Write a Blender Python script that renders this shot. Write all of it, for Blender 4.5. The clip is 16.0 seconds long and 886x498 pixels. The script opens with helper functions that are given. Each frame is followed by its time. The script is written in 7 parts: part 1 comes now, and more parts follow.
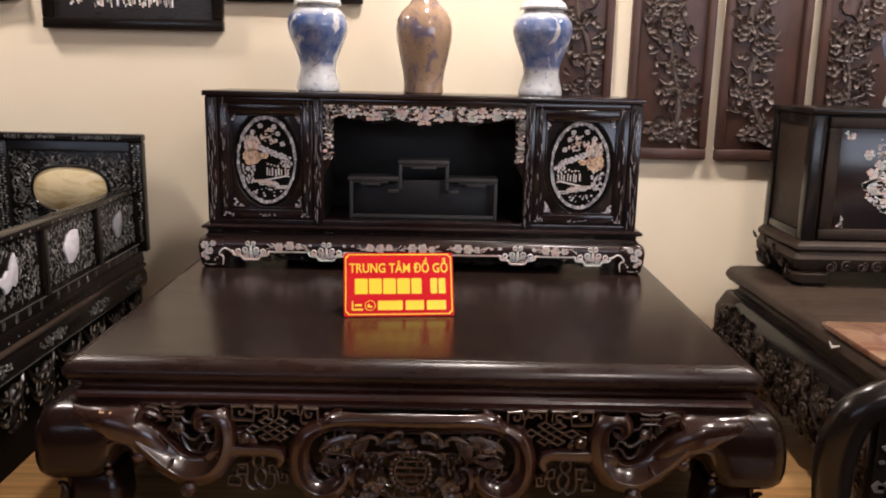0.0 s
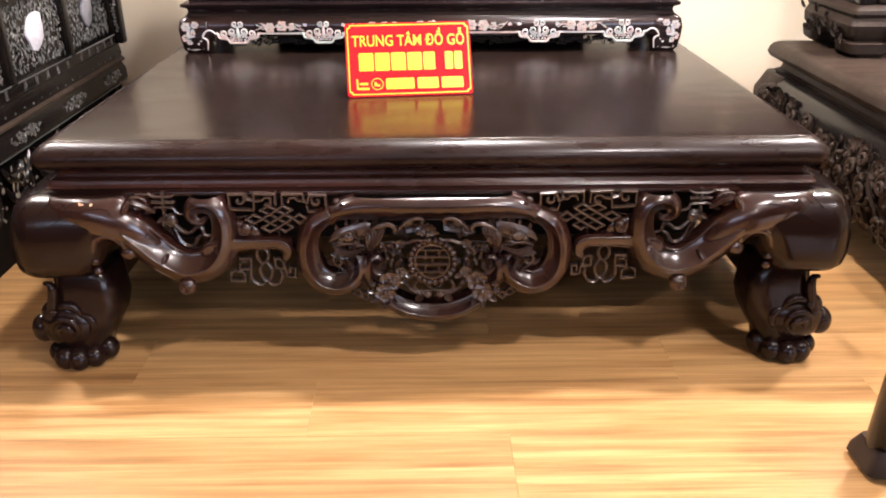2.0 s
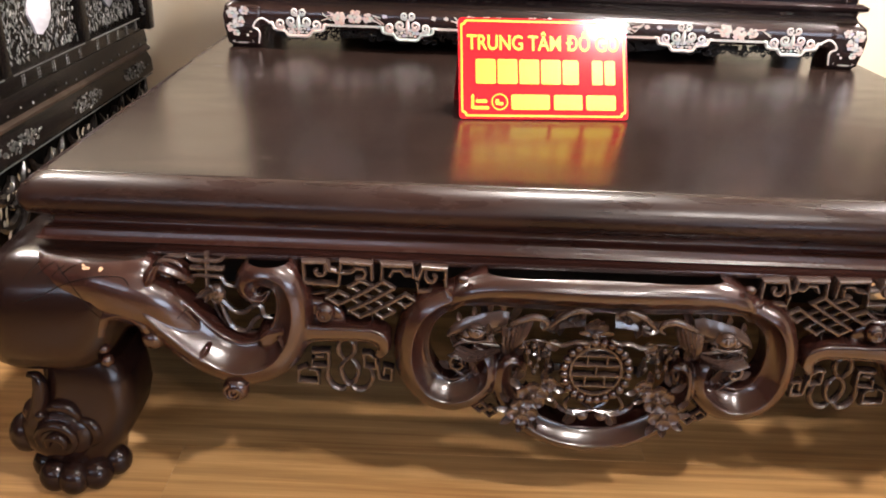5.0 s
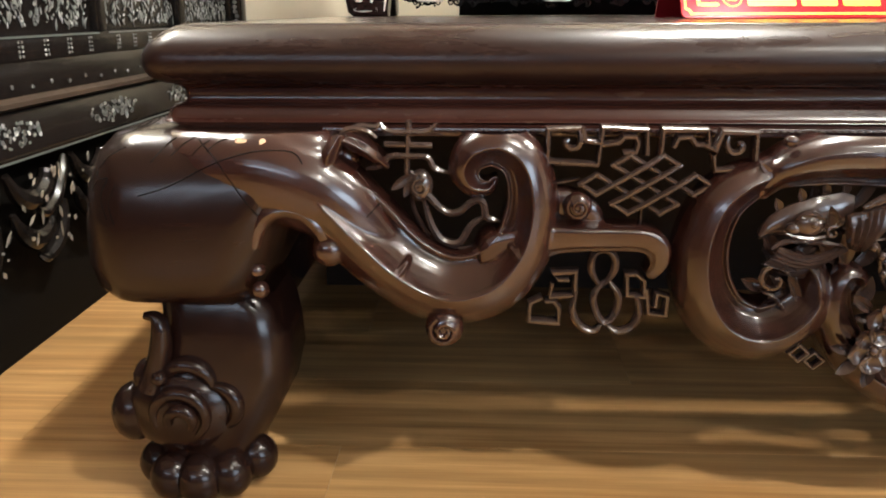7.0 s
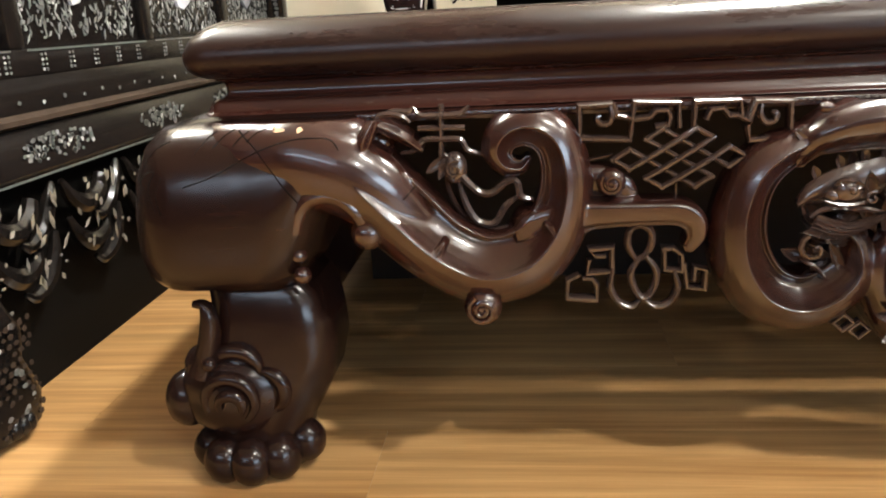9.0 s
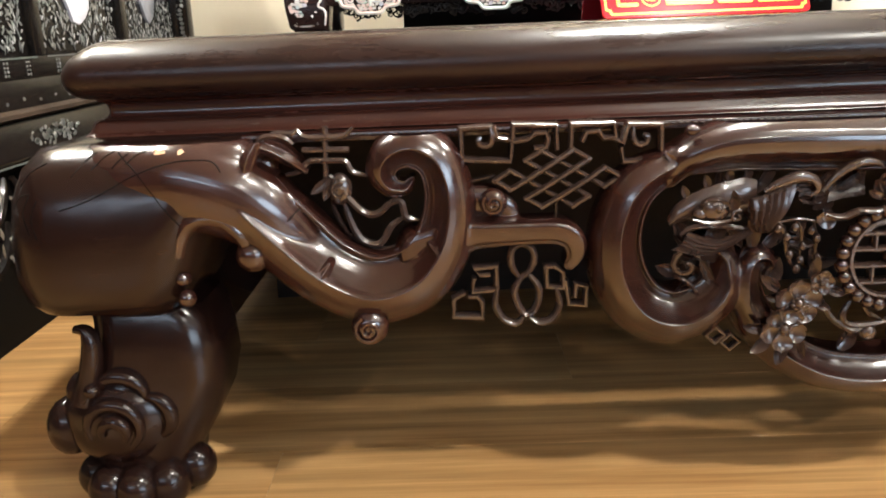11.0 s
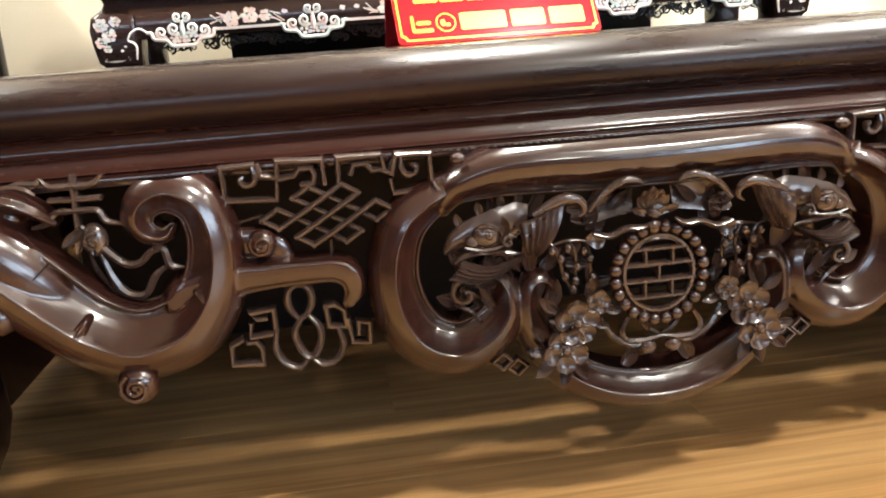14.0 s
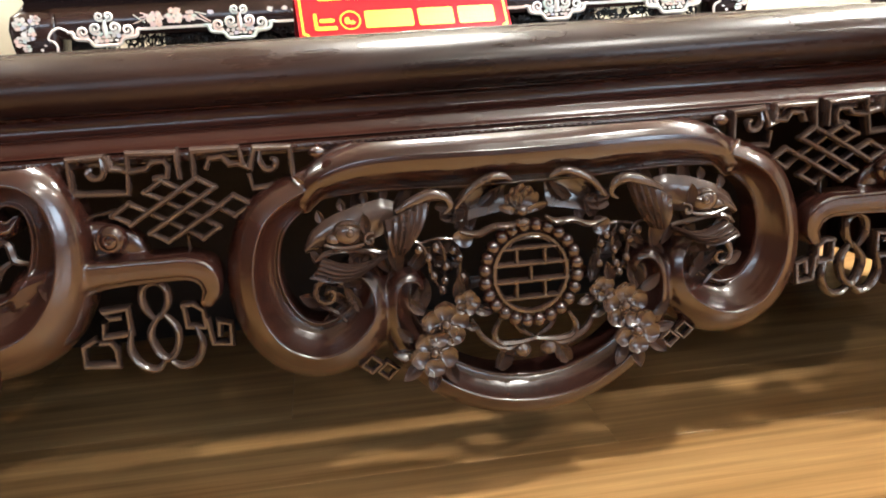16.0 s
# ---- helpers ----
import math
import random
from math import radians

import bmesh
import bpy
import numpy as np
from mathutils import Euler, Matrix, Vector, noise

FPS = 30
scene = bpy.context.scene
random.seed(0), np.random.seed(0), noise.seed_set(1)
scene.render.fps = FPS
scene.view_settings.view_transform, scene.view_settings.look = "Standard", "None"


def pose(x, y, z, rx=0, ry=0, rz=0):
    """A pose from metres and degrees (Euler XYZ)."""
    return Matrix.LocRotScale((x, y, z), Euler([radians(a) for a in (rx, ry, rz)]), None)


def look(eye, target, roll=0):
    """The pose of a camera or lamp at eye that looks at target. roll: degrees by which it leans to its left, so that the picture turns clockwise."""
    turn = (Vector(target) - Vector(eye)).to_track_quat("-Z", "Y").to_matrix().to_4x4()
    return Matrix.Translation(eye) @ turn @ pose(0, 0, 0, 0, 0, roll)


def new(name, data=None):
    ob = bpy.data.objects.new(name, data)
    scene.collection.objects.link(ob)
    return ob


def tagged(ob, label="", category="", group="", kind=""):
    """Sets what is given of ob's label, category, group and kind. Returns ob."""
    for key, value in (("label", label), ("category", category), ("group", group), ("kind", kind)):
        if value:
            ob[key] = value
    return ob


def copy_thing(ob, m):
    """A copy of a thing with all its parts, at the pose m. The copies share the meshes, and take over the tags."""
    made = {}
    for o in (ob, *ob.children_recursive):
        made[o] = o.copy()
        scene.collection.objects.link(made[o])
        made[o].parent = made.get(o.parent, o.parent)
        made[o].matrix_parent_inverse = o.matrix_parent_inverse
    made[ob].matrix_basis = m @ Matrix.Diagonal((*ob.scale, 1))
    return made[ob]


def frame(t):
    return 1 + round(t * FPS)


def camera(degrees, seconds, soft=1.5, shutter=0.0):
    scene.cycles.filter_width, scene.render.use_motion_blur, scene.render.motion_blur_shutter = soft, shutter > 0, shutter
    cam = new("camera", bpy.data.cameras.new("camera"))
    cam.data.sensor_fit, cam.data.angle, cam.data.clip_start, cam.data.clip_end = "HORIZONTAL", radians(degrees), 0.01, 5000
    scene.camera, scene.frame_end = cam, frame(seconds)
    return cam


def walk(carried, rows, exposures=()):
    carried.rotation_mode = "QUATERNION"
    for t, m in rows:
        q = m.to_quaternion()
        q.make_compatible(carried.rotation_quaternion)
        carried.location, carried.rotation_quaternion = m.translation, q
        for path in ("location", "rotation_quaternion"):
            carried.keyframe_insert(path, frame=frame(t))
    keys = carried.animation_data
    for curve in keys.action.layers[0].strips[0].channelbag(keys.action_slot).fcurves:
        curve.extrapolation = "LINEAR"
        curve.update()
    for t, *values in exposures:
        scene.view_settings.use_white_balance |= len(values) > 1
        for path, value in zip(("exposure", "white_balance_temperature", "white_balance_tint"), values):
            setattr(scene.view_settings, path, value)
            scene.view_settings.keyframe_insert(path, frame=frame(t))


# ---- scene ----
cam = camera(56.5, 16.0, soft=1.9)
PATH = [
    (0, (0.046, -1.961, 1.196), (0.065, -0.004, 0.784), 1.2),
    (0.5, (0.023, -1.948, 1.163), (0.025, -0.03, 0.593), 0.9),
    (1, (0.008, -1.922, 1.123), (0.007, -0.033, 0.466), 0.3),
    (1.5, (0.002, -1.882, 1.085), (0.011, -0.02, 0.355), -0.2),
    (1.6, (0.0, -1.858, 1.068), (0.014, -0.001, 0.327), 0.1),
    (2, (-0.001, -1.746, 1.026), (0.023, 0.074, 0.199), -0.2),
    (2.5, (0.013, -1.623, 0.997), (0.013, 0.18, 0.131), 0.5),
    (3, (-0.001, -1.519, 0.972), (-0.023, 0.293, 0.125), 2.1),
    (3.2, (-0.016, -1.468, 0.977), (-0.048, 0.345, 0.133), 2.5),
    (5.3, (-0.294, -1.099, 0.895), (-0.28, 0.723, 0.07), 2.1),
    (5.5, (-0.334, -1.046, 0.86), (-0.328, 0.783, 0.05), 1.6),
    (6, (-0.419, -0.972, 0.68), (-0.426, 0.909, 0.0), 0.7),
    (6.5, (-0.473, -0.94, 0.565), (-0.487, 0.98, 0.005), 0.1),
    (7, (-0.503, -0.927, 0.524), (-0.584, 0.993, -0.031), -0.1),
    (7.5, (-0.506, -0.926, 0.507), (-0.661, 0.989, -0.049), -1.1),
    (8, (-0.506, -0.941, 0.506), (-0.714, 0.968, -0.053), -2.6),
    (8.2, (-0.505, -0.945, 0.505), (-0.725, 0.963, -0.055), -2.8),
    (10.3, (-0.459, -0.945, 0.509), (-0.566, 0.984, -0.007), -2.5),
    (10.5, (-0.46, -0.949, 0.51), (-0.54, 0.981, -0.008), -2.1),
    (11, (-0.444, -0.95, 0.513), (-0.471, 0.981, -0.009), -2.3),
    (11.5, (-0.429, -0.951, 0.517), (-0.393, 0.981, 0.003), -2.4),
    (12, (-0.409, -0.947, 0.519), (-0.3, 0.983, 0.007), -2.6),
    (12.5, (-0.393, -0.943, 0.518), (-0.239, 0.985, 0.011), -2.6),
    (13, (-0.372, -0.935, 0.518), (-0.186, 0.99, 0.007), -3.3),
    (13.5, (-0.337, -0.928, 0.519), (-0.116, 0.994, 0.01), -4.3),
    (14, (-0.321, -0.926, 0.516), (-0.087, 0.999, 0.028), -4.3),
    (14.5, (-0.295, -0.931, 0.511), (-0.08, 1.004, 0.052), -4.4),
    (15, (-0.252, -0.926, 0.5), (-0.044, 1.014, 0.061), -3.9),
    (15.5, (-0.22, -0.922, 0.492), (0.02, 1.012, 0.041), -3.9),
    (16, (-0.199, -0.918, 0.486), (0.071, 1.01, 0.027), -3.7),
]
# the clip's camera darkens and brightens its picture on the way: seconds, stops, kelvin, tint
EXPOSURES = [(0.0, -0.72, 6650, 20), (0.6, 0.0, 6450, 20), (1.6, 0.35, 6350, 20), (3.2, 0.56, 6450, 18), (6.0, 0.60, 6600, 13), (7.5, 0.78, 6400, 5), (10.5, 0.88, 6400, 6), (16.0, 1.0, 6400, 6)]
walk(cam, [(t, look(eye, target, roll)) for t, eye, target, roll in PATH], EXPOSURES)

from mathutils.bvhtree import BVHTree

# ---- world and lights ----
world = bpy.data.worlds.new("world")
scene.world = world
world.use_nodes = True
wn = world.node_tree.nodes
sky = wn.new("ShaderNodeTexSky")
sky.sky_type, sky.sun_disc, sky.sun_elevation, sky.sun_rotation = "NISHITA", False, radians(40), radians(200)
world.node_tree.links.new(sky.outputs[0], wn["Background"].inputs[0])
wn["Background"].inputs[1].default_value = 0.12

CEIL = 2.9
LAMPS = [(-2.25, 0.97, 96), (0.25, 0.66, 92), (2.2, 0.70, 108), (1.18, -1.42, 66), (2.9, -1.4, 40), (0.95, -3.50, 38)]


def area(name, place, target, w, h, watts, colour, round_one=False):
    data = bpy.data.lights.new(name, "AREA")
    data.shape = "DISK" if round_one else "RECTANGLE"
    data.size, data.size_y, data.energy, data.color = w, h, watts, colour
    lamp = new(name, data)
    lamp.matrix_world = look(place, target)
    return lamp


for lx, ly, watts in LAMPS:
    area("downlight_lamp", (lx, ly, CEIL - 0.02), (lx, ly, 0), 0.21, 0.21, watts, (1.0, 0.95, 0.87), True)
# daylight through the wide shop window and the high strip window in the end wall
area("strip_daylight", (-2.1, -4.94, 2.42), (-1.2, 0.0, 0.6), 3.0, 0.44, 30, (0.66, 0.80, 1.0))
area("window_daylight", (4.0, -4.94, 1.75), (2.6, 0.0, 1.0), 3.5, 1.5, 125, (0.70, 0.83, 1.0))



# ---- materials ----
def material(name, colour, rough=0.5, metal=0.0, spec=0.5, coat=0.0):
    m = bpy.data.materials.new(name)
    m.use_nodes = True
    b = m.node_tree.nodes["Principled BSDF"]
    b.inputs["Base Color"].default_value = (*colour, 1)
    b.inputs["Roughness"].default_value = rough
    b.inputs["Metallic"].default_value = metal
    b.inputs["Specular IOR Level"].default_value = spec
    b.inputs["Coat Weight"].default_value = coat
    b.inputs["Coat Roughness"].default_value = 0.07
    return m, m.node_tree, b


def coords(nt, scale, source="Object"):
    tc, mp = nt.nodes.new("ShaderNodeTexCoord"), nt.nodes.new("ShaderNodeMapping")
    mp.inputs["Scale"].default_value = scale
    nt.links.new(tc.outputs[source], mp.inputs["Vector"])
    return mp.outputs["Vector"]


def noise_tex(nt, vector, scale, detail=4, rough=0.6, distortion=0.0):
    n = nt.nodes.new("ShaderNodeTexNoise")
    n.inputs["Scale"].default_value, n.inputs["Detail"].default_value = scale, detail
    n.inputs["Roughness"].default_value, n.inputs["Distortion"].default_value = rough, distortion
    nt.links.new(vector, n.inputs["Vector"])
    return n.outputs["Fac"]


def ramp(nt, fac, stops):
    r = nt.nodes.new("ShaderNodeValToRGB")
    while len(r.color_ramp.elements) < len(stops):
        r.color_ramp.elements.new(0.5)
    for e, (p, c) in zip(r.color_ramp.elements, stops):
        e.position = p
        e.color = (*c, 1) if isinstance(c, tuple) else (c, c, c, 1)
    nt.links.new(fac, r.inputs["Fac"])
    return r.outputs["Color"]


def mix(nt, fac, a, b, kind="MIX"):
    n = nt.nodes.new("ShaderNodeMix")
    n.data_type, n.blend_type = "RGBA", kind
    for value, socket in ((fac, n.inputs[0]), (a, n.inputs[6]), (b, n.inputs[7])):
        if isinstance(value, (int, float)):
            socket.default_value = value if socket == n.inputs[0] else (value, value, value, 1)
        elif isinstance(value, tuple):
            socket.default_value = (*value, 1)
        else:
            nt.links.new(value, socket)
    return n.outputs[2]


def bump(nt, b, height, strength, distance=0.002):
    n = nt.nodes.new("ShaderNodeBump")
    n.inputs["Strength"].default_value, n.inputs["Distance"].default_value = strength, distance
    nt.links.new(height, n.inputs["Height"])
    nt.links.new(n.outputs[0], b.inputs["Normal"])


def wood(name, dark, light, rough, grain=(3, 40, 40), coat=0.0, wear=0.15, relief=0.08, hewn=0, spec=0.42):
    """Polished timber: long grain, cloudy tone and patches of duller polish."""
    m, nt, b = material(name, dark, rough, spec=spec, coat=coat)
    v = coords(nt, grain)
    g = noise_tex(nt, v, 2.2, 8, 0.7, 0.6)
    tone = noise_tex(nt, coords(nt, (1, 1, 1)), 3.0, 3)
    c = mix(nt, ramp(nt, g, [(0.3, 0.0), (0.72, 1.0)]), dark, light)
    c = mix(nt, ramp(nt, tone, [(0.35, 0.0), (0.7, 0.55)]), c, tuple(min(1, 1.5 * k) for k in light))
    nt.links.new(c, b.inputs["Base Color"])
    smear = noise_tex(nt, coords(nt, (2, 9, 9)), 4.0, 5)
    r = nt.nodes.new("ShaderNodeMapRange")
    r.inputs[3].default_value, r.inputs[4].default_value = max(0.03, rough - wear * 0.5), rough + wear
    nt.links.new(smear, r.inputs[0])
    nt.links.new(r.outputs[0], b.inputs["Roughness"])
    if hewn:
        # the uneven surface that the chisel and the polishing left
        wave = noise_tex(nt, coords(nt, (1, 1, 1)), hewn, 2, 0.4)
        n = nt.nodes.new("ShaderNodeBump")
        n.inputs["Strength"].default_value, n.inputs["Distance"].default_value = 0.12, 0.006
        nt.links.new(wave, n.inputs["Height"])
    bump(nt, b, g, relief, 0.001)
    if hewn:
        nt.links.new(n.outputs[0], b.inputs["Normal"].links[0].from_node.inputs["Normal"])
    return m


rosewood = wood("rosewood_polished", (0.0080, 0.0030, 0.0024), (0.028, 0.0096, 0.0070), 0.20, hewn=32, spec=0.62, coat=0.3, wear=0.12, relief=0.10)
rosewood_edge = wood("rosewood_edge_satin", (0.0060, 0.0029, 0.0024), (0.0195, 0.0086, 0.0067), 0.23, (2.0, 30, 30), wear=0.26, spec=0.25, relief=0.16)
rosewood_waist = wood("rosewood_waist_red", (0.0165, 0.0051, 0.0036), (0.047, 0.0148, 0.0100), 0.22, (2.0, 30, 30), wear=0.14, spec=0.46)
raw_wood = material("raw_wood_chip", (0.42, 0.26, 0.15), 0.7)[0]
# legs: rosewood darkened, the shade they stand in put into the colour
leg_wood = wood("rosewood_leg_shaded", (0.0046, 0.0021, 0.0017), (0.0120, 0.0052, 0.0040), 0.19, hewn=32, spec=0.28, wear=0.08, relief=0.03)
rosewood_top = wood("rosewood_tabletop", (0.0070, 0.0042, 0.0034), (0.0150, 0.0085, 0.0066), 0.20, (2.0, 26, 26), wear=0.12, spec=0.38, relief=0.003)
carved_wood = wood("rosewood_carved", (0.0150, 0.0086, 0.0070), (0.050, 0.029, 0.0230), 0.20, (14, 14, 14), wear=0.1, hewn=60, spec=0.6, coat=0.3)
fret_wood = wood("rosewood_fretwork", (0.0150, 0.0090, 0.0075), (0.042, 0.0255, 0.0205), 0.19, (14, 14, 14), wear=0.1, hewn=60, spec=0.9, coat=0.1)
# near-black: the deep shade under the table is put into this colour
dark_inside = wood("dark_underside", (0.006, 0.004, 0.003), (0.013, 0.008, 0.006), 0.6, relief=0.15)
lacquer = wood("black_lacquer", (0.0036, 0.003, 0.0027), (0.0085, 0.0064, 0.0056), 0.2, wear=0.1, spec=0.36)
aged_wood = wood("aged_dark_wood", (0.0145, 0.0094, 0.0068), (0.042, 0.028, 0.0200), 0.42, (10, 10, 10), wear=0.2, relief=0.25, spec=0.16)
cabinet_wood = wood("cabinet_dark_wood", (0.0062, 0.0037, 0.0040), (0.0135, 0.0075, 0.0074), 0.16, wear=0.08, spec=0.5)
plinth_wood = wood("cabinet_plinth_brown", (0.0095, 0.0047, 0.0042), (0.024, 0.0110, 0.0092), 0.18, wear=0.1, spec=0.5)
panel_wood = wood("wall_panel_wood", (0.026, 0.012, 0.009), (0.058, 0.027, 0.020), 0.36, (9, 9, 2.5), relief=0.15)


panel_carving = wood("wall_panel_carving", (0.028, 0.0185, 0.0150), (0.070, 0.048, 0.039), 0.4, (12, 12, 12), relief=0.2)


def pearl_material():
    m, nt, b = material("mother_of_pearl", (0.8, 0.78, 0.74), 0.22, spec=0.7)
    geo = nt.nodes.new("ShaderNodeNewGeometry")
    c = ramp(nt, geo.outputs["Random Per Island"], [(0.0, (0.80, 0.78, 0.72)), (0.3, (0.72, 0.70, 0.66)), (0.48, (0.80, 0.55, 0.48)),
                                                   (0.62, (0.74, 0.74, 0.70)), (0.76, (0.48, 0.68, 0.62)), (0.88, (0.62, 0.60, 0.74)), (1.0, (0.85, 0.83, 0.78))])
    n = noise_tex(nt, coords(nt, (1, 1, 1)), 90, 3)
    c = mix(nt, ramp(nt, n, [(0.3, 0.0), (0.75, 0.5)]), c, (0.55, 0.42, 0.40))
    nt.links.new(c, b.inputs["Base Color"])
    return m


pearl = pearl_material()


def dim_pearl_material():
    m, nt, b = material("grey_shell_inlay", (0.4, 0.38, 0.35), 0.3, spec=0.6)
    geo = nt.nodes.new("ShaderNodeNewGeometry")
    c = ramp(nt, geo.outputs["Random Per Island"], [(0.0, (0.060, 0.060, 0.058)), (0.3, (0.11, 0.105, 0.10)), (0.5, (0.070, 0.080, 0.072)), (0.68, (0.20, 0.19, 0.18)),
                                                   (0.82, (0.10, 0.12, 0.10)), (0.92, (0.50, 0.49, 0.47)), (1.0, (0.22, 0.21, 0.23))])
    nt.links.new(c, b.inputs["Base Color"])
    return m


shell = dim_pearl_material()


def tinted_pearl(name, shades):
    m, nt, b = material(name, shades[0], 0.24, spec=0.65)
    geo = nt.nodes.new("ShaderNodeNewGeometry")
    c = ramp(nt, geo.outputs["Random Per Island"], [(k / (len(shades) - 1), q) for k, q in enumerate(shades)])
    n = noise_tex(nt, coords(nt, (1, 1, 1)), 120, 3)
    c = mix(nt, ramp(nt, n, [(0.35, 0.0), (0.75, 0.45)]), c, (0.42, 0.34, 0.33))
    nt.links.new(c, b.inputs["Base Color"])
    return m


rose_pearl = tinted_pearl("rose_shell", [(0.84, 0.64, 0.55), (0.80, 0.52, 0.42), (0.82, 0.74, 0.66), (0.76, 0.56, 0.54), (0.86, 0.80, 0.72), (0.60, 0.70, 0.62)])
lilac_pearl = tinted_pearl("lilac_shell", [(0.62, 0.60, 0.66), (0.74, 0.70, 0.74), (0.52, 0.53, 0.56), (0.80, 0.78, 0.76), (0.64, 0.54, 0.62)])

orange_pearl = tinted_pearl("orange_shell", [(0.78, 0.44, 0.22), (0.82, 0.60, 0.34), (0.74, 0.40, 0.28), (0.84, 0.66, 0.46), (0.76, 0.50, 0.40)])
golden_shell = tinted_pearl("golden_shell", [(0.16, 0.13, 0.075), (0.07, 0.068, 0.055), (0.28, 0.23, 0.14), (0.10, 0.10, 0.088), (0.36, 0.33, 0.27), (0.12, 0.10, 0.06)])
tile_pearl = tinted_pearl("border_shell", [(0.10, 0.10, 0.12), (0.58, 0.56, 0.60), (0.22, 0.22, 0.25), (0.40, 0.40, 0.44), (0.72, 0.70, 0.70), (0.14, 0.14, 0.16)])
grey_pearl = tinted_pearl("grey_shell", [(0.34, 0.33, 0.36), (0.42, 0.40, 0.42), (0.24, 0.24, 0.27), (0.50, 0.47, 0.46)])


def marble_material(name, base, vein, scale):
    m, nt, b = material(name, base, 0.18)
    n = noise_tex(nt, coords(nt, (1, 1, 2.4)), scale, 7, 0.6, 1.2)
    c = mix(nt, ramp(nt, n, [(0.42, 0.0), (0.62, 1.0)]), base, vein)
    nt.links.new(c, b.inputs["Base Color"])
    return m


cream_marble = marble_material("cream_marble", (0.72, 0.60, 0.36), (0.48, 0.34, 0.15), 5)
white_marble = marble_material("white_marble", (0.74, 0.73, 0.78), (0.60, 0.58, 0.64), 9)
# third bench inset: the same veining in a darker grey
darker_marble = marble_material("darker_marble", (0.27, 0.27, 0.30), (0.20, 0.20, 0.22), 9)
red_marble = marble_material("reddish_brown_marble", (0.13, 0.058, 0.036), (0.22, 0.13, 0.080), 9)


def porcelain(name, ground, figure, scale, lo, hi, rough=0.08, foot=0.0, neck=9.0):
    """Glaze over painted figures, which leave the foot and the neck free."""
    m, nt, b = material(name, ground, rough, coat=0.5)
    n = noise_tex(nt, coords(nt, (1, 1, 0.7)), scale, 2, 0.5, 1.6)
    fine = noise_tex(nt, coords(nt, (1, 1, 1)), scale * 5, 4, 0.6, 1.5)
    wash = noise_tex(nt, coords(nt, (1, 1, 1)), scale * 2.3, 3)
    figure_c = mix(nt, ramp(nt, wash, [(0.3, 0.0), (0.75, 0.42)]), figure, ground)
    where = ramp(nt, n, [(lo, 0.0), (hi, 1.0)])
    if foot:
        sep, tc = nt.nodes.new("ShaderNodeSeparateXYZ"), nt.nodes.new("ShaderNodeTexCoord")
        nt.links.new(tc.outputs["Object"], sep.inputs[0])
        zone = ramp(nt, sep.outputs["Z"], [(foot, 0.0), (foot + 0.02, 1.0), (neck, 1.0), (neck + 0.02, 0.0)])
        where = mix(nt, 1.0, where, zone, "MULTIPLY")
    c = mix(nt, where, ground, figure_c)
    c = mix(nt, ramp(nt, fine, [(0.55, 0.0), (0.64, 0.5)]), c, tuple(k * 0.8 for k in figure))
    nt.links.new(c, b.inputs["Base Color"])
    return m


blue_white = porcelain("blue_and_white_porcelain", (0.50, 0.51, 0.52), (0.040, 0.085, 0.24), 8, 0.35, 0.42, foot=0.085, neck=0.262)
brown_glaze = porcelain("brown_crackle_glaze", (0.30, 0.20, 0.13), (0.12, 0.10, 0.14), 11, 0.50, 0.62, 0.12)


def wall_material():
    m, nt, b = material("cream_wall_paint", (0.80, 0.70, 0.54), 0.75)
    n = noise_tex(nt, coords(nt, (1, 1, 1)), 1.7, 4)
    c = mix(nt, ramp(nt, n, [(0.3, 0.0), (0.75, 1.0)]), (0.80, 0.71, 0.55), (0.76, 0.66, 0.49))
    nt.links.new(c, b.inputs["Base Color"])
    bump(nt, b, noise_tex(nt, coords(nt, (1, 1, 1)), 220, 2), 0.12, 0.001)
    return m


wall_paint = wall_material()
# dark finish of the unseen walls, so the polished wood mirrors little light
dark_lining = wood("dark_lining", (0.030, 0.019, 0.013), (0.075, 0.048, 0.032), 0.5, (9, 9, 1.2), relief=0.15)


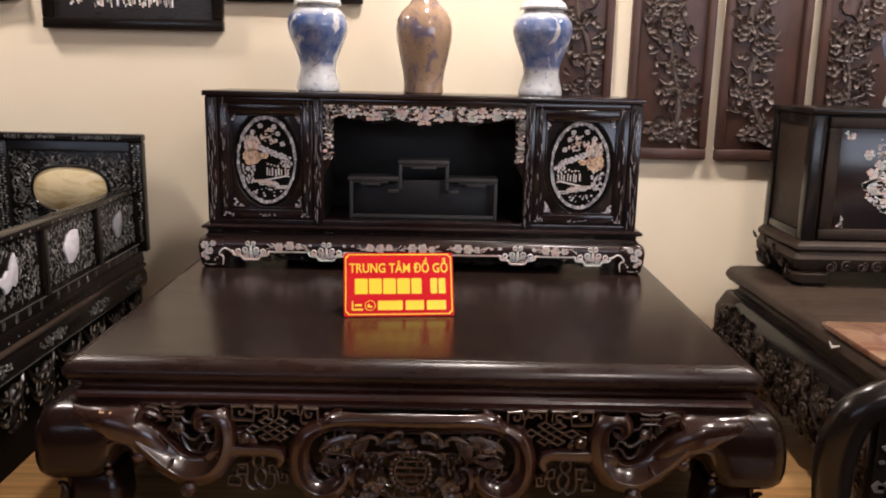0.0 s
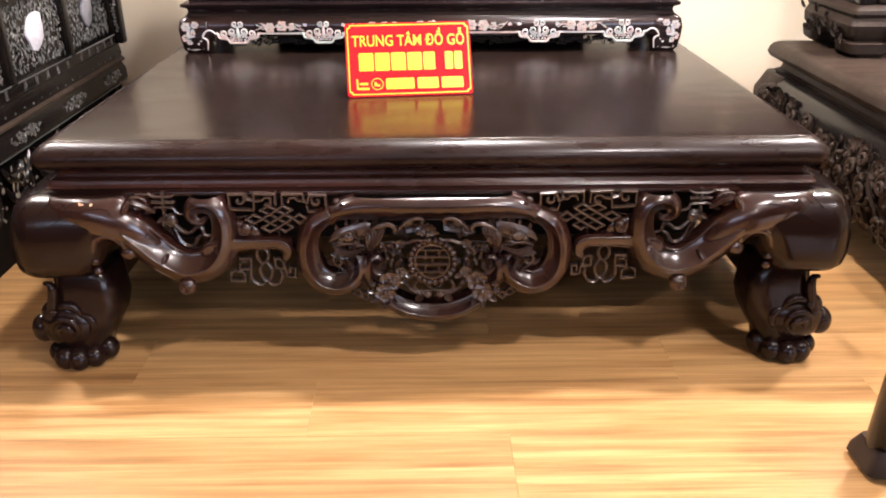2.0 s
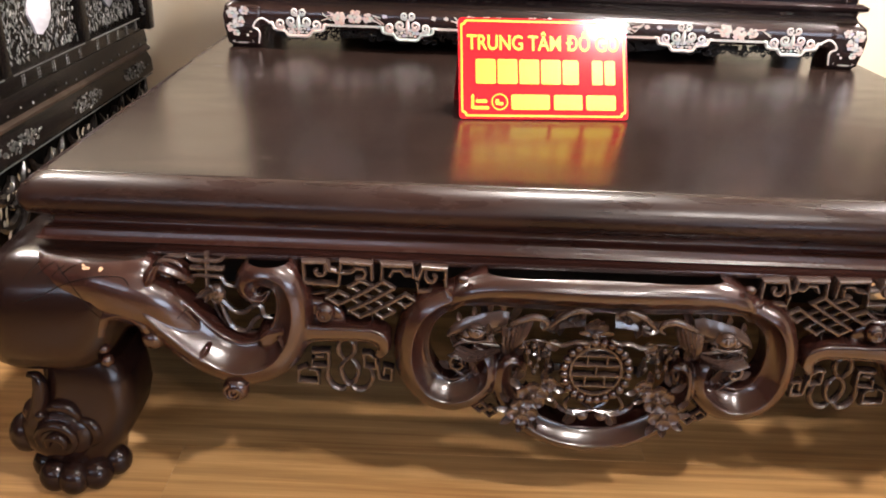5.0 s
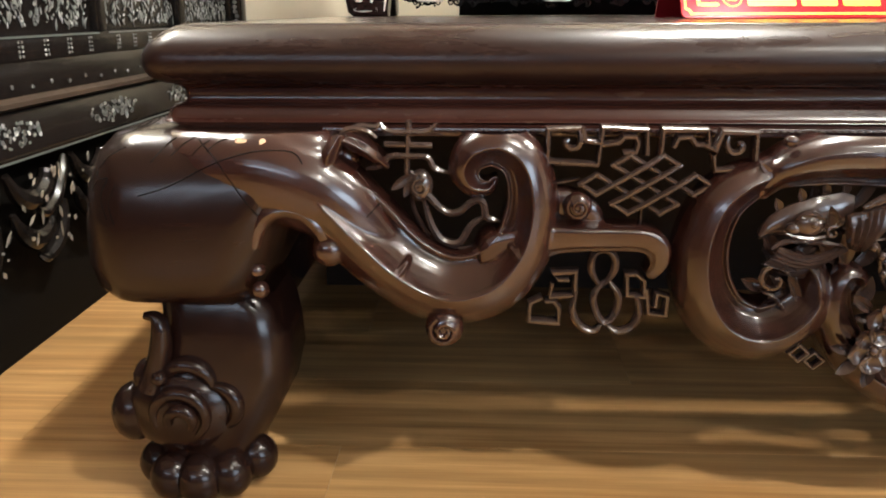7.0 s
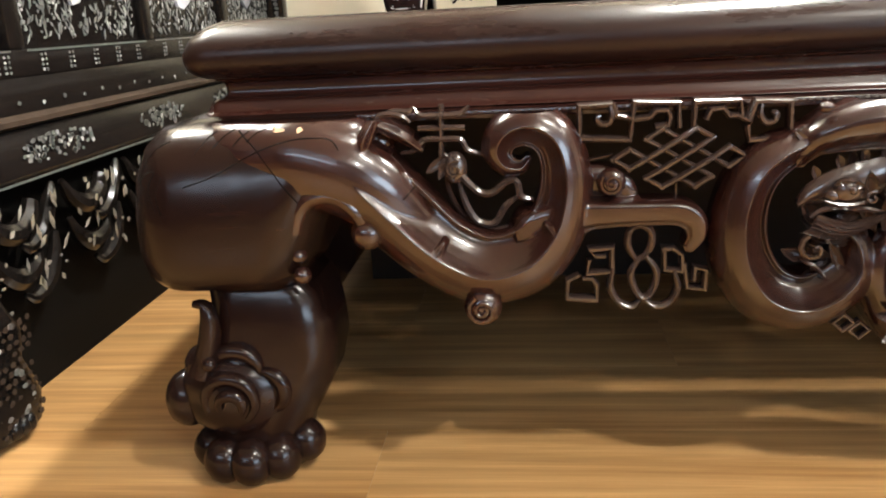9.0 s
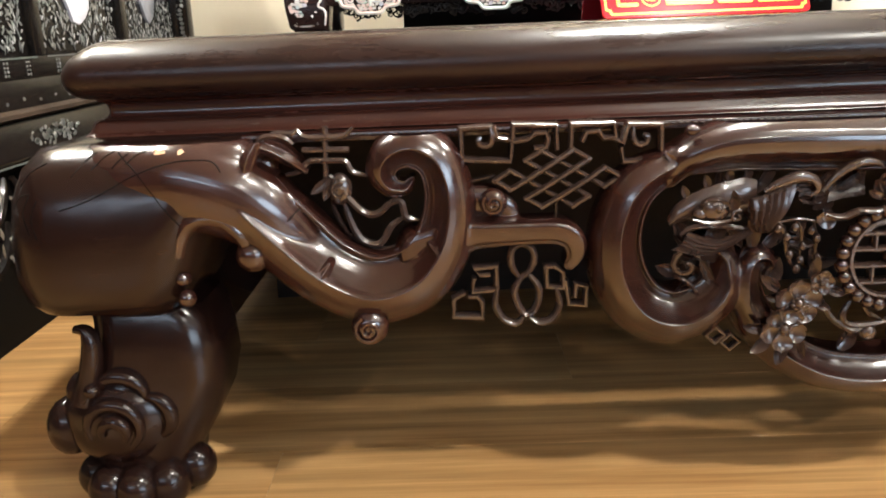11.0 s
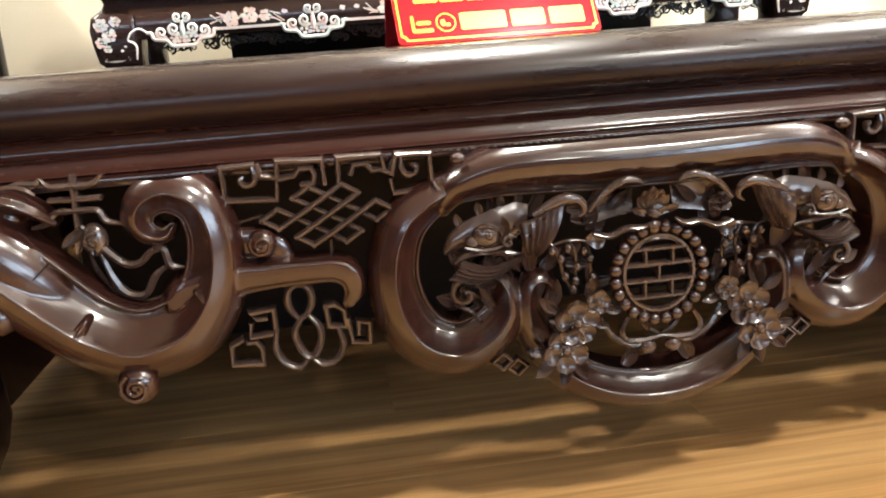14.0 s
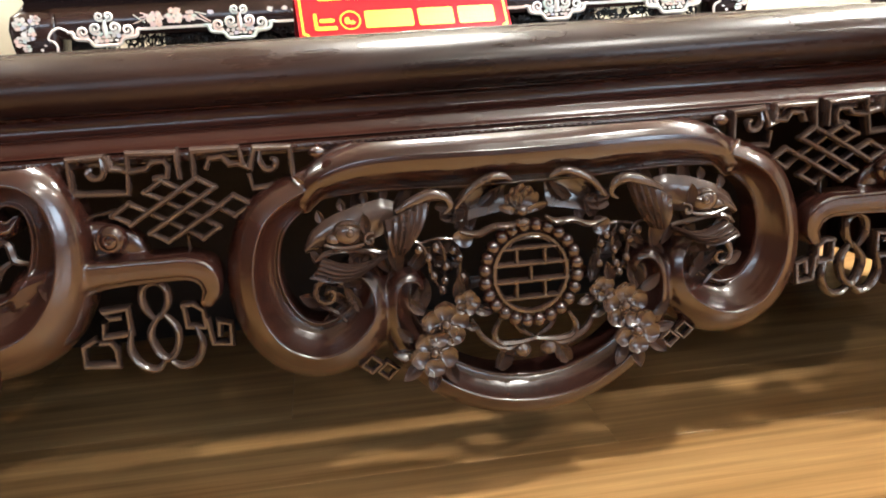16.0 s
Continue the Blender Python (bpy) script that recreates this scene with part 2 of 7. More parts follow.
def floor_material():
    m, nt, b = material("oak_laminate", (0.5, 0.3, 0.12), 0.3)
    info = nt.nodes.new("ShaderNodeObjectInfo")
    shift = nt.nodes.new("ShaderNodeVectorMath")
    shift.operation = "MULTIPLY_ADD"
    tc = nt.nodes.new("ShaderNodeTexCoord")
    comb = nt.nodes.new("ShaderNodeCombineXYZ")
    for k in range(3):
        nt.links.new(info.outputs["Random"], comb.inputs[k])
    shift.inputs[1].default_value = (13, 17, 5)
    nt.links.new(comb.outputs[0], shift.inputs[0])
    nt.links.new(tc.outputs["Object"], shift.inputs[2])

    def at_scale(s):
        mp = nt.nodes.new("ShaderNodeMapping")
        mp.inputs["Scale"].default_value = s
        nt.links.new(shift.outputs[0], mp.inputs["Vector"])
        return mp.outputs["Vector"]
    g = noise_tex(nt, at_scale((0.55, 15, 1)), 3.0, 7, 0.6, 0.4)
    fine = noise_tex(nt, at_scale((2.5, 120, 1)), 3.0, 4, 0.6)
    cloud = noise_tex(nt, at_scale((1.2, 5, 1)), 2.0, 3)
    c = ramp(nt, g, [(0.28, (0.19, 0.086, 0.027)), (0.46, (0.38, 0.190, 0.067)), (0.70, (0.64, 0.372, 0.158))])
    c = mix(nt, ramp(nt, fine, [(0.42, 0.0), (0.68, 0.45)]), c, (0.24, 0.12, 0.04))
    c = mix(nt, ramp(nt, cloud, [(0.3, 0.0), (0.8, 0.4)]), c, (0.60, 0.39, 0.17))
    tint = ramp(nt, info.outputs["Random"], [(0.0, (0.90, 0.90, 0.90)), (1.0, (1.0, 1.0, 1.0))])
    c = mix(nt, 1.0, c, tint, "MULTIPLY")
    nt.links.new(c, b.inputs["Base Color"])
    bump(nt, b, fine, 0.06, 0.0006)
    return m


oak = floor_material()
red_acrylic = material("red_acrylic", (0.62, 0.012, 0.02), 0.1, coat=0.6)[0]
dark_red = material("dark_red_acrylic", (0.22, 0.01, 0.014), 0.2)[0]
yellow_paint = material("yellow_vinyl", (0.86, 0.62, 0.03), 0.3)[0]
# for engraved lines, oval grounds and the shade under the bench
dead_black = material("matte_black", (0.002, 0.0015, 0.0012), 0.7, spec=0.1)[0]
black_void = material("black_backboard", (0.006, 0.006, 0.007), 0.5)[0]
# light on the stand's edges, put into the colour as grey
grey_edge = wood("lit_grey_edge", (0.028, 0.026, 0.025), (0.06, 0.056, 0.054), 0.5)
white_trim = material("white_enamel", (0.8, 0.8, 0.78), 0.4)[0]
ceiling_paint = material("ceiling_paint", (0.60, 0.58, 0.55), 0.8)[0]
dark_picture = wood("picture_ground", (0.010, 0.008, 0.008), (0.02, 0.016, 0.014), 0.25)
paper_label = material("white_label", (0.8, 0.78, 0.74), 0.5)[0]


# ---- building ----
def root_place(ob):
    while ob.parent:
        ob = ob.parent
    return ob.location.copy()


def thing(name, place, label, category, group="", kind=""):
    ob = new(name)
    ob.location = place
    ob.empty_display_size = 0.05
    return tagged(ob, label, category, group, kind)


def part(name, bm, mat, parent=None, label="", mirror=False, sharp=38):
    """One mesh object out of bm, which is in world metres, under a thing or a part."""
    if mirror:
        for v in bm.verts:
            v.co.x = -v.co.x
    if parent:
        bmesh.ops.translate(bm, verts=bm.verts, vec=-root_place(parent))
    bmesh.ops.recalc_face_normals(bm, faces=bm.faces)
    me = bpy.data.meshes.new(name)
    bm.to_mesh(me)
    bm.free()
    me.materials.append(mat)
    kind = "stuff" if mat in (pearl, shell, rose_pearl, lilac_pearl, orange_pearl, grey_pearl, tile_pearl, golden_shell) else ""
    me.shade_smooth()
    me.set_sharp_from_angle(angle=radians(sharp))
    ob = new(name, me)
    if parent:
        ob.parent = parent
    return tagged(ob, label, kind=kind)


def box(bm, x0, x1, y0, y1, z0, z1, bevel=0.003):
    made = bmesh.ops.create_cube(bm, size=1, matrix=Matrix.LocRotScale(((x0 + x1) / 2, (y0 + y1) / 2, (z0 + z1) / 2), None, (x1 - x0, y1 - y0, z1 - z0)))
    if bevel:
        edges = list({e for v in made["verts"] for e in v.link_edges})
        bmesh.ops.bevel(bm, geom=edges, offset=bevel, segments=2, affect="EDGES", profile=0.5)
    return bm


def boxed(*args, **kw):
    return box(bmesh.new(), *args, **kw)


def bridge(bm, loops, closed=True, cap=True):
    for a, b in zip(loops, loops[1:]):
        n = len(a)
        for i in range(n if closed else n - 1):
            j = (i + 1) % n
            bm.faces.new((a[i], a[j], b[j], b[i]))
    if cap and closed:
        bm.faces.new(loops[0][::-1])
        bm.faces.new(loops[-1])


def stack(bm, levels, corner=5):
    """Rounded rectangles (x0, x1, y0, y1, z, r) one over the other, closed at both ends."""
    loops = []
    for x0, x1, y0, y1, z, r in levels:
        r = min(r, (x1 - x0) / 2 - 1e-4, (y1 - y0) / 2 - 1e-4)
        loop = []
        for cx, cy, a0 in ((x1 - r, y1 - r, 0), (x0 + r, y1 - r, 90), (x0 + r, y0 + r, 180), (x1 - r, y0 + r, 270)):
            for k in range(corner + 1):
                a = radians(a0 + 90 * k / corner)
                loop.append(bm.verts.new((cx + r * math.cos(a), cy + r * math.sin(a), z)))
        loops.append(loop)
    bridge(bm, loops)
    return bm


def lathe(bm, profile, place=(0, 0, 0), seg=28):
    loops = []
    for r, z in profile:
        loops.append([bm.verts.new((place[0] + r * math.cos(2 * math.pi * k / seg), place[1] + r * math.sin(2 * math.pi * k / seg), place[2] + z)) for k in range(seg)])
    bridge(bm, loops)
    return bm


def ball(bm, place, r, u=10, v=7):
    rx, ry, rz = r if isinstance(r, tuple) else (r, r, r)
    px, py, pz = place
    rings = []
    for i in range(1, v):
        a = math.pi * i / v
        s, c = math.sin(a), math.cos(a)
        rings.append([bm.verts.new((px + rx * s * math.cos(2 * math.pi * k / u), py + ry * s * math.sin(2 * math.pi * k / u), pz + rz * c)) for k in range(u)])
    top, low = bm.verts.new((px, py, pz + rz)), bm.verts.new((px, py, pz - rz))
    bridge(bm, rings, cap=False)
    for k in range(u):
        j = (k + 1) % u
        bm.faces.new((top, rings[0][j], rings[0][k]))
        bm.faces.new((low, rings[-1][k], rings[-1][j]))
    return bm


def spline(rows, steps):
    """Catmull-Rom through rows of equal length."""
    p = [np.array(r, float) for r in rows]
    p = [2 * p[0] - p[1], *p, 2 * p[-1] - p[-2]]
    out = []
    for i in range(1, len(p) - 2):
        for k in range(steps):
            t = k / steps
            out.append(0.5 * (2 * p[i] + (p[i + 1] - p[i - 1]) * t + (2 * p[i - 1] - 5 * p[i] + 4 * p[i + 1] - p[i + 2]) * t * t
                              + (3 * p[i] - p[i - 1] - 3 * p[i + 1] + p[i + 2]) * t ** 3))
    out.append(p[-2])
    return out


def sweep(bm, rows, y=0.0, depth=1.0, seg=12, steps=5, off=0.0, thin=1.0, shift=0.0, power=1.0, closed=False):
    """A carved rod in the x-z plane: rows (x, z, r) or (x, z, r, dy). off: beside the line, in radii; thin: times the radius."""
    rows = [(*r, 0.0) if len(r) == 3 else r for r in rows]
    pts = spline(rows, steps) if steps else [np.array(r, float) for r in rows]
    n = len(pts)
    loops = []
    for i, (x, z, r, dy) in enumerate(pts):
        if closed:
            a, b = pts[i - 1], pts[(i + 1) % n]
        else:
            a, b = pts[max(0, i - 1)], pts[min(n - 1, i + 1)]
        tx, tz = b[0] - a[0], b[1] - a[1]
        d = math.hypot(tx, tz) or 1.0
        nx, nz = -tz / d, tx / d
        miter = 1.0
        if not steps and n < 20 and (closed or 0 < i < n - 1):
            ux, uz = x - a[0], z - a[1]
            u = math.hypot(ux, uz) or 1.0
            miter = min(1.6, 1 / max(0.5, abs((ux * tx + uz * tz) / (u * d))))
        r = max(r, 1e-4)
        cx, cz = x + nx * r * off, z + nz * r * off
        rr = r * thin
        loop = []
        for k in range(seg):
            ang = 2 * math.pi * (k + 0.5) / seg
            c, s = math.cos(ang), math.sin(ang)
            c = math.copysign(abs(c) ** power, c)
            s = math.copysign(abs(s) ** power, s)
            loop.append(bm.verts.new((cx + nx * rr * c * miter, y + dy + shift * r + rr * depth * s, cz + nz * rr * c * miter)))
        loops.append(loop)
    if closed:
        loops.append(loops[0])
        bridge(bm, loops, cap=False)
    else:
        bridge(bm, loops)
    return bm


def stroke(bm, rows, r, y, depth=1.6, closed=False):
    """A thin fret bar with mitred corners and bevelled edges through (x, z)."""
    rows = [(a, b, r) for a, b in rows]
    if not closed:
        for e, f in ((0, 1), (-1, -2)):
            d = math.hypot(rows[e][0] - rows[f][0], rows[e][1] - rows[f][1]) or 1
            rows[e] = (rows[e][0] + (rows[e][0] - rows[f][0]) / d * r * 0.8, rows[e][1] + (rows[e][1] - rows[f][1]) / d * r * 0.8, r)
    return sweep(bm, rows, y + 0.006, depth * 1.7, 12, 0, power=0.85, closed=closed)


def line(bm, rows, r, y, depth=1.3, steps=4, seg=6):
    """A thin flowing carved line through (x, z) with tapered ends."""
    k = len(rows) - 1
    return sweep(bm, [(a, b, r * (0.55 if i in (0, k) else 1.0)) for i, (a, b) in enumerate(rows)], y, depth, seg, steps)


def curl(bm, x, z, r, y, turns=1.6, thick=0.3, start=0.0, sign=1):
    """A small raised volute."""
    rows = []
    n = int(10 * turns)
    for i in range(n + 1):
        f = i / n
        a = start + sign * 2 * math.pi * turns * f
        q = r * (1 - 0.82 * f)
        rows.append((x + q * math.cos(a), z + q * math.sin(a), r * thick * (1 - 0.55 * f), -r * 0.5 * f))
    return sweep(bm, rows, y, 1.0, 8, 1)


def leaf(bm, x, z, angle, length, width, y, cup=0.3, out=0.2, thick=0.0016):
    """A pointed leaf or petal from (x, z), in degrees in the x-z plane, cupped towards the viewer, tip standing out."""
    a = radians(angle)
    ax, az = math.cos(a), math.sin(a)
    rows = []
    for i in range(6):
        f = i / 5
        w = width * math.sin(math.pi * min(1, 0.12 + 0.88 * f)) ** 0.8 * (1 if f < 1 else 0.05)
        row = []
        for s in (-1, -0.5, 0, 0.5, 1):
            px = x + ax * length * f - az * w * s * 0.5
            pz = z + az * length * f + ax * w * s * 0.5
            py = y - out * length * f * f - cup * w * abs(s) ** 1.5 + 0.12 * w * (1 - abs(s))
            row.append((px, py, pz))
        rows.append(row)
    front = [[bm.verts.new(p) for p in row] for row in rows]
    back = [[bm.verts.new((p[0], p[1] + thick, p[2])) for p in row] for row in rows]
    for g, flip in ((front, False), (back, True)):
        for r0, r1 in zip(g, g[1:]):
            for k in range(4):
                q = (r0[k], r0[k + 1], r1[k + 1], r1[k])
                bm.faces.new(q[::-1] if flip else q)
    rim_f = [r[0] for r in front] + front[-1][1:] + [r[4] for r in front[-2::-1]] + front[0][3:0:-1]
    rim_b = [r[0] for r in back] + back[-1][1:] + [r[4] for r in back[-2::-1]] + back[0][3:0:-1]
    for i in range(len(rim_f)):
        j = (i + 1) % len(rim_f)
        bm.faces.new((rim_f[i], rim_b[i], rim_b[j], rim_f[j]))
    return bm


def sheet(bm, grid, thick=0.0016):
    """A thin carved sheet with closed edges; grid of points, front towards -y."""
    front = [[bm.verts.new(p) for p in row] for row in grid]
    back = [[bm.verts.new((p[0], p[1] + thick, p[2])) for p in row] for row in grid]
    for g, flip in ((front, False), (back, True)):
        for r0, r1 in zip(g, g[1:]):
            for k in range(len(r0) - 1):
                q = (r0[k], r0[k + 1], r1[k + 1], r1[k])
                bm.faces.new(q[::-1] if flip else q)
    rims = [[r[0] for r in g] + g[-1][1:] + [r[-1] for r in g[-2::-1]] + g[0][-2:0:-1] for g in (front, back)]
    for i in range(len(rims[0])):
        j = (i + 1) % len(rims[0])
        bm.faces.new((rims[0][i], rims[1][i], rims[1][j], rims[0][j]))
    return bm


def fan(bm, first, last, ribs, y, lift=0.0022, bulge=0.008, thick=0.003):
    """A ribbed carved wing between two flowing lines through (x, z)."""
    a, b = spline(first, 5), spline(last, 5)
    grid = []
    for k in range(2 * ribs + 1):
        u = k / (2 * ribs)
        grid.append([((1 - u) * p[0] + u * q[0], y - bulge * math.sin(math.pi * u) - bulge * 0.5 * math.sin(math.pi * i / (len(a) - 1)) - (lift if k % 2 else 0.0), (1 - u) * p[1] + u * q[1])
                     for i, (p, q) in enumerate(zip(a, b))])
    return sheet(bm, grid, thick)


def petal(bm, x, z, angle, length, width, y, cup=0.28, out=0.15, thick=0.0018):
    """A round spoon-shaped petal from (x, z)."""
    a = radians(angle)
    ax, az = math.cos(a), math.sin(a)
    grid = []
    for i in range(8):
        f = i / 7
        w = width * (0.25 + 0.75 * math.sin(math.pi * min(1.0, f * 0.75)) ** 0.9) if f < 0.67 else width * math.sqrt(max(0.02, 1 - ((f - 0.6) / 0.4) ** 2))
        grid.append([(x + ax * length * f - az * w * q * 0.5, y - out * length * f + 0.5 * cup * length * math.sin(math.pi * f) - cup * w * q * q * 0.6, z + az * length * f + ax * w * q * 0.5)
                     for q in (-1, -0.55, 0, 0.55, 1)])
    return sheet(bm, grid, thick)


def blossom(bm, x, z, r, y, petals=5, turn=0.0):
    for k in range(petals):
        petal(bm, x + 0.12 * r * math.cos(radians(turn + 360 * k / petals)), z + 0.12 * r * math.sin(radians(turn + 360 * k / petals)), turn + 360 * k / petals, r * 0.98, r * 0.98, y - 0.0012 * (k % 2), 0.3, 0.12)
    ball(bm, (x, y - r * 0.16, z), r * 0.24, 8, 6)
    for k in range(9):
        a = 2 * math.pi * k / 9
        ball(bm, (x + 0.28 * r * math.cos(a), y - r * 0.2, z + 0.28 * r * math.sin(a)), r * 0.085, 5, 4)
    return bm


def flake(bm, o, ex, ey, r, rng, thick=0.0012):
    """One chip of shell, an uneven little plate proud of its ground; ex and ey span the ground."""
    n = rng.choice((4, 5, 5, 6))
    nrm = ex.cross(ey).normalized() * thick
    a0 = rng.uniform(0, 6.28)
    stretch = rng.uniform(0.55, 1.0)
    ring = []
    for k in range(n):
        a = a0 + 2 * math.pi * k / n
        q = r * rng.uniform(0.75, 1.1)
        ring.append(o + ex * (q * math.cos(a)) + ey * (q * stretch * math.sin(a)))
    lo = [bm.verts.new(p) for p in ring]
    hi = [bm.verts.new(p + nrm) for p in ring]
    bm.faces.new(hi)
    for k in range(n):
        j = (k + 1) % n
        bm.faces.new((lo[k], lo[j], hi[j], hi[k]))


def sliver(bm, o, ex, ey, angle, length, width, thick=0.0012):
    """One leaf-shaped sliver of shell, lying along the angle."""
    c, q = math.cos(angle), math.sin(angle)
    along, side = ex * c + ey * q, ey * c - ex * q
    nrm = ex.cross(ey).normalized() * thick
    ring = [o - along * (length / 2), o + side * (-width / 2) - along * (length * 0.08), o + along * (length / 2), o + side * (width / 2) + along * (length * 0.04)]
    lo = [bm.verts.new(p) for p in ring]
    hi = [bm.verts.new(p + nrm) for p in ring]
    bm.faces.new(hi)
    for k in range(4):
        bm.faces.new((lo[k], lo[(k + 1) % 4], hi[(k + 1) % 4], hi[k]))


def tile_ring(bm, cx, cz, rx, rz, inner, y, count, rng, thick=0.0012):
    """An oval border of small shell tiles laid end to end, facing the room."""
    a = 0.0
    while a < 2 * math.pi - 0.02:
        w = 2 * math.pi / count * rng.uniform(0.6, 1.4)
        w = min(w, 2 * math.pi - a)
        f0, f1 = inner + rng.uniform(0, 0.03), 1 - rng.uniform(0, 0.03)
        ring = [(f, a + w * k) for f, k in ((f0, 0.06), (f1, 0.04), (f1, 0.5), (f1, 0.92), (f0, 0.9), (f0, 0.5))]
        lo = [bm.verts.new((cx + rx * f * math.cos(q), y, cz + rz * f * math.sin(q))) for f, q in ring]
        hi = [bm.verts.new(v.co - Vector((0, thick, 0))) for v in lo]
        bm.faces.new(hi)
        for k in range(6):
            bm.faces.new((lo[k], lo[(k + 1) % 6], hi[(k + 1) % 6], hi[k]))
        a += w


X, Y, Z = Vector((1, 0, 0)), Vector((0, 1, 0)), Vector((0, 0, 1))


def spray(bm, centre, ex, ey, half_w, half_h, count, size, rng, shape="oval"):
    """Shell chips strewn over an oval or a rectangle."""
    for _ in range(count):
        while True:
            u, v = rng.uniform(-1, 1), rng.uniform(-1, 1)
            if shape != "oval" or u * u + v * v < 1:
                break
        flake(bm, Vector(centre) + ex * (u * half_w) + ey * (v * half_h), ex, ey, size * rng.uniform(0.6, 1.25), rng)
    return bm


def mass(bm, centre, ex, ey, half_w, half_h, size, rng, inside=None, gap=1.7):
    """Shell pieces fitted closely side by side over an oval, or wherever inside(u, v) holds."""
    rows = int(2 * half_h / (size * gap * 0.87)) + 1
    for j in range(rows):
        v = -half_h + 2 * half_h * (j + 0.5) / rows
        cols = max(1, int(2 * half_w / (size * gap)))
        for i in range(cols):
            u = -half_w + 2 * half_w * (i + 0.5 + 0.5 * (j % 2)) / cols + rng.uniform(-0.2, 0.2) * size
            w = v + rng.uniform(-0.2, 0.2) * size
            if inside(u, w) if inside else (u / half_w) ** 2 + (w / half_h) ** 2 < 1:
                flake(bm, Vector(centre) + ex * u + ey * w, ex, ey, size * rng.uniform(0.8, 1.1), rng)
    return bm


def inlaid_flower(bm, centre, ex, ey, r, rng):
    c = Vector(centre)
    for k in range(6):
        a = 2 * math.pi * k / 6 + rng.uniform(-0.2, 0.2)
        flake(bm, c + ex * (0.55 * r * math.cos(a)) + ey * (0.55 * r * math.sin(a)), ex, ey, r * 0.42, rng)
    flake(bm, c, ex, ey, r * 0.25, rng)


def rule(bm, a, b, width, ex_out, thick=0.0012):
    """A straight line of shell from a to b, lying on the ground whose outward normal is ex_out."""
    a, b, n = Vector(a), Vector(b), Vector(ex_out)
    side = (b - a).cross(n).normalized() * (width / 2)
    lo = [bm.verts.new(p) for p in (a - side, b - side, b + side, a + side)]
    hi = [bm.verts.new(v.co + n * thick) for v in lo]
    bm.faces.new(hi)
    for k in range(4):
        j = (k + 1) % 4
        bm.faces.new((lo[k], lo[j], hi[j], hi[k]))


# ---- the room ----
BACK = 1.50
XL, XR, YE = -5.0, 6.5, -5.0       # the far sides of the shop
floor = tagged(part("floor", boxed(XL, XR, YE, BACK, -0.12, -0.012, bevel=0), dark_inside), "warm oak laminate floor with long narrow grain", "floor", kind="structure")
tagged(part("wall_back", boxed(XL - 0.15, XR + 0.15, BACK, BACK + 0.15, -0.12, CEIL, bevel=0), wall_paint), "cream painted plaster wall behind the furniture", "wall", kind="structure")
tagged(part("wall_left", boxed(XL - 0.15, XL, YE - 0.15, BACK, -0.12, CEIL, bevel=0), dark_lining), "unseen side wall, kept dark to dim reflections", "wall", kind="structure")
WL, WR, WB, WT = 2.20, 5.80, 0.95, 2.55      # the shop window
tagged(part("wall_right", boxed(XR, XR + 0.15, YE - 0.15, BACK, -0.12, CEIL, bevel=0), wall_paint), "cream painted plaster side wall", "wall", kind="structure")
bm = bmesh.new()
box(bm, XL, -3.65, YE - 0.15, YE, -0.12, CEIL, 0)
box(bm, -3.65, -0.55, YE - 0.15, YE, -0.12, 2.18, 0)
box(bm, -3.65, -0.55, YE - 0.15, YE, 2.66, CEIL, 0)
box(bm, -0.55, WL, YE - 0.15, YE, -0.12, CEIL, 0)
box(bm, WR, XR, YE - 0.15, YE, -0.12, CEIL, 0)
box(bm, WL, WR, YE - 0.15, YE, WT, CEIL, 0)
box(bm, WL, WR, YE - 0.15, YE, -0.12, WB, 0)
tagged(part("wall_front", bm, dark_lining), "unseen end wall, kept dark, with a wide shop window and a high strip window", "wall", kind="structure")
tagged(part("ceiling", boxed(XL - 0.15, XR + 0.15, YE - 0.15, BACK + 0.15, CEIL, CEIL + 0.1, bevel=0), ceiling_paint), "plain off-white flat ceiling", "ceiling", kind="structure")

first = None
for lx, ly, watts in LAMPS:
    if first is None:
        first = thing("ceiling_downlight", (lx, ly, CEIL), "round white recessed ceiling downlight, switched on", "lamp", "ceiling downlights")
        bm = bmesh.new()
        prof = [(0.128, 0.0), (0.128, -0.012), (0.118, -0.016), (0.104, -0.012), (0.104, -0.001)]
        lathe(bm, prof, (lx, ly, CEIL - 0.001), 32)
        part("trim", bm, white_trim, first)
    else:
        copy_thing(first, Matrix.Translation((lx, ly, CEIL)))


# ---- the carved platform table ----
TOP = 0.512
table = thing("platform_table", (0, 0, 0), "low dark rosewood platform table, carved apron and claw feet", "table")

# top board: flat field and bullnose edge, then the waist mouldings under it
HX, YF, YB = 0.858, -0.078, 1.34


def moulding(levels, r=0.02):
    return stack(bmesh.new(), [(-HX + i, HX - i, YF + i, YB - i, z, max(0.004, r - i * 0.3)) for i, z in levels])


part("top_edge", moulding([(0.06, 0.4508), (0.024, 0.4505), (0.018, 0.4513), (0.013, 0.4530), (0.0085, 0.4556), (0.0048, 0.459), (0.002, 0.4635), (0.0004, 0.4685), (0.0, 0.4735), (0.0006, 0.479), (0.0025, 0.4845), (0.0057, 0.490), (0.010, 0.495), (0.015, 0.4995),
                           (0.0205, 0.5035), (0.0265, 0.507), (0.0325, 0.5095), (0.038, 0.5110), (0.041, 0.5112), (0.07, 0.5112)], 0.032), rosewood_edge, table, "satin bullnose edge")
part("tabletop", moulding([(0.036, 0.500), (0.0375, 0.5110), (0.0385, 0.5118), (0.041, TOP), (0.07, TOP + 0.0004)], 0.03), rosewood_top, table, "dark glossy flat top")
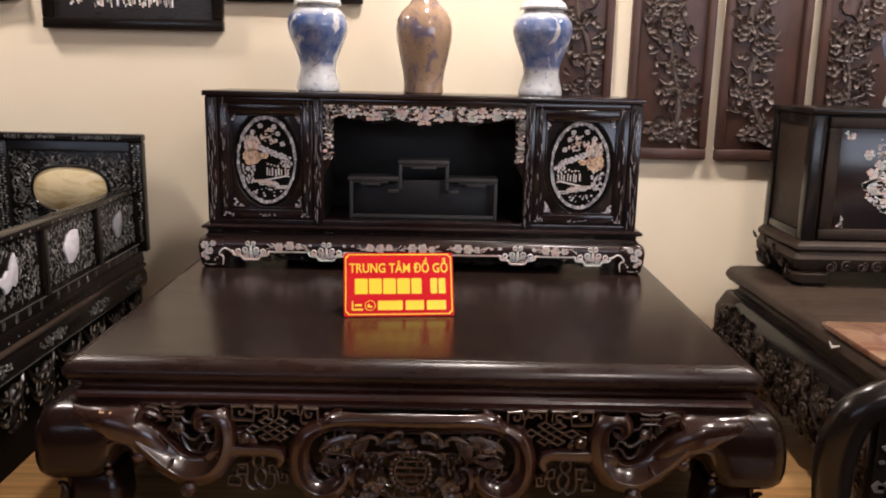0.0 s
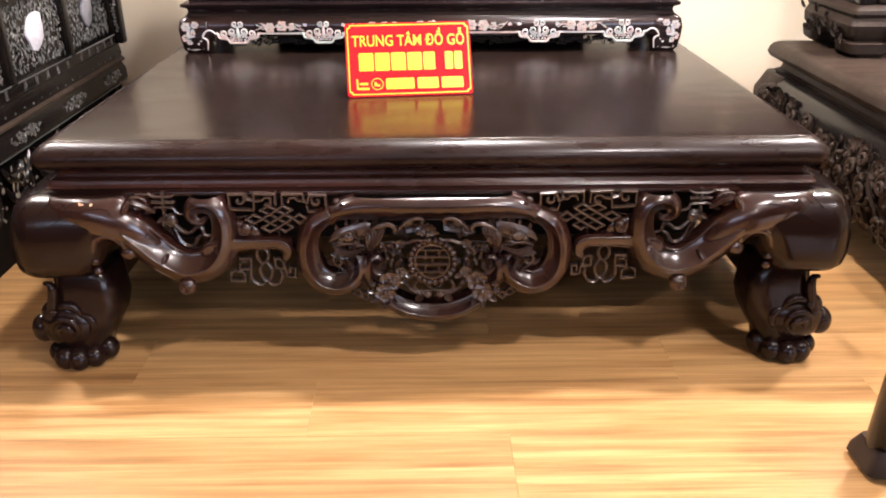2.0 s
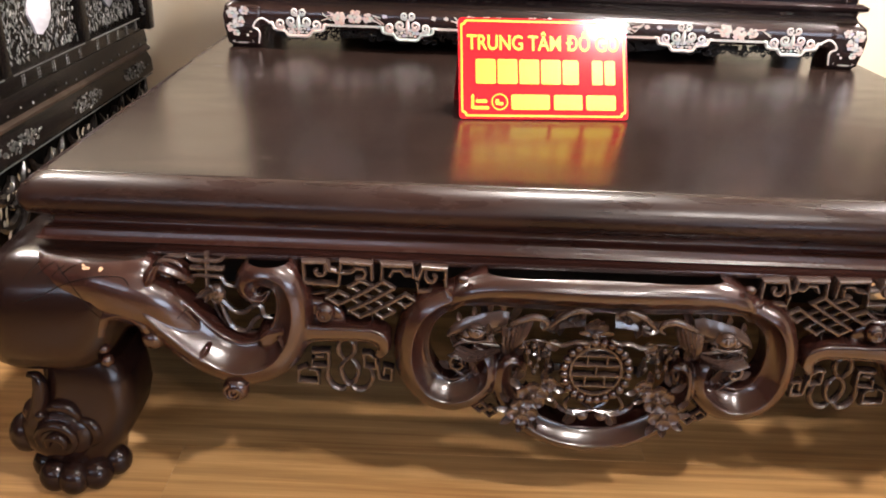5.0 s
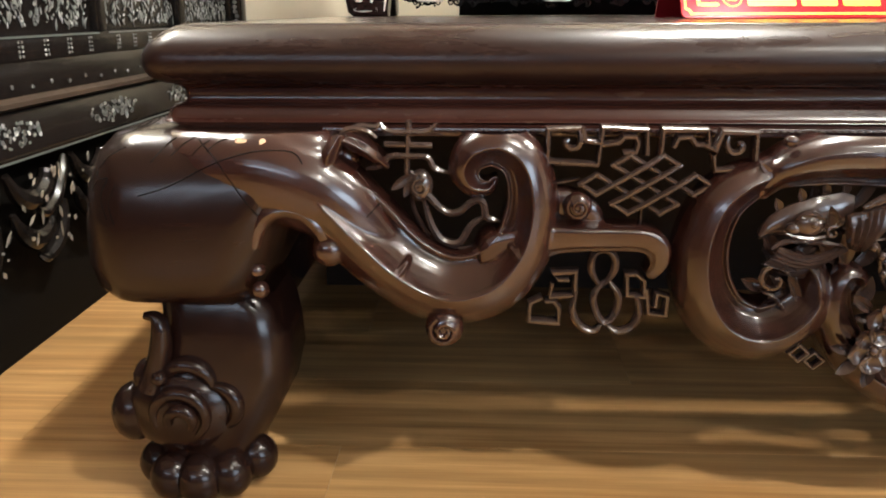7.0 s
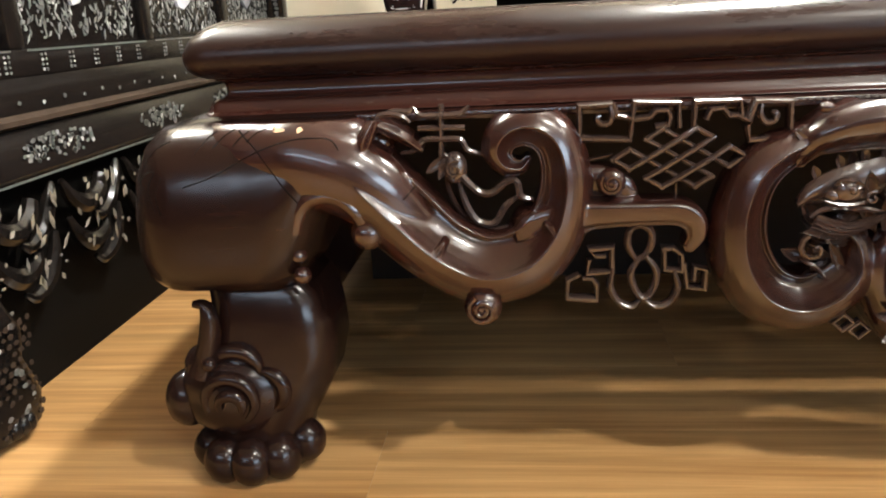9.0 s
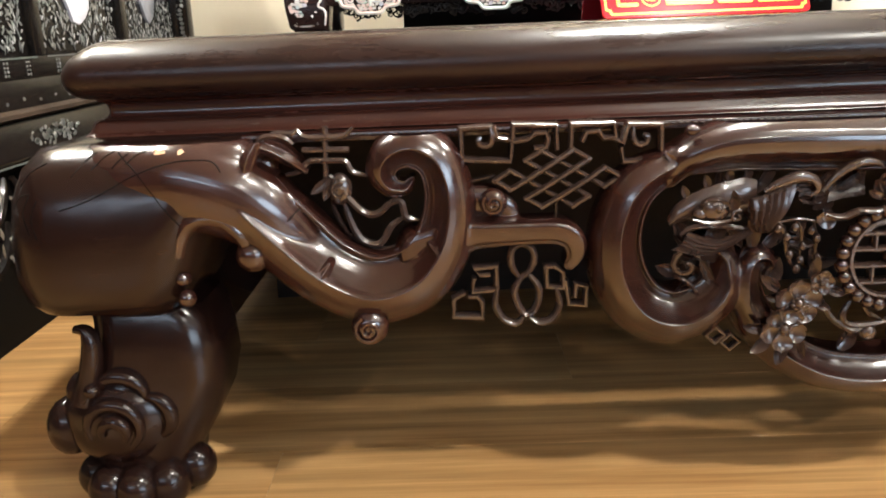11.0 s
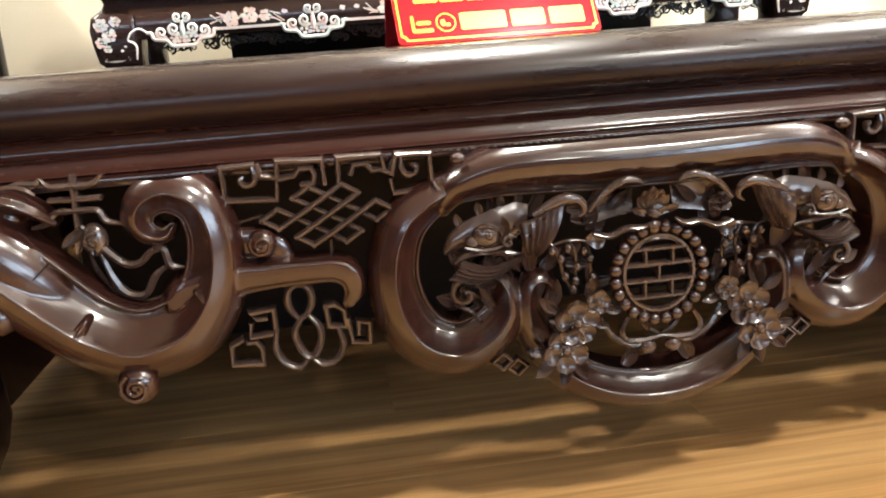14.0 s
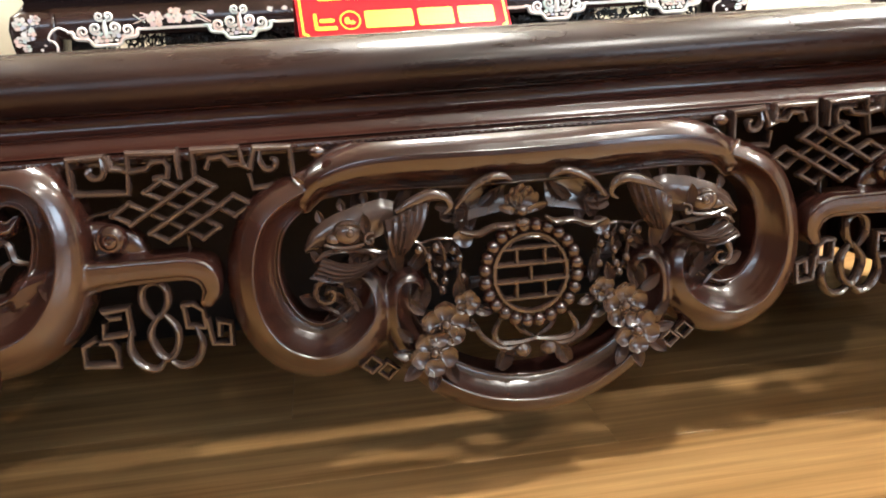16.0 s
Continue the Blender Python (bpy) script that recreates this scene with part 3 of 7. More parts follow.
part("waist_moulding", moulding([(0.06, 0.4507), (0.030, 0.4503), (0.0285, 0.4496), (0.0290, 0.4484), (0.0335, 0.4474), (0.0370, 0.4445), (0.0390, 0.440), (0.0390, 0.4345), (0.0370, 0.4310), (0.0330, 0.4292), (0.0285, 0.4284), (0.0255, 0.4268), (0.0240, 0.4240), (0.0225, 0.420), (0.0205, 0.4155),
                                 (0.0185, 0.4135), (0.0170, 0.4125), (0.0165, 0.4115), (0.0185, 0.4106), (0.06, 0.4100)]), rosewood_waist, table, "reddish waist moulding")
bm = bmesh.new()
for k in range(210):
    x = -0.80 + 1.6 * k / 209
    ball(bm, (x, -0.0845, 0.4062), (0.0033, 0.0022, 0.0016), 6, 4)
for k in range(150):
    for sx in (-1, 1):
        ball(bm, (sx * 0.848, 0.0 + 1.25 * k / 149, 0.4065), (0.004, 0.0032, 0.0032), 5, 4)
tagged(part("bead_strip", bm, rosewood, table), kind="stuff")
bm = bmesh.new()
box(bm, -0.85, 0.85, -0.0845, -0.01, 0.4000, 0.4098, 0.003)
part("apron_rail", bm, rosewood, table)
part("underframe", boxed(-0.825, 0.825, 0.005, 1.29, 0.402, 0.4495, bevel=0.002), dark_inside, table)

YT = -0.112     # depth of the carved scrolls
YN = -0.108     # depth of the open fretwork


def apron(name, build, mat=rosewood, label="", parent=None, sharp=38):
    for m in (False, True):
        bm = bmesh.new()
        build(bm)
        part(name, bm, mat, parent or table, label, mirror=m, sharp=sharp)


TRUNK = [(-0.845, 0.345, 0.040, 0.085), (-0.780, 0.362, 0.046, 0.036), (-0.712, 0.364, 0.048, 0.017), (-0.660, 0.344, 0.041, 0.005), (-0.618, 0.305, 0.036), (-0.577, 0.267, 0.034), (-0.532, 0.247, 0.034),
         (-0.489, 0.256, 0.032), (-0.462, 0.284, 0.028), (-0.450, 0.318, 0.024), (-0.449, 0.353, 0.021), (-0.460, 0.382, 0.019), (-0.484, 0.395, 0.018),
         (-0.507, 0.388, 0.0165), (-0.516, 0.371, 0.0145), (-0.508, 0.356, 0.0115), (-0.493, 0.353, 0.008), (-0.485, 0.361, 0.004)]


# centre lines of the cartouche round the middle of the apron
SIDE = [(-0.192, 0.276, 0.005), (-0.178, 0.280, 0.011), (-0.163, 0.265, 0.017), (-0.163, 0.236, 0.022), (-0.185, 0.213, 0.0255), (-0.216, 0.204, 0.027), (-0.247, 0.216, 0.027),
        (-0.267, 0.245, 0.0255), (-0.274, 0.280, 0.023), (-0.270, 0.313, 0.021), (-0.258, 0.340, 0.0195), (-0.238, 0.357, 0.0180, 0.002), (-0.213, 0.368, 0.0145, 0.005), (-0.190, 0.376, 0.007, 0.020)]
HEAD = [(-0.219, 0.352, 0.009, 0.004), (-0.204, 0.373, 0.0175, 0.0), (-0.170, 0.385, 0.0225), (-0.128, 0.388, 0.025), (-0.075, 0.387, 0.026), (-0.030, 0.386, 0.026)]
LOW = [(-0.119, 0.250, 0.004), (-0.1135, 0.258, 0.008), (-0.119, 0.2665, 0.011), (-0.131, 0.266, 0.013), (-0.1385, 0.250, 0.0145), (-0.137, 0.224, 0.0165), (-0.120, 0.190, 0.018), (-0.092, 0.160, 0.0195), (-0.050, 0.139, 0.0205), (0.0, 0.132, 0.021)]


def section(points):
    """A cross-section as a smooth table: across the band from -1 (outer edge) to 1 (edge of the opening), height in radii."""
    c = np.linspace(-1.3, 1.3, 1041)
    v = np.interp(c, [p[0] for p in points], [p[1] for p in points])
    k = np.exp(-0.5 * (np.arange(-24, 25) / 6.0) ** 2)
    return c, np.convolve(np.pad(v, 24, mode="edge"), k / k.sum(), mode="valid")


# broad cheek, crest, hollow slope and a thin lip at the opening
BAND = section([(-1.0, -0.45), (-0.97, -0.15), (-0.90, 0.14), (-0.78, 0.42), (-0.62, 0.66), (-0.44, 0.84), (-0.26, 0.96), (-0.12, 1.03), (-0.05, 1.07), (-0.01, 1.07), (0.04, 1.00), (0.12, 0.86), (0.24, 0.68), (0.40, 0.47), (0.56, 0.30), (0.72, 0.18), (0.845, 0.12), (0.86, 0.34), (0.96, 0.34), (1.0, 0.20)])
RIDGE = section([(-1.0, 0.0), (-0.12, 0.92), (0.0, 1.0), (0.12, 0.92), (1.0, 0.0)])
RAIL = section([(-1.0, 0.10), (-0.9, 0.42), (-0.74, 0.70), (-0.54, 0.90), (-0.3, 1.02), (-0.1, 1.05), (0.1, 1.02), (0.3, 0.92), (0.5, 0.77), (0.68, 0.58), (0.80, 0.38), (0.855, 0.31), (0.87, 0.50), (0.96, 0.50), (1.0, 0.36)])
ROUND = section([(math.sin(a), math.cos(a) ** 0.9) for a in [math.pi * (k / 20 - 0.5) for k in range(21)]])
BAR = section([(-1.0, 0.15), (-0.9, 0.66), (-0.76, 0.92), (-0.55, 1.0), (0.0, 1.0), (0.5, 0.92), (0.75, 0.76), (0.83, 0.66), (0.86, 0.74), (0.96, 0.74), (1.0, 0.6)])


def band(name, rows, side, inner, outer, shape, depth, lift=0.0):
    """A carved band along rows (x, z, r) or (x, z, r, dy), sampled every millimetre."""
    pts = np.array(spline([(*r, 0.0) if len(r) == 3 else r for r in rows], 24))
    run = np.concatenate([[0], np.cumsum(np.hypot(*np.diff(pts[:, :2], axis=0).T))])
    s = np.linspace(0, run[-1], int(run[-1] / 0.0012) + 2)
    p = np.stack([np.interp(s, run, pts[:, k]) for k in range(4)], 1)
    t = np.gradient(p[:, :2], axis=0)
    t /= np.linalg.norm(t, axis=1)[:, None]
    full = np.clip(np.minimum(s, s[-1] - s) / (0.18 * s[-1]), 0, 1)
    return {"name": name, "p": p, "t": t, "n": np.stack([-t[:, 1], t[:, 0]], 1) * side, "ei": 0.95 + (inner - 0.95) * full, "eo": 0.95 + (outer - 0.95) * full,
            "step": s[1], "shape": shape, "depth": depth, "lift": lift}


def carved(b, q):
    """Height towards the viewer and depth inside the band's outline at the points q (x, z)."""
    high, inside = np.full(len(q), -1.0), np.full(len(q), -1.0)
    p = b["p"]
    reach = p[:, 2].max() * 1.5
    near = np.nonzero((q[:, 0] > p[:, 0].min() - reach) & (q[:, 0] < p[:, 0].max() + reach) & (q[:, 1] > p[:, 1].min() - reach) & (q[:, 1] < p[:, 1].max() + reach))[0]
    for part_of in np.array_split(near, max(1, len(near) // 6000)):
        w = q[part_of]
        d = (np.hypot(w[:, None, 0] - p[None, :, 0], w[:, None, 1] - p[None, :, 1]) / np.maximum(p[:, 2], 0.001)).argmin(1).astype(float)
        for _ in range(2):
            i = np.clip(d.astype(int), 0, len(p) - 2)
            f = np.clip(d - i, 0, 1)[:, None]
            at = lambda a: a[i] * (1 - f) + a[i + 1] * f
            off = w - at(p)[:, :2]
            along = (off * at(b["t"])).sum(1)
            d = np.clip(d + along / b["step"], 0, len(p) - 1.0)
        i = np.clip(d.astype(int), 0, len(p) - 2)
        f = np.clip(d - i, 0, 1)[:, None]
        mid = at(p)
        off = w - mid[:, :2]
        across = (off * at(b["n"])).sum(1)
        dist = np.copysign(np.hypot(off[:, 0], off[:, 1]), across)
        edge = np.where(across > 0, at(b["ei"][:, None])[:, 0], at(b["eo"][:, None])[:, 0])
        r = np.maximum(mid[:, 2], 0.0005)
        c = dist / (r * edge)
        out = (np.abs(c) - 1) * r * edge
        high[part_of] = b["lift"] - mid[:, 3] + r * b["depth"] * np.interp(c, *b["shape"]) - np.maximum(0, out - 0.0012) * 8
        inside[part_of] = -out
    return high, inside


HALF_HEAD = HEAD + [(0.0, 0.386, 0.026), (0.03, 0.386, 0.026), (0.06, 0.387, 0.026)]
HALF_LOW = LOW + [(0.05, 0.139, 0.0205), (0.092, 0.160, 0.0195)]
BANDS = [band("end_scroll", [(-0.690, 0.370, 0.024, 0.045), (-0.658, 0.346, 0.037, 0.006)] + TRUNK[4:], 1, 1.14, 1.27, BAND, 1.1),
         band("end_scroll", [(-0.860, 0.368, 0.030, 0.045), (-0.800, 0.371, 0.041, 0.020), (-0.740, 0.372, 0.041, 0.008), (-0.690, 0.374, 0.039, 0.008), (-0.655, 0.378, 0.032, 0.012), (-0.640, 0.381, 0.020, 0.02)], 1, 0.98, 0.98, ROUND, 1.0),
         band("end_scroll", [(-0.845, 0.348, 0.034, 0.056), (-0.800, 0.358, 0.043, 0.022), (-0.755, 0.364, 0.047, 0.011), (-0.712, 0.3645, 0.048, 0.003), (-0.662, 0.346, 0.045, 0.0), (-0.624, 0.312, 0.038, 0.004), (-0.592, 0.276, 0.028, 0.014), (-0.567, 0.250, 0.014, 0.03)], 1, 0.98, 0.98, ROUND, 0.92),
         band("tendril", [(-0.478, 0.285, 0.030, 0.020), (-0.450, 0.297, 0.023, 0.008), (-0.425, 0.302, 0.0165, 0.003), (-0.400, 0.303, 0.0140, 0.0), (-0.365, 0.303, 0.0130, 0.0), (-0.336, 0.302, 0.0130, 0.0), (-0.320, 0.294, 0.0130, 0.0), (-0.316, 0.278, 0.0105, 0.0), (-0.322, 0.265, 0.007, 0.0)], -1, 1.0, 1.0, BAR, 1.25, -0.004),
         band("tendril", [(-0.446, 0.330, 0.016, 0.0), (-0.415, 0.334, 0.017, 0.0), (-0.392, 0.326, 0.015, 0.0), (-0.380, 0.308, 0.010, 0.0)], 1, 1.0, 1.0, ROUND, 0.5, -0.010),
         band("cartouche_side", SIDE, -1, 1.12, 1.24, BAND, 1.15),
         band("cartouche_side", [(-0.252, 0.346, 0.008, 0.012), (-0.232, 0.361, 0.014, 0.004), (-0.210, 0.371, 0.016, 0.004), (-0.192, 0.375, 0.008, 0.012)], 1, 1.0, 1.0, ROUND, 1.0),
         band("cartouche_head", HALF_HEAD, -1, 1.14, 1.0, RAIL, 1.15),
         band("end_scroll", [(-0.653, 0.371, 0.003, 0.004), (-0.647, 0.390, 0.006, 0.0), (-0.638, 0.407, 0.004, 0.004)], 1, 1.0, 1.0, RIDGE, 1.3, 0.024),
         band("end_scroll", [(-0.642, 0.405, 0.003, 0.0), (-0.624, 0.398, 0.006, 0.004), (-0.608, 0.387, 0.006, 0.010), (-0.594, 0.374, 0.003, 0.018)], 1, 1.0, 1.0, RIDGE, 1.2, 0.016),
         band("end_scroll", [(-0.573, 0.281, 0.0015, 0.004), (-0.579, 0.272, 0.004, 0.0), (-0.585, 0.264, 0.0015, 0.004)], 1, 1.0, 1.0, RIDGE, 1.2, 0.034),
         band("end_scroll", [(-0.468, 0.296, 0.0015, 0.004), (-0.462, 0.289, 0.004, 0.0), (-0.457, 0.281, 0.0015, 0.004)], 1, 1.0, 1.0, RIDGE, 1.2, 0.026),
         band("cartouche_foot", HALF_LOW, 1, 1.12, 1.2, BAND, 1.15, 0.004)]


def relief(step=0.0011, x0=-0.860, z0=0.096, z1=0.4085, deep=0.026):
    """The carved apron as one relief: heights on a fine grid, cut out along the bands' outlines and closed to the back. Gives points, normals and faces, band by band."""
    nx, nz = int(round(-x0 / step)), int(round((z1 - z0) / step))
    gx, gz = np.meshgrid(np.linspace(x0, 0, nx + 1), np.linspace(z0, z1, nz + 1))
    grid = np.stack([gx.ravel(), gz.ravel()], 1)
    every = [carved(b, grid) for b in BANDS]
    soft = 0.0016
    top = np.max([h for h, _ in every], 0)
    high = (top + soft * np.log(sum(np.exp((h - top) / soft) for h, _ in every))).reshape(gx.shape)
    inside = np.max([f for _, f in every], 0).reshape(gx.shape)
    owner = np.argmax([h for h, _ in every], 0).reshape(gx.shape)
    names = sorted({b["name"] for b in BANDS})
    owner = np.array([names.index(b["name"]) for b in BANDS])[owner]
    slope_z, slope_x = np.gradient(high, (z1 - z0) / nz, -x0 / nx)
    normal = np.stack([-slope_x, -np.ones_like(slope_x), -slope_z], -1)
    normal /= np.linalg.norm(normal, axis=-1)[..., None]
    made = {}
    for n, name in enumerate(names):
        ids, pts, nor, faces, sides = {}, [], [], [], []

        def corner(i, j):
            if (i, j) not in ids:
                ids[i, j] = len(pts)
                pts.append((gx[i, j], YT - high[i, j], gz[i, j]))
                nor.append(normal[i, j])
            return ids[i, j]

        def crossing(a, b):
            a, b = min(a, b), max(a, b)
            if (a, b) not in ids:
                f = inside[a] / (inside[a] - inside[b])
                ids[a, b] = len(pts)
                k = a if inside[a] > 0 else b
                pts.append((gx[a] + f * (gx[b] - gx[a]), YT - high[k], gz[a] + f * (gz[b] - gz[a])))
                nor.append(normal[k])
            return ids[a, b]

        some = (np.maximum.reduce([inside[:-1, :-1], inside[1:, :-1], inside[:-1, 1:], inside[1:, 1:]]) > 0) & (owner[:-1, :-1] == n)
        for i, j in zip(*np.nonzero(some)):
            cell = [(i, j), (i, j + 1), (i + 1, j + 1), (i + 1, j)]
            poly, cut = [], []
            for a, b in zip(cell, cell[1:] + cell[:1]):
                if inside[a] > 0:
                    poly.append(corner(*a))
                if (inside[a] > 0) != (inside[b] > 0):
                    poly.append(crossing(a, b))
                    cut.append((poly[-1], inside[a] > 0))
            if len(poly) > 2:
                faces.append(poly)
            if len(cut) == 2:
                sides.append((cut[0][0], cut[1][0]) if cut[0][1] else (cut[1][0], cut[0][0]))
        made[name] = (pts, nor, faces, sides, deep)
    return made


def relief_part(name, pieces, label):
    """One object out of relief pieces (points, normals, faces, rims), plain or mirrored, joined in the middle."""
    verts, faces, loops, middle = [], [], [], {}
    for (pts, nor, polys, sides, deep), flip in pieces:
        m = -1 if flip else 1
        ids = []
        for x, y, z in pts:
            key = (round(y, 6), round(z, 6)) if abs(x) < 1e-6 else (len(verts),)
            if key not in middle:
                middle[key] = len(verts)
                verts.append((m * x, y, z))
            ids.append(middle[key])
        for poly in polys:
            poly = poly[::-1] if flip else poly
            faces.append([ids[k] for k in poly])
            loops += [(m * nor[k][0], nor[k][1], nor[k][2]) for k in poly]
        back = {}
        for a, b in sides:
            for k in (a, b):
                if k not in back:
                    back[k] = len(verts)
                    verts.append((m * pts[k][0], YT + deep, pts[k][2]))
            quad = [ids[b], ids[a], back[a], back[b]]
            faces.append(quad[::-1] if flip else quad)
            out = Vector((pts[b][2] - pts[a][2], 0, pts[a][0] - pts[b][0])).normalized()
            loops += [(m * out.x, 0, out.z)] * 4
    me = bpy.data.meshes.new(name)
    me.from_pydata(verts, [], faces)
    me.materials.append(rosewood)
    me.shade_smooth()
    me.normals_split_custom_set(loops)
    ob = new(name, me)
    ob.parent = table
    return tagged(ob, label)


RELIEF = relief()
for piece, label in (("end_scroll", "thick polished S-scroll running out of the leg"), ("tendril", ""), ("cartouche_side", "thick polished C-scroll of the cartouche")):
    for flip in (False, True):
        relief_part(piece, [(RELIEF[piece], flip)], label)
relief_part("cartouche_head", [(RELIEF["cartouche_head"], False), (RELIEF["cartouche_head"], True)], "long rounded head rail of the cartouche")
relief_part("cartouche_foot", [(RELIEF["cartouche_foot"], False), (RELIEF["cartouche_foot"], True)], "rounded lower bow of the cartouche")
apron("cusp", lambda bm: leaf(bm, -0.214, 0.366, 132, 0.022, 0.007, YT - 0.014, 0.1, -0.2, 0.005))
apron("rail_knob", lambda bm: ball(bm, (-0.203, YT - 0.016, 0.4035), (0.008, 0.008, 0.006), 8, 6))


def boss(bm):
    ball(bm, (-0.535, YT - 0.024, 0.212), (0.020, 0.016, 0.020), 16, 10)
    curl(bm, -0.535, 0.212, 0.015, YT - 0.036, 1.7, 0.24, 2.0)


def small_boss(bm):
    ball(bm, (-0.402, YT - 0.002, 0.335), (0.0150, 0.012, 0.0150), 14, 8)
    curl(bm, -0.402, 0.335, 0.0115, YT - 0.010, 1.7, 0.25, 2.4)


def fret(bars, r=0.0033, y=YN):
    for rows in bars:
        apron("fret_bar", lambda bm: stroke(bm, rows, r, y), fret_wood)


def key_fret():
    fret(([(-0.403, 0.412), (-0.433, 0.411), (-0.433, 0.379), (-0.383, 0.376), (-0.379, 0.413), (-0.336, 0.411), (-0.335, 0.389)],
          [(-0.399, 0.410), (-0.396, 0.400), (-0.384, 0.398)],
          [(-0.378, 0.396), (-0.363, 0.398), (-0.358, 0.404), (-0.347, 0.404), (-0.344, 0.398), (-0.346, 0.389), (-0.356, 0.388)],
          [(-0.321, 0.387), (-0.320, 0.411), (-0.277, 0.411), (-0.275, 0.397), (-0.287, 0.396), (-0.293, 0.404), (-0.305, 0.403), (-0.308, 0.396)],
          [(-0.276, 0.395), (-0.268, 0.391), (-0.262, 0.409), (-0.229, 0.408), (-0.228, 0.373), (-0.267, 0.371), (-0.269, 0.384)]))
    # round hooks inside the outer squares
    for rows in ([(-0.403, 0.412), (-0.401, 0.402), (-0.404, 0.394), (-0.412, 0.393), (-0.416, 0.399), (-0.412, 0.402)],
                 [(-0.257, 0.407), (-0.258, 0.397), (-0.253, 0.389), (-0.245, 0.390), (-0.243, 0.397), (-0.248, 0.399)]):
        apron("fret_hook", lambda bm: line(bm, rows, 0.0036, YN, 1.6, seg=8), fret_wood)


def endless_knot():
    """Diagonal strands that pass over and under one another round eight lozenges."""
    dx, dz, cx, cz = 0.0162, 0.0098, -0.335, 0.3565
    cells = ((-1, 2), (1, 2), (-3, 0), (-1, 0), (1, 0), (3, 0), (-1, -2), (1, -2))
    for up in (1, -1):
        edges = set()
        for i, j in cells:
            edges.add(((i - 1, j), (i, j + up)))
            edges.add(((i, j - up), (i + 1, j)))
        starts = {a for a, b in edges} - {b for a, b in edges}
        for a in sorted(starts):
            chain = [a]
            while (chain[-1], (chain[-1][0] + 1, chain[-1][1] + up)) in edges:
                chain.append((chain[-1][0] + 1, chain[-1][1] + up))
            rows = []
            for k, (i, j) in enumerate(chain):
                inner = 0 < k < len(chain) - 1
                over = up * (1 if (i - j) % 4 == 1 else -1)
                rows.append((cx + i * dx, cz + j * dz, 0.0029, over * 0.0040 if inner else 0.0))
            (x0, z0, r0, d0), (x1, z1, r1, d1) = rows[0], rows[-1]
            rows[0], rows[-1] = (x0 - 0.0018, z0 - up * 0.0012, r0, d0), (x1 + 0.0018, z1 + up * 0.0012, r1, d1)
            apron("knot_strand", lambda bm: sweep(bm, rows, YN, 2.0, 12, 0, power=0.9), fret_wood)
    # stays that hold the knot
    for rows in ([(-0.400, 0.3595), (-0.440, 0.352)], [(-0.274, 0.3595), (-0.262, 0.352)], [(cx, cz + 3 * dz), (cx, 0.414)], [(cx, cz - 3 * dz), (cx, 0.312)]):
        apron("stay", lambda bm: stroke(bm, rows, 0.002, YN + 0.008), carved_wood)


def lower_fret():
    fret([[(a, b - 0.007) for a, b in rows] for rows in ([(-0.409, 0.262), (-0.417, 0.262), (-0.424, 0.269), (-0.400, 0.271), (-0.400, 0.245), (-0.426, 0.243), (-0.424, 0.256)],
                 [(-0.428, 0.238), (-0.421, 0.238), (-0.416, 0.231), (-0.416, 0.214), (-0.447, 0.216), (-0.446, 0.236), (-0.436, 0.241)],
                 [(-0.347, 0.268), (-0.346, 0.246), (-0.328, 0.244), (-0.329, 0.262), (-0.338, 0.269), (-0.347, 0.268)],
                 [(-0.326, 0.250), (-0.323, 0.226), (-0.305, 0.224), (-0.304, 0.245), (-0.315, 0.248), (-0.316, 0.236)])])
    for rows in ([(-0.376, 0.258), (-0.384, 0.272), (-0.383, 0.288), (-0.372, 0.294), (-0.361, 0.287), (-0.361, 0.272), (-0.370, 0.258)],
                 [(-0.370, 0.262), (-0.381, 0.246), (-0.377, 0.228), (-0.368, 0.218), (-0.358, 0.227), (-0.355, 0.246), (-0.366, 0.262)],
                 [(-0.399, 0.250), (-0.402, 0.230), (-0.393, 0.214), (-0.379, 0.209), (-0.370, 0.218)],
                 [(-0.368, 0.218), (-0.356, 0.209), (-0.341, 0.213), (-0.333, 0.229), (-0.337, 0.246)]):
        apron("loop", lambda bm: line(bm, [(a, b - 0.005 - 0.05 * (0.294 - b)) for a, b in rows], 0.0042, YN, 1.8, seg=10), fret_wood)


def symbol(bm):
    x = -0.572
    stroke(bm, [(x, 0.416), (x - 0.002, 0.368)], 0.0032, YN)
    line(bm, [(-0.600, 0.417), (-0.592, 0.409), (-0.572, 0.408), (-0.553, 0.409), (-0.543, 0.417)], 0.003, YN)
    stroke(bm, [(-0.594, 0.395), (-0.551, 0.394)], 0.003, YN)
    line(bm, [(-0.615, 0.371), (-0.601, 0.374), (-0.590, 0.384), (-0.572, 0.384), (-0.553, 0.383), (-0.546, 0.372), (-0.530, 0.367)], 0.0032, YN)
    line(bm, [(-0.637, 0.408), (-0.622, 0.414), (-0.606, 0.413), (-0.600, 0.417)], 0.003, YN)


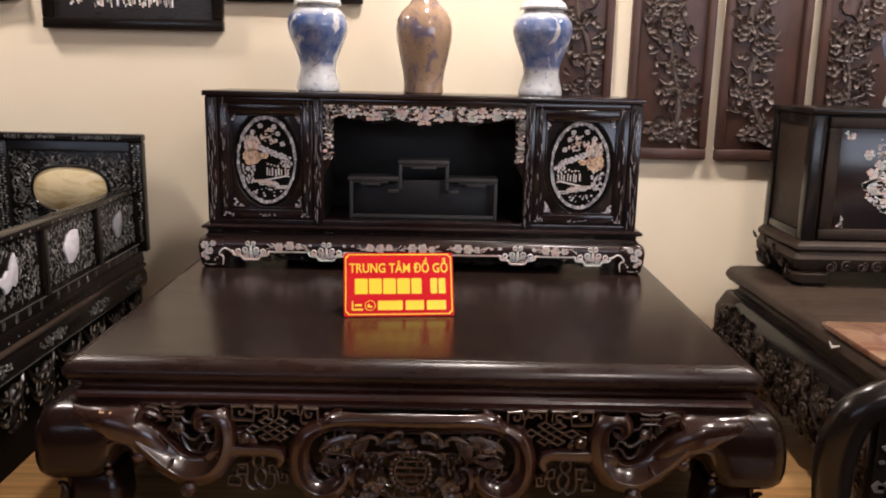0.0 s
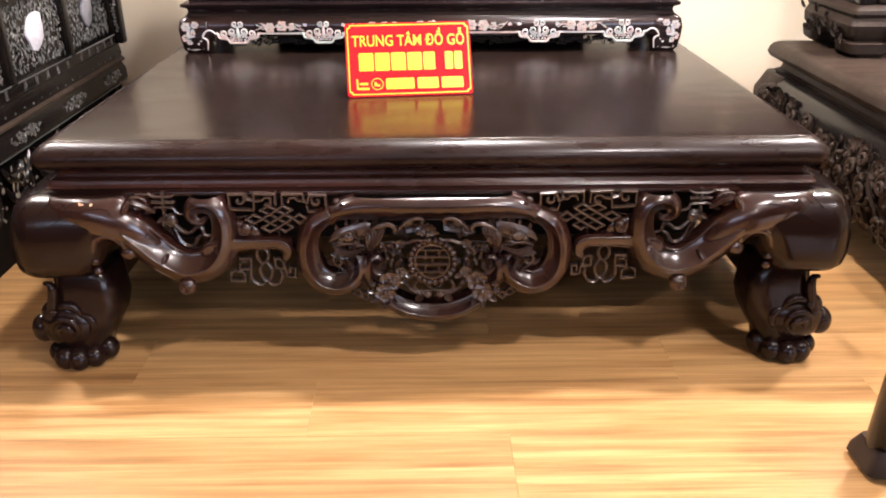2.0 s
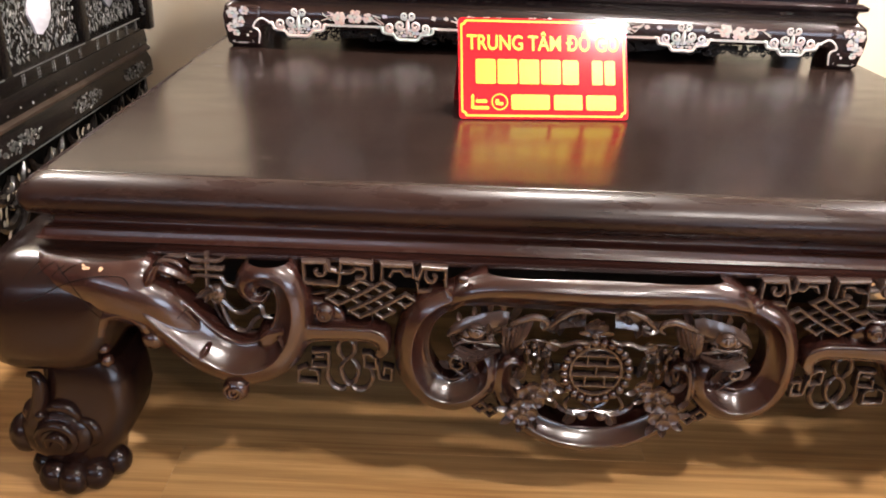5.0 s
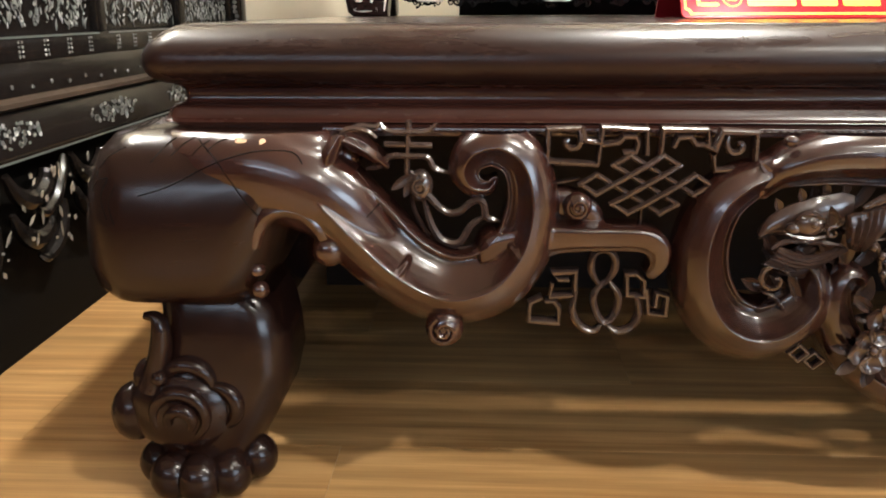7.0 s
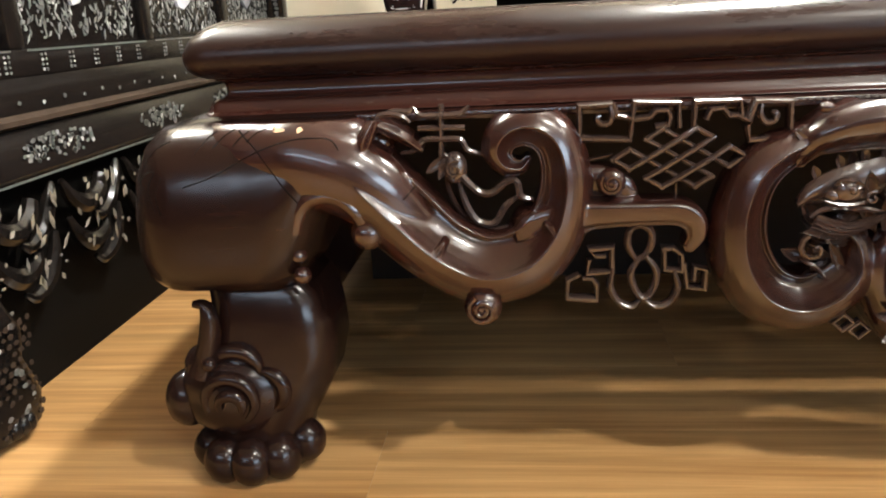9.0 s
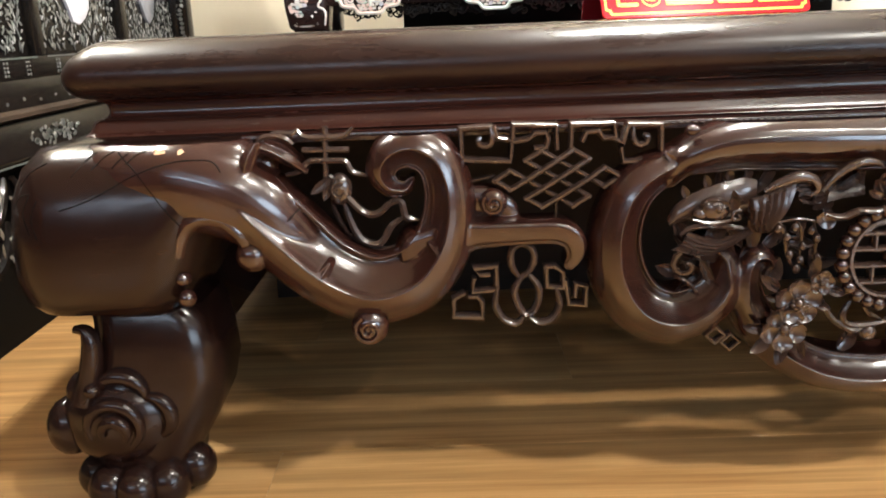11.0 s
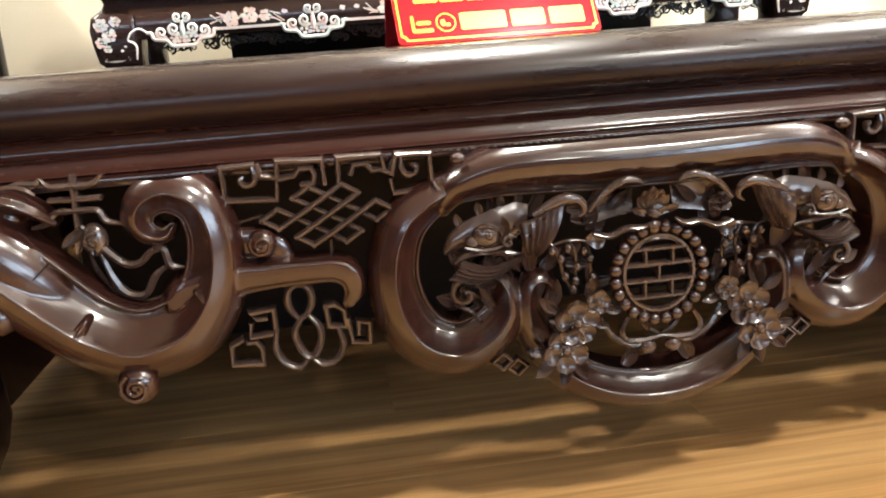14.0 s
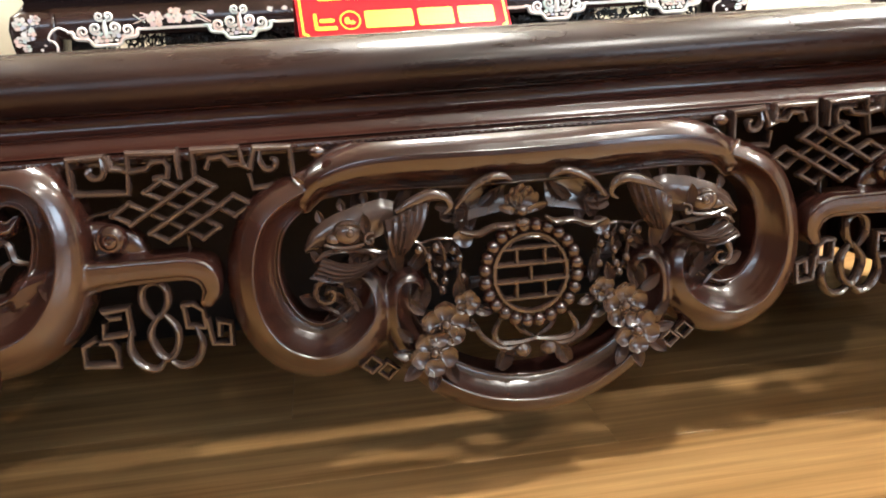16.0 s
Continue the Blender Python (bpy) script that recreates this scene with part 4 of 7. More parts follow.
def ribbon(bm):
    ball(bm, (-0.560, YN + 0.002, 0.354), (0.013, 0.010, 0.017), 14, 9)
    curl(bm, -0.560, 0.353, 0.0095, YN - 0.007, 1.5, 0.16, 1.0)
    for k in (-1, 0, 1):
        leaf(bm, -0.566 + 0.003 * k, 0.366, 245 + 28 * k, 0.026, 0.010, YN - 0.004 - 0.001 * abs(k), 0.3, 0.05)
    line(bm, [(-0.570, 0.369), (-0.556, 0.349), (-0.537, 0.329), (-0.522, 0.327), (-0.508, 0.338), (-0.497, 0.338), (-0.493, 0.322), (-0.480, 0.318)], 0.004, YN)
    line(bm, [(-0.558, 0.342), (-0.549, 0.312), (-0.538, 0.296), (-0.521, 0.294), (-0.509, 0.312), (-0.496, 0.321)], 0.004, YN + 0.004)
    line(bm, [(-0.572, 0.350), (-0.566, 0.322), (-0.546, 0.292), (-0.522, 0.284), (-0.500, 0.290), (-0.484, 0.306)], 0.0032, YN + 0.014, 2.0)


def leaf_edge(bm):
    line(bm, [(-0.640, 0.402), (-0.634, 0.411), (-0.622, 0.413), (-0.610, 0.410), (-0.602, 0.404)], 0.003, YT - 0.010)


def leg_bracket(bm):
    sweep(bm, [(-0.727, 0.296, 0.007), (-0.722, 0.315, 0.009), (-0.711, 0.330, 0.0105), (-0.692, 0.336, 0.0115), (-0.673, 0.331, 0.0115), (-0.660, 0.318, 0.0105), (-0.655, 0.305, 0.007)], YT - 0.026, 1.1, 10, 5)
    ball(bm, (-0.651, YT - 0.020, 0.293), (0.018, 0.018, 0.0175), 14, 10)
    ball(bm, (-0.7265, YT - 0.020, 0.270), (0.009, 0.010, 0.008), 10, 7)
    ball(bm, (-0.7255, YT - 0.018, 0.248), (0.010, 0.010, 0.010), 10, 7)


apron("scroll_boss", boss)
apron("scroll_boss", small_boss)
key_fret()
endless_knot()
lower_fret()
apron("longevity_sign", symbol, fret_wood)
apron("ribbon", ribbon, fret_wood)
apron("leaf_edge", leaf_edge, carved_wood)
apron("leg_bracket", leg_bracket)

# inside the cartouche
YM = -0.138
MX, MZ = -0.003, 0.268
medallion = None
bm = bmesh.new()
ringpts = [(MX + 0.0375 * math.cos(a), MZ + 0.0405 * math.sin(a), 0.0035) for a in [2 * math.pi * k / 28 for k in range(28)]]
sweep(bm, ringpts, YM, 1.6, 8, 0, closed=True)
for dz, hw in ((0.026, 0.026), (0.0095, 0.036), (-0.008, 0.037), (-0.0255, 0.027)):
    stroke(bm, [(MX - hw, MZ + dz), (MX + hw, MZ + dz)], 0.0029, YM - 0.004)
for x, z0, z1 in ((-0.014, 0.026, 0.0095), (0.015, 0.026, 0.0095), (0.0, 0.0095, -0.008), (-0.015, -0.008, -0.0255), (0.014, -0.008, -0.0255)):
    stroke(bm, [(MX + x, MZ + z0), (MX + x, MZ + z1)], 0.0027, YM - 0.004)
line(bm, [(MX - 0.024, MZ + 0.027), (MX - 0.012, MZ + 0.036), (MX + 0.012, MZ + 0.036), (MX + 0.024, MZ + 0.027)], 0.0022, YM - 0.003)
medallion = part("medallion", bm, carved_wood, table, "round openwork medallion of brick-like bars")
for k in range(24):
    a = 2 * math.pi * k / 24 + 0.13
    part("bead", ball(bmesh.new(), (MX + 0.0475 * math.cos(a), YM - 0.004, MZ + 0.0495 * math.sin(a)), 0.0071, 12, 8), rosewood, medallion)


def bat(bm):
    y = YM + 0.004
    # smooth shoulders with a scalloped upper rim
    top = [(-0.224, 0.312), (-0.216, 0.326), (-0.205, 0.335), (-0.194, 0.341), (-0.182, 0.345), (-0.170, 0.349), (-0.158, 0.351), (-0.146, 0.353), (-0.134, 0.350)]
    low = [(-0.222, 0.305), (-0.212, 0.308), (-0.201, 0.310), (-0.190, 0.311), (-0.179, 0.312), (-0.168, 0.313), (-0.157, 0.314), (-0.147, 0.317), (-0.138, 0.322)]
    fan(bm, top, low, 4, y + 0.012, 0.0, 0.006)
    for fx, fz, fa in ((-0.205, 0.334, 105), (-0.184, 0.344, 98), (-0.162, 0.350, 92), (-0.144, 0.352, 84)):
        leaf(bm, fx, fz, fa, 0.013, 0.009, y + 0.012, 0.3, -0.1, 0.003)
    # head, brow, ear, eye, snout
    ball(bm, (-0.181, y - 0.003, 0.325), (0.0155, 0.011, 0.0130), 16, 10)
    ball(bm, (-0.195, y - 0.003, 0.320), (0.0085, 0.0075, 0.0070), 12, 8)
    leaf(bm, -0.168, 0.330, 172, 0.024, 0.007, y - 0.012, 0.2, -0.1, 0.002)
    leaf(bm, -0.163, 0.325, 96, 0.020, 0.011, y - 0.010, 0.45, 0.15, 0.003)
    ball(bm, (-0.179, y - 0.0125, 0.3265), (0.0045, 0.0035, 0.0045), 10, 7)
    line(bm, [(-0.204, 0.316), (-0.190, 0.312), (-0.174, 0.312), (-0.160, 0.316)], 0.0022, y - 0.009)
    curl(bm, -0.160, 0.318, 0.0070, y - 0.010, 1.1, 0.24, 1.0)
    line(bm, [(-0.214, 0.299), (-0.205, 0.306), (-0.190, 0.309), (-0.165, 0.306), (-0.146, 0.303)], 0.0030, y - 0.004)


def bat_wing(bm):
    y = YM + 0.000
    fan(bm, [(-0.147, 0.334), (-0.146, 0.322), (-0.145, 0.311), (-0.140, 0.300)], [(-0.098, 0.354), (-0.104, 0.334), (-0.112, 0.318), (-0.124, 0.302)], 7, y, 0.003, 0.010)
    sweep(bm, [(-0.134, 0.342, 0.003), (-0.118, 0.350, 0.0055), (-0.100, 0.356, 0.006), (-0.085, 0.352, 0.0048), (-0.081, 0.342, 0.0028), (-0.088, 0.336, 0.001)], y - 0.006, 0.9, 8, 5)


def bat_tail(bm):
    y = YM + 0.002
    fan(bm, [(-0.206, 0.303), (-0.190, 0.296), (-0.170, 0.294), (-0.144, 0.303)], [(-0.222, 0.283), (-0.200, 0.277), (-0.176, 0.280), (-0.144, 0.299)], 6, y, 0.0028, 0.009)


def crown(bm):
    y = YM - 0.002
    fan(bm, [(-0.074, 0.342), (-0.060, 0.357), (-0.041, 0.367), (-0.020, 0.364)], [(-0.084, 0.322), (-0.064, 0.322), (-0.044, 0.326), (-0.022, 0.330)], 3, y + 0.020, 0.001, -0.006)
    sweep(bm, [(-0.076, 0.340, 0.002), (-0.061, 0.357, 0.004), (-0.041, 0.3675, 0.0045), (-0.027, 0.3675, 0.004), (-0.019, 0.363, 0.002)], y - 0.002, 1.2, 8, 4)
    line(bm, [(-0.074, 0.318), (-0.056, 0.314), (-0.040, 0.320), (-0.022, 0.320), (-0.012, 0.326)], 0.0038, y - 0.008)


def bud(parent):
    x, z, y = -0.012, 0.334, YM - 0.008
    for a, q in ((90, 0.027), (68, 0.025), (112, 0.025), (46, 0.023), (134, 0.023)):
        part("petal", petal(bmesh.new(), x, z, a, q, 0.013, y - 0.002 * math.cos(radians(a - 90)), 0.35, 0.15), carved_wood, parent, sharp=50)
    for a in (24, 156):
        part("petal", petal(bmesh.new(), x, z - 0.004, a, 0.027, 0.008, y - 0.004, 0.35, 0.25), carved_wood, parent, sharp=50)
    part("seed", ball(bmesh.new(), (x, y - 0.003, z - 0.012), (0.0085, 0.006, 0.005), 10, 7), carved_wood, parent)


YP = YM - 0.006
BLOOMS = ((-0.093, 0.225, 0.0225, 18), (-0.106, 0.1965, 0.0225, 52), (-0.070, 0.245, 0.0125, 0))
LEAVES = ((-0.124, 0.196, 172, 0.024), (-0.118, 0.188, 222, 0.028), (-0.104, 0.182, 256, 0.028), (-0.094, 0.186, 292, 0.028), (-0.112, 0.238, 140, 0.026), (-0.064, 0.238, -18, 0.022),
          (-0.080, 0.250, 78, 0.024), (-0.074, 0.222, -20, 0.018), (-0.126, 0.210, 135, 0.022))
STRANDS = ([(-0.128, 0.309), (-0.112, 0.306), (-0.104, 0.290), (-0.101, 0.272), (-0.092, 0.254)], [(-0.112, 0.306), (-0.092, 0.309), (-0.074, 0.306)], [(-0.094, 0.309), (-0.087, 0.294), (-0.088, 0.268)],
           [(-0.076, 0.306), (-0.072, 0.288), (-0.072, 0.264)])
BERRIES = ((-0.104, 0.291), (-0.100, 0.272), (-0.092, 0.257), (-0.087, 0.281), (-0.089, 0.266), (-0.073, 0.289), (-0.071, 0.268), (-0.113, 0.300), (-0.096, 0.301), (-0.079, 0.297))


def volute(bm):
    y = YM + 0.008
    curl(bm, -0.205, 0.264, 0.017, y + 0.006, 1.2, 0.24, 0.5)
    line(bm, [(-0.216, 0.252), (-0.200, 0.243), (-0.190, 0.232)], 0.003, y + 0.008)


def lower_scroll(bm):
    y = YM + 0.004
    line(bm, [(-0.066, 0.226), (-0.056, 0.206), (-0.044, 0.196), (-0.030, 0.190), (-0.018, 0.193)], 0.0034, y - 0.004)


apron("bat", bat, carved_wood, "finely carved bat", sharp=50)
apron("wing", bat_wing, carved_wood, "fanned ribbed wing", sharp=70)
apron("tail", bat_tail, carved_wood, "fanned ribbed tail", sharp=70)
apron("crown_leaf", crown, carved_wood, sharp=60)
bud(part("bud", ball(bmesh.new(), (-0.012, YM - 0.013, 0.334), (0.007, 0.006, 0.0055), 10, 7), carved_wood, table, "opening flower bud"))
apron("round_leaf", lambda bm: petal(bm, -0.080, 0.312, -6, 0.020, 0.020, YM - 0.006, 0.2, 0.0), carved_wood, sharp=50)
for rows in STRANDS:
    apron("strand", lambda bm: line(bm, rows, 0.0019, YM + 0.010), carved_wood)
for fx, fz in BERRIES:
    apron("berry", lambda bm: ball(bm, (fx, YM + 0.006, fz), (0.0042, 0.0042, 0.0052), 8, 6), carved_wood)
for fx, fz, fr, ft in BLOOMS:
    apron("blossom", lambda bm: blossom(bm, fx, fz, fr, YP, 5, ft), carved_wood, "carved five-petal blossom", sharp=50)
for fx, fz, fa, fl in LEAVES:
    apron("leaf", lambda bm: leaf(bm, fx, fz, fa, fl, fl * 0.5, YP + 0.004, 0.4, 0.15), carved_wood, sharp=50)
apron("volute", volute, carved_wood)
apron("scroll", lower_scroll, carved_wood)
apron("scroll", lambda bm: line(bm, [(-0.036, 0.222), (-0.043, 0.208), (-0.038, 0.197), (-0.020, 0.195), (0.0, 0.198)], 0.0034, YM), carved_wood)
apron("scroll", lambda bm: line(bm, [(-0.022, 0.217), (-0.014, 0.207), (-0.002, 0.200)], 0.003, YM + 0.002), carved_wood)
apron("seed", lambda bm: ball(bm, (-0.014, YM + 0.002, 0.186), (0.0095, 0.007, 0.0085), 10, 7), carved_wood)
apron("leaf", lambda bm: leaf(bm, -0.038, 0.164, 60, 0.030, 0.018, YM + 0.012, 0.3, 0.0), carved_wood)
apron("leaf", lambda bm: leaf(bm, -0.118, 0.236, 68, 0.034, 0.018, YM + 0.016, 0.3, 0.0), carved_wood)
for cx, cz in ((-0.168, 0.182), (-0.152, 0.174)):
    apron("fret_bar", lambda bm: stroke(bm, [(cx - 0.010, cz), (cx, cz + 0.009), (cx + 0.010, cz), (cx, cz - 0.009)], 0.0024, YM + 0.016, closed=True), carved_wood)


def back_foliage(bm):
    rng = random.Random(12)
    for _ in range(46):
        x, z = rng.uniform(-0.215, -0.045), rng.uniform(0.165, 0.345)
        if ((x / 0.25) ** 2 + ((z - 0.265) / 0.11) ** 2) > 0.8 or (abs(x) < 0.06 and abs(z - MZ) < 0.06):
            continue
        leaf(bm, x, z, rng.uniform(0, 360), rng.uniform(0.022, 0.042), rng.uniform(0.010, 0.017), YM + 0.024 + rng.uniform(-0.006, 0.006), 0.4, 0.1)


for m in (False, True):
    bm = bmesh.new()
    back_foliage(bm)
    tagged(part("back_foliage", bm, carved_wood, table, mirror=m, sharp=50), kind="stuff")


def front_leg(bm):
    stack(bm, [(-0.850, -0.655, -0.085, 0.06, 0.4115, 0.03), (-0.880, -0.655, -0.112, 0.075, 0.404, 0.04), (-0.894, -0.660, -0.135, 0.085, 0.386, 0.05), (-0.904, -0.675, -0.150, 0.095, 0.355, 0.055),
               (-0.909, -0.695, -0.157, 0.10, 0.315, 0.06), (-0.909, -0.712, -0.159, 0.10, 0.275, 0.06), (-0.903, -0.726, -0.154, 0.09, 0.250, 0.055), (-0.893, -0.733, -0.143, 0.075, 0.237, 0.05),
               (-0.880, -0.737, -0.125, 0.05, 0.231, 0.04), (-0.850, -0.724, -0.112, 0.02, 0.229, 0.035), (-0.846, -0.714, -0.118, 0.015, 0.215, 0.035), (-0.847, -0.706, -0.124, 0.01, 0.185, 0.04),
               (-0.852, -0.704, -0.128, 0.01, 0.150, 0.04), (-0.862, -0.712, -0.132, 0.01, 0.115, 0.045), (-0.868, -0.730, -0.132, 0.0, 0.080, 0.045), (-0.862, -0.748, -0.126, -0.01, 0.050, 0.04),
               (-0.858, -0.752, -0.122, -0.012, 0.028, 0.04), (-0.850, -0.756, -0.112, -0.02, 0.0, 0.04)], corner=7)


TOES = ((-0.862, -0.098, 0.028, 0.024), (-0.838, -0.126, 0.027, 0.0255), (-0.806, -0.132, 0.027, 0.0255), (-0.775, -0.120, 0.028, 0.025), (-0.752, -0.092, 0.034, 0.024))


def arc(x, z, r, first, last, thick, n=10):
    """Rows along part of a circle, degrees from +x, thinner at both ends."""
    rows = []
    for k in range(n + 1):
        a = math.radians(first + (last - first) * k / n)
        rows.append((x + r * math.cos(a), z + r * math.sin(a), thick * (0.45 + 0.55 * math.sin(math.pi * k / n)), 0.0))
    return rows


def paw_mask():
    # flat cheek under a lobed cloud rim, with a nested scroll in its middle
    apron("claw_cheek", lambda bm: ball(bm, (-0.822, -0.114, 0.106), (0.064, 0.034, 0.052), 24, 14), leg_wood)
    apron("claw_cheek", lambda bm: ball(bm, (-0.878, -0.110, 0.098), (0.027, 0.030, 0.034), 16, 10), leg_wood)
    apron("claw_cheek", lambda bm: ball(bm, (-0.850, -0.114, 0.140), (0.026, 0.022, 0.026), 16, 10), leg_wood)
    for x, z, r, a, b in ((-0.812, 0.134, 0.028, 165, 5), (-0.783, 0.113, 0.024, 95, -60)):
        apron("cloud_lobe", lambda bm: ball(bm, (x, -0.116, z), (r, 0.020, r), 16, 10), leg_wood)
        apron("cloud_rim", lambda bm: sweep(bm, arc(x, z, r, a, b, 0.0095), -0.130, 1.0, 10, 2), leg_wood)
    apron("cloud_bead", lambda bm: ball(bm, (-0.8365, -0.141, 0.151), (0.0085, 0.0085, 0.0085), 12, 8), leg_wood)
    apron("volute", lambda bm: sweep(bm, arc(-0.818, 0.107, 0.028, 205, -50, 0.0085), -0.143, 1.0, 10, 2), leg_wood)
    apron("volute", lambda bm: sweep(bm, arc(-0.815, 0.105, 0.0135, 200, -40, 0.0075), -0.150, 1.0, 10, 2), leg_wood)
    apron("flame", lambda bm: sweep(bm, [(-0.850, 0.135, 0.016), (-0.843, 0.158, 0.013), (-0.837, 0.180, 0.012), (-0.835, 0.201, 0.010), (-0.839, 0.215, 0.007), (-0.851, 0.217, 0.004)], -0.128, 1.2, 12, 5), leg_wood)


# engraved lines over the shoulder, laid on its surface
shape = bmesh.new()
front_leg(shape)
shape.verts.ensure_lookup_table()
shape.verts.index_update()
base = len(shape.verts)
surface = BVHTree.FromPolygons([v.co.copy() for v in shape.verts] + [Vector(p) for p in RELIEF["end_scroll"][0]],
                               [[v.index for v in f.verts] for f in shape.faces] + [[base + k for k in f] for f in RELIEF["end_scroll"][2]])
shape.free()


CHIPS = ((-0.733, 0.4025, 0.0075, 0.0026), (-0.712, 0.4025, 0.004, 0.003), (-0.7385, 0.4050, 0.003, 0.0015))


def engraved(rows, r=0.0008):
    def build(bm):
        loops = []
        pts = spline(rows, 6)
        for i, (x, z) in enumerate(pts):
            hit = surface.ray_cast(Vector((x, -1, z)), Y)[0]
            if hit is None:
                continue
            a, b = pts[max(0, i - 1)], pts[min(len(pts) - 1, i + 1)]
            d = math.hypot(b[0] - a[0], b[1] - a[1]) or 1
            nx, nz = -(b[1] - a[1]) / d, (b[0] - a[0]) / d
            loops.append([bm.verts.new((x + nx * r * c, hit.y + 0.4 * r - r * q, z + nz * r * c)) for c, q in ((-1, 0), (-0.6, 0.8), (0.6, 0.8), (1, 0), (0, -0.8))])
        bridge(bm, loops)
    return build


def chip(x, z, w, h):
    def build(bm):
        r = random.Random(int(-x * 1e4))
        pts = []
        for k in range(9):
            a, q = 2 * math.pi * k / 9, r.uniform(0.6, 1.1)
            u, v = x + w * q * math.cos(a), z + h * q * math.sin(a)
            hit = surface.ray_cast(Vector((u, -1, v)), Y)[0]
            if hit is not None:
                pts.append(hit)
        bridge(bm, [[bm.verts.new((p.x, p.y + d, p.z)) for p in pts] for d in (0.001, -0.0004)])
    return build


for cx, cz, cw, ch in CHIPS:
    bm = bmesh.new()
    chip(cx, cz, cw, ch)(bm)
    part("chipped_spot", bm, raw_wood, table, "raw pale wood where the polish chipped off")
for rows in ([(-0.778, 0.403), (-0.757, 0.384), (-0.738, 0.358), (-0.722, 0.336), (-0.714, 0.324)], [(-0.835, 0.350), (-0.803, 0.360), (-0.760, 0.381), (-0.721, 0.393), (-0.690, 0.394), (-0.678, 0.390), (-0.672, 0.382)],
             [(-0.824, 0.381), (-0.812, 0.396), (-0.803, 0.403)], [(-0.805, 0.387), (-0.793, 0.398), (-0.782, 0.404)], [(-0.783, 0.388), (-0.775, 0.396), (-0.766, 0.402)], [(-0.768, 0.392), (-0.758, 0.400), (-0.748, 0.404)],
             [(-0.882, 0.372), (-0.868, 0.386), (-0.853, 0.394)], [(-0.868, 0.326), (-0.874, 0.346), (-0.867, 0.366)], [(-0.860, 0.322), (-0.865, 0.342), (-0.858, 0.360)], [(-0.888, 0.350), (-0.880, 0.362), (-0.868, 0.366)],
             [(-0.612, 0.328), (-0.598, 0.340), (-0.580, 0.347)]):
    apron("engraved_line", engraved(rows), dead_black)
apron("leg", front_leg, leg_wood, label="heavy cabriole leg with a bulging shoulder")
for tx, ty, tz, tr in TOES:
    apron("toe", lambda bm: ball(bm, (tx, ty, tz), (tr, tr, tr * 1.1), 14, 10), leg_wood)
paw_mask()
for sx in (-1, 1):
    bm = bmesh.new()
    stack(bm, [(-0.86, -0.70, 1.18, 1.33, 0.0, 0.03), (-0.86, -0.71, 1.18, 1.33, 0.12, 0.04), (-0.85, -0.71, 1.18, 1.33, 0.22, 0.04), (-0.91, -0.68, 1.14, 1.38, 0.26, 0.05), (-0.91, -0.67, 1.14, 1.38, 0.36, 0.05), (-0.86, -0.66, 1.16, 1.34, 0.4115, 0.03)])
    part("leg", bm, rosewood, table, mirror=sx > 0)
    # reaches low so that little light gets under the table
    bm = bmesh.new()
    box(bm, -0.885, -0.815, 0.09, 1.15, 0.05, 0.4092, 0.012)
    part("side_apron", bm, rosewood, table, mirror=sx > 0)
# board added, and back apron made deep, to keep the fretwork's background dark
part("shade_board", boxed(-0.80, 0.80, 0.62, 0.64, 0.0, 0.4135, bevel=0), dark_inside, table, "added black board that darkens the space behind the apron")
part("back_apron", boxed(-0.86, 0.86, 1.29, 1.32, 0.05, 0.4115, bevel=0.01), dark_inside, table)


# ---- the inlaid cabinet on the table ----
CF, CB = 0.90, 1.29       # front and back of its base
cabinet = thing("inlaid_cabinet", (0, 1.1, TOP), "dark wooden altar cabinet inlaid with mother-of-pearl, standing on the table", "cabinet")
rng = random.Random(11)
CW = 0.752


def foot_block(bm):
    stack(bm, [(-0.775, -0.700, CF + 0.008, CF + 0.09, TOP, 0.012), (-0.785, -0.700, CF - 0.002, CF + 0.09, TOP + 0.010, 0.016), (-0.791, -0.695, CF - 0.010, CF + 0.09, TOP + 0.045, 0.02),
               (-0.793, -0.690, CF - 0.013, CF + 0.09, TOP + 0.075, 0.02), (-0.788, -0.690, CF - 0.008, CF + 0.09, TOP + 0.100, 0.02), (-0.772, -0.690, CF + 0.006, CF + 0.09, TOP + 0.113, 0.015)])


for m in (False, True):
    bm = bmesh.new()
    foot_block(bm)
    part("foot", bm, plinth_wood, cabinet, mirror=m)
    part("back_foot", boxed(-0.78, -0.71, CB - 0.07, CB, TOP, TOP + 0.11, bevel=0.006), cabinet_wood, cabinet, mirror=m)
bm = bmesh.new()
stack(bm, [(-0.70, 0.70, CF - 0.002, CB, TOP + 0.052, 0.004), (-0.70, 0.70, CF - 0.010, CB, TOP + 0.062, 0.004), (-0.70, 0.70, CF - 0.012, CB, TOP + 0.078, 0.004), (-0.70, 0.70, CF - 0.008, CB, TOP + 0.100, 0.004), (-0.772, 0.772, CF + 0.006, CB, TOP + 0.113, 0.01)])
part("plinth_apron", bm, plinth_wood, cabinet, "dark reddish-brown plinth front")
# added board for the shadow that the wall shows under the cabinet
part("shadow_board", boxed(-0.553, 0.553, CB - 0.02, CB - 0.005, TOP + 0.001, TOP + 0.0518, bevel=0.001), black_void, cabinet, "black board in place of the cabinet's shadow on the wall")
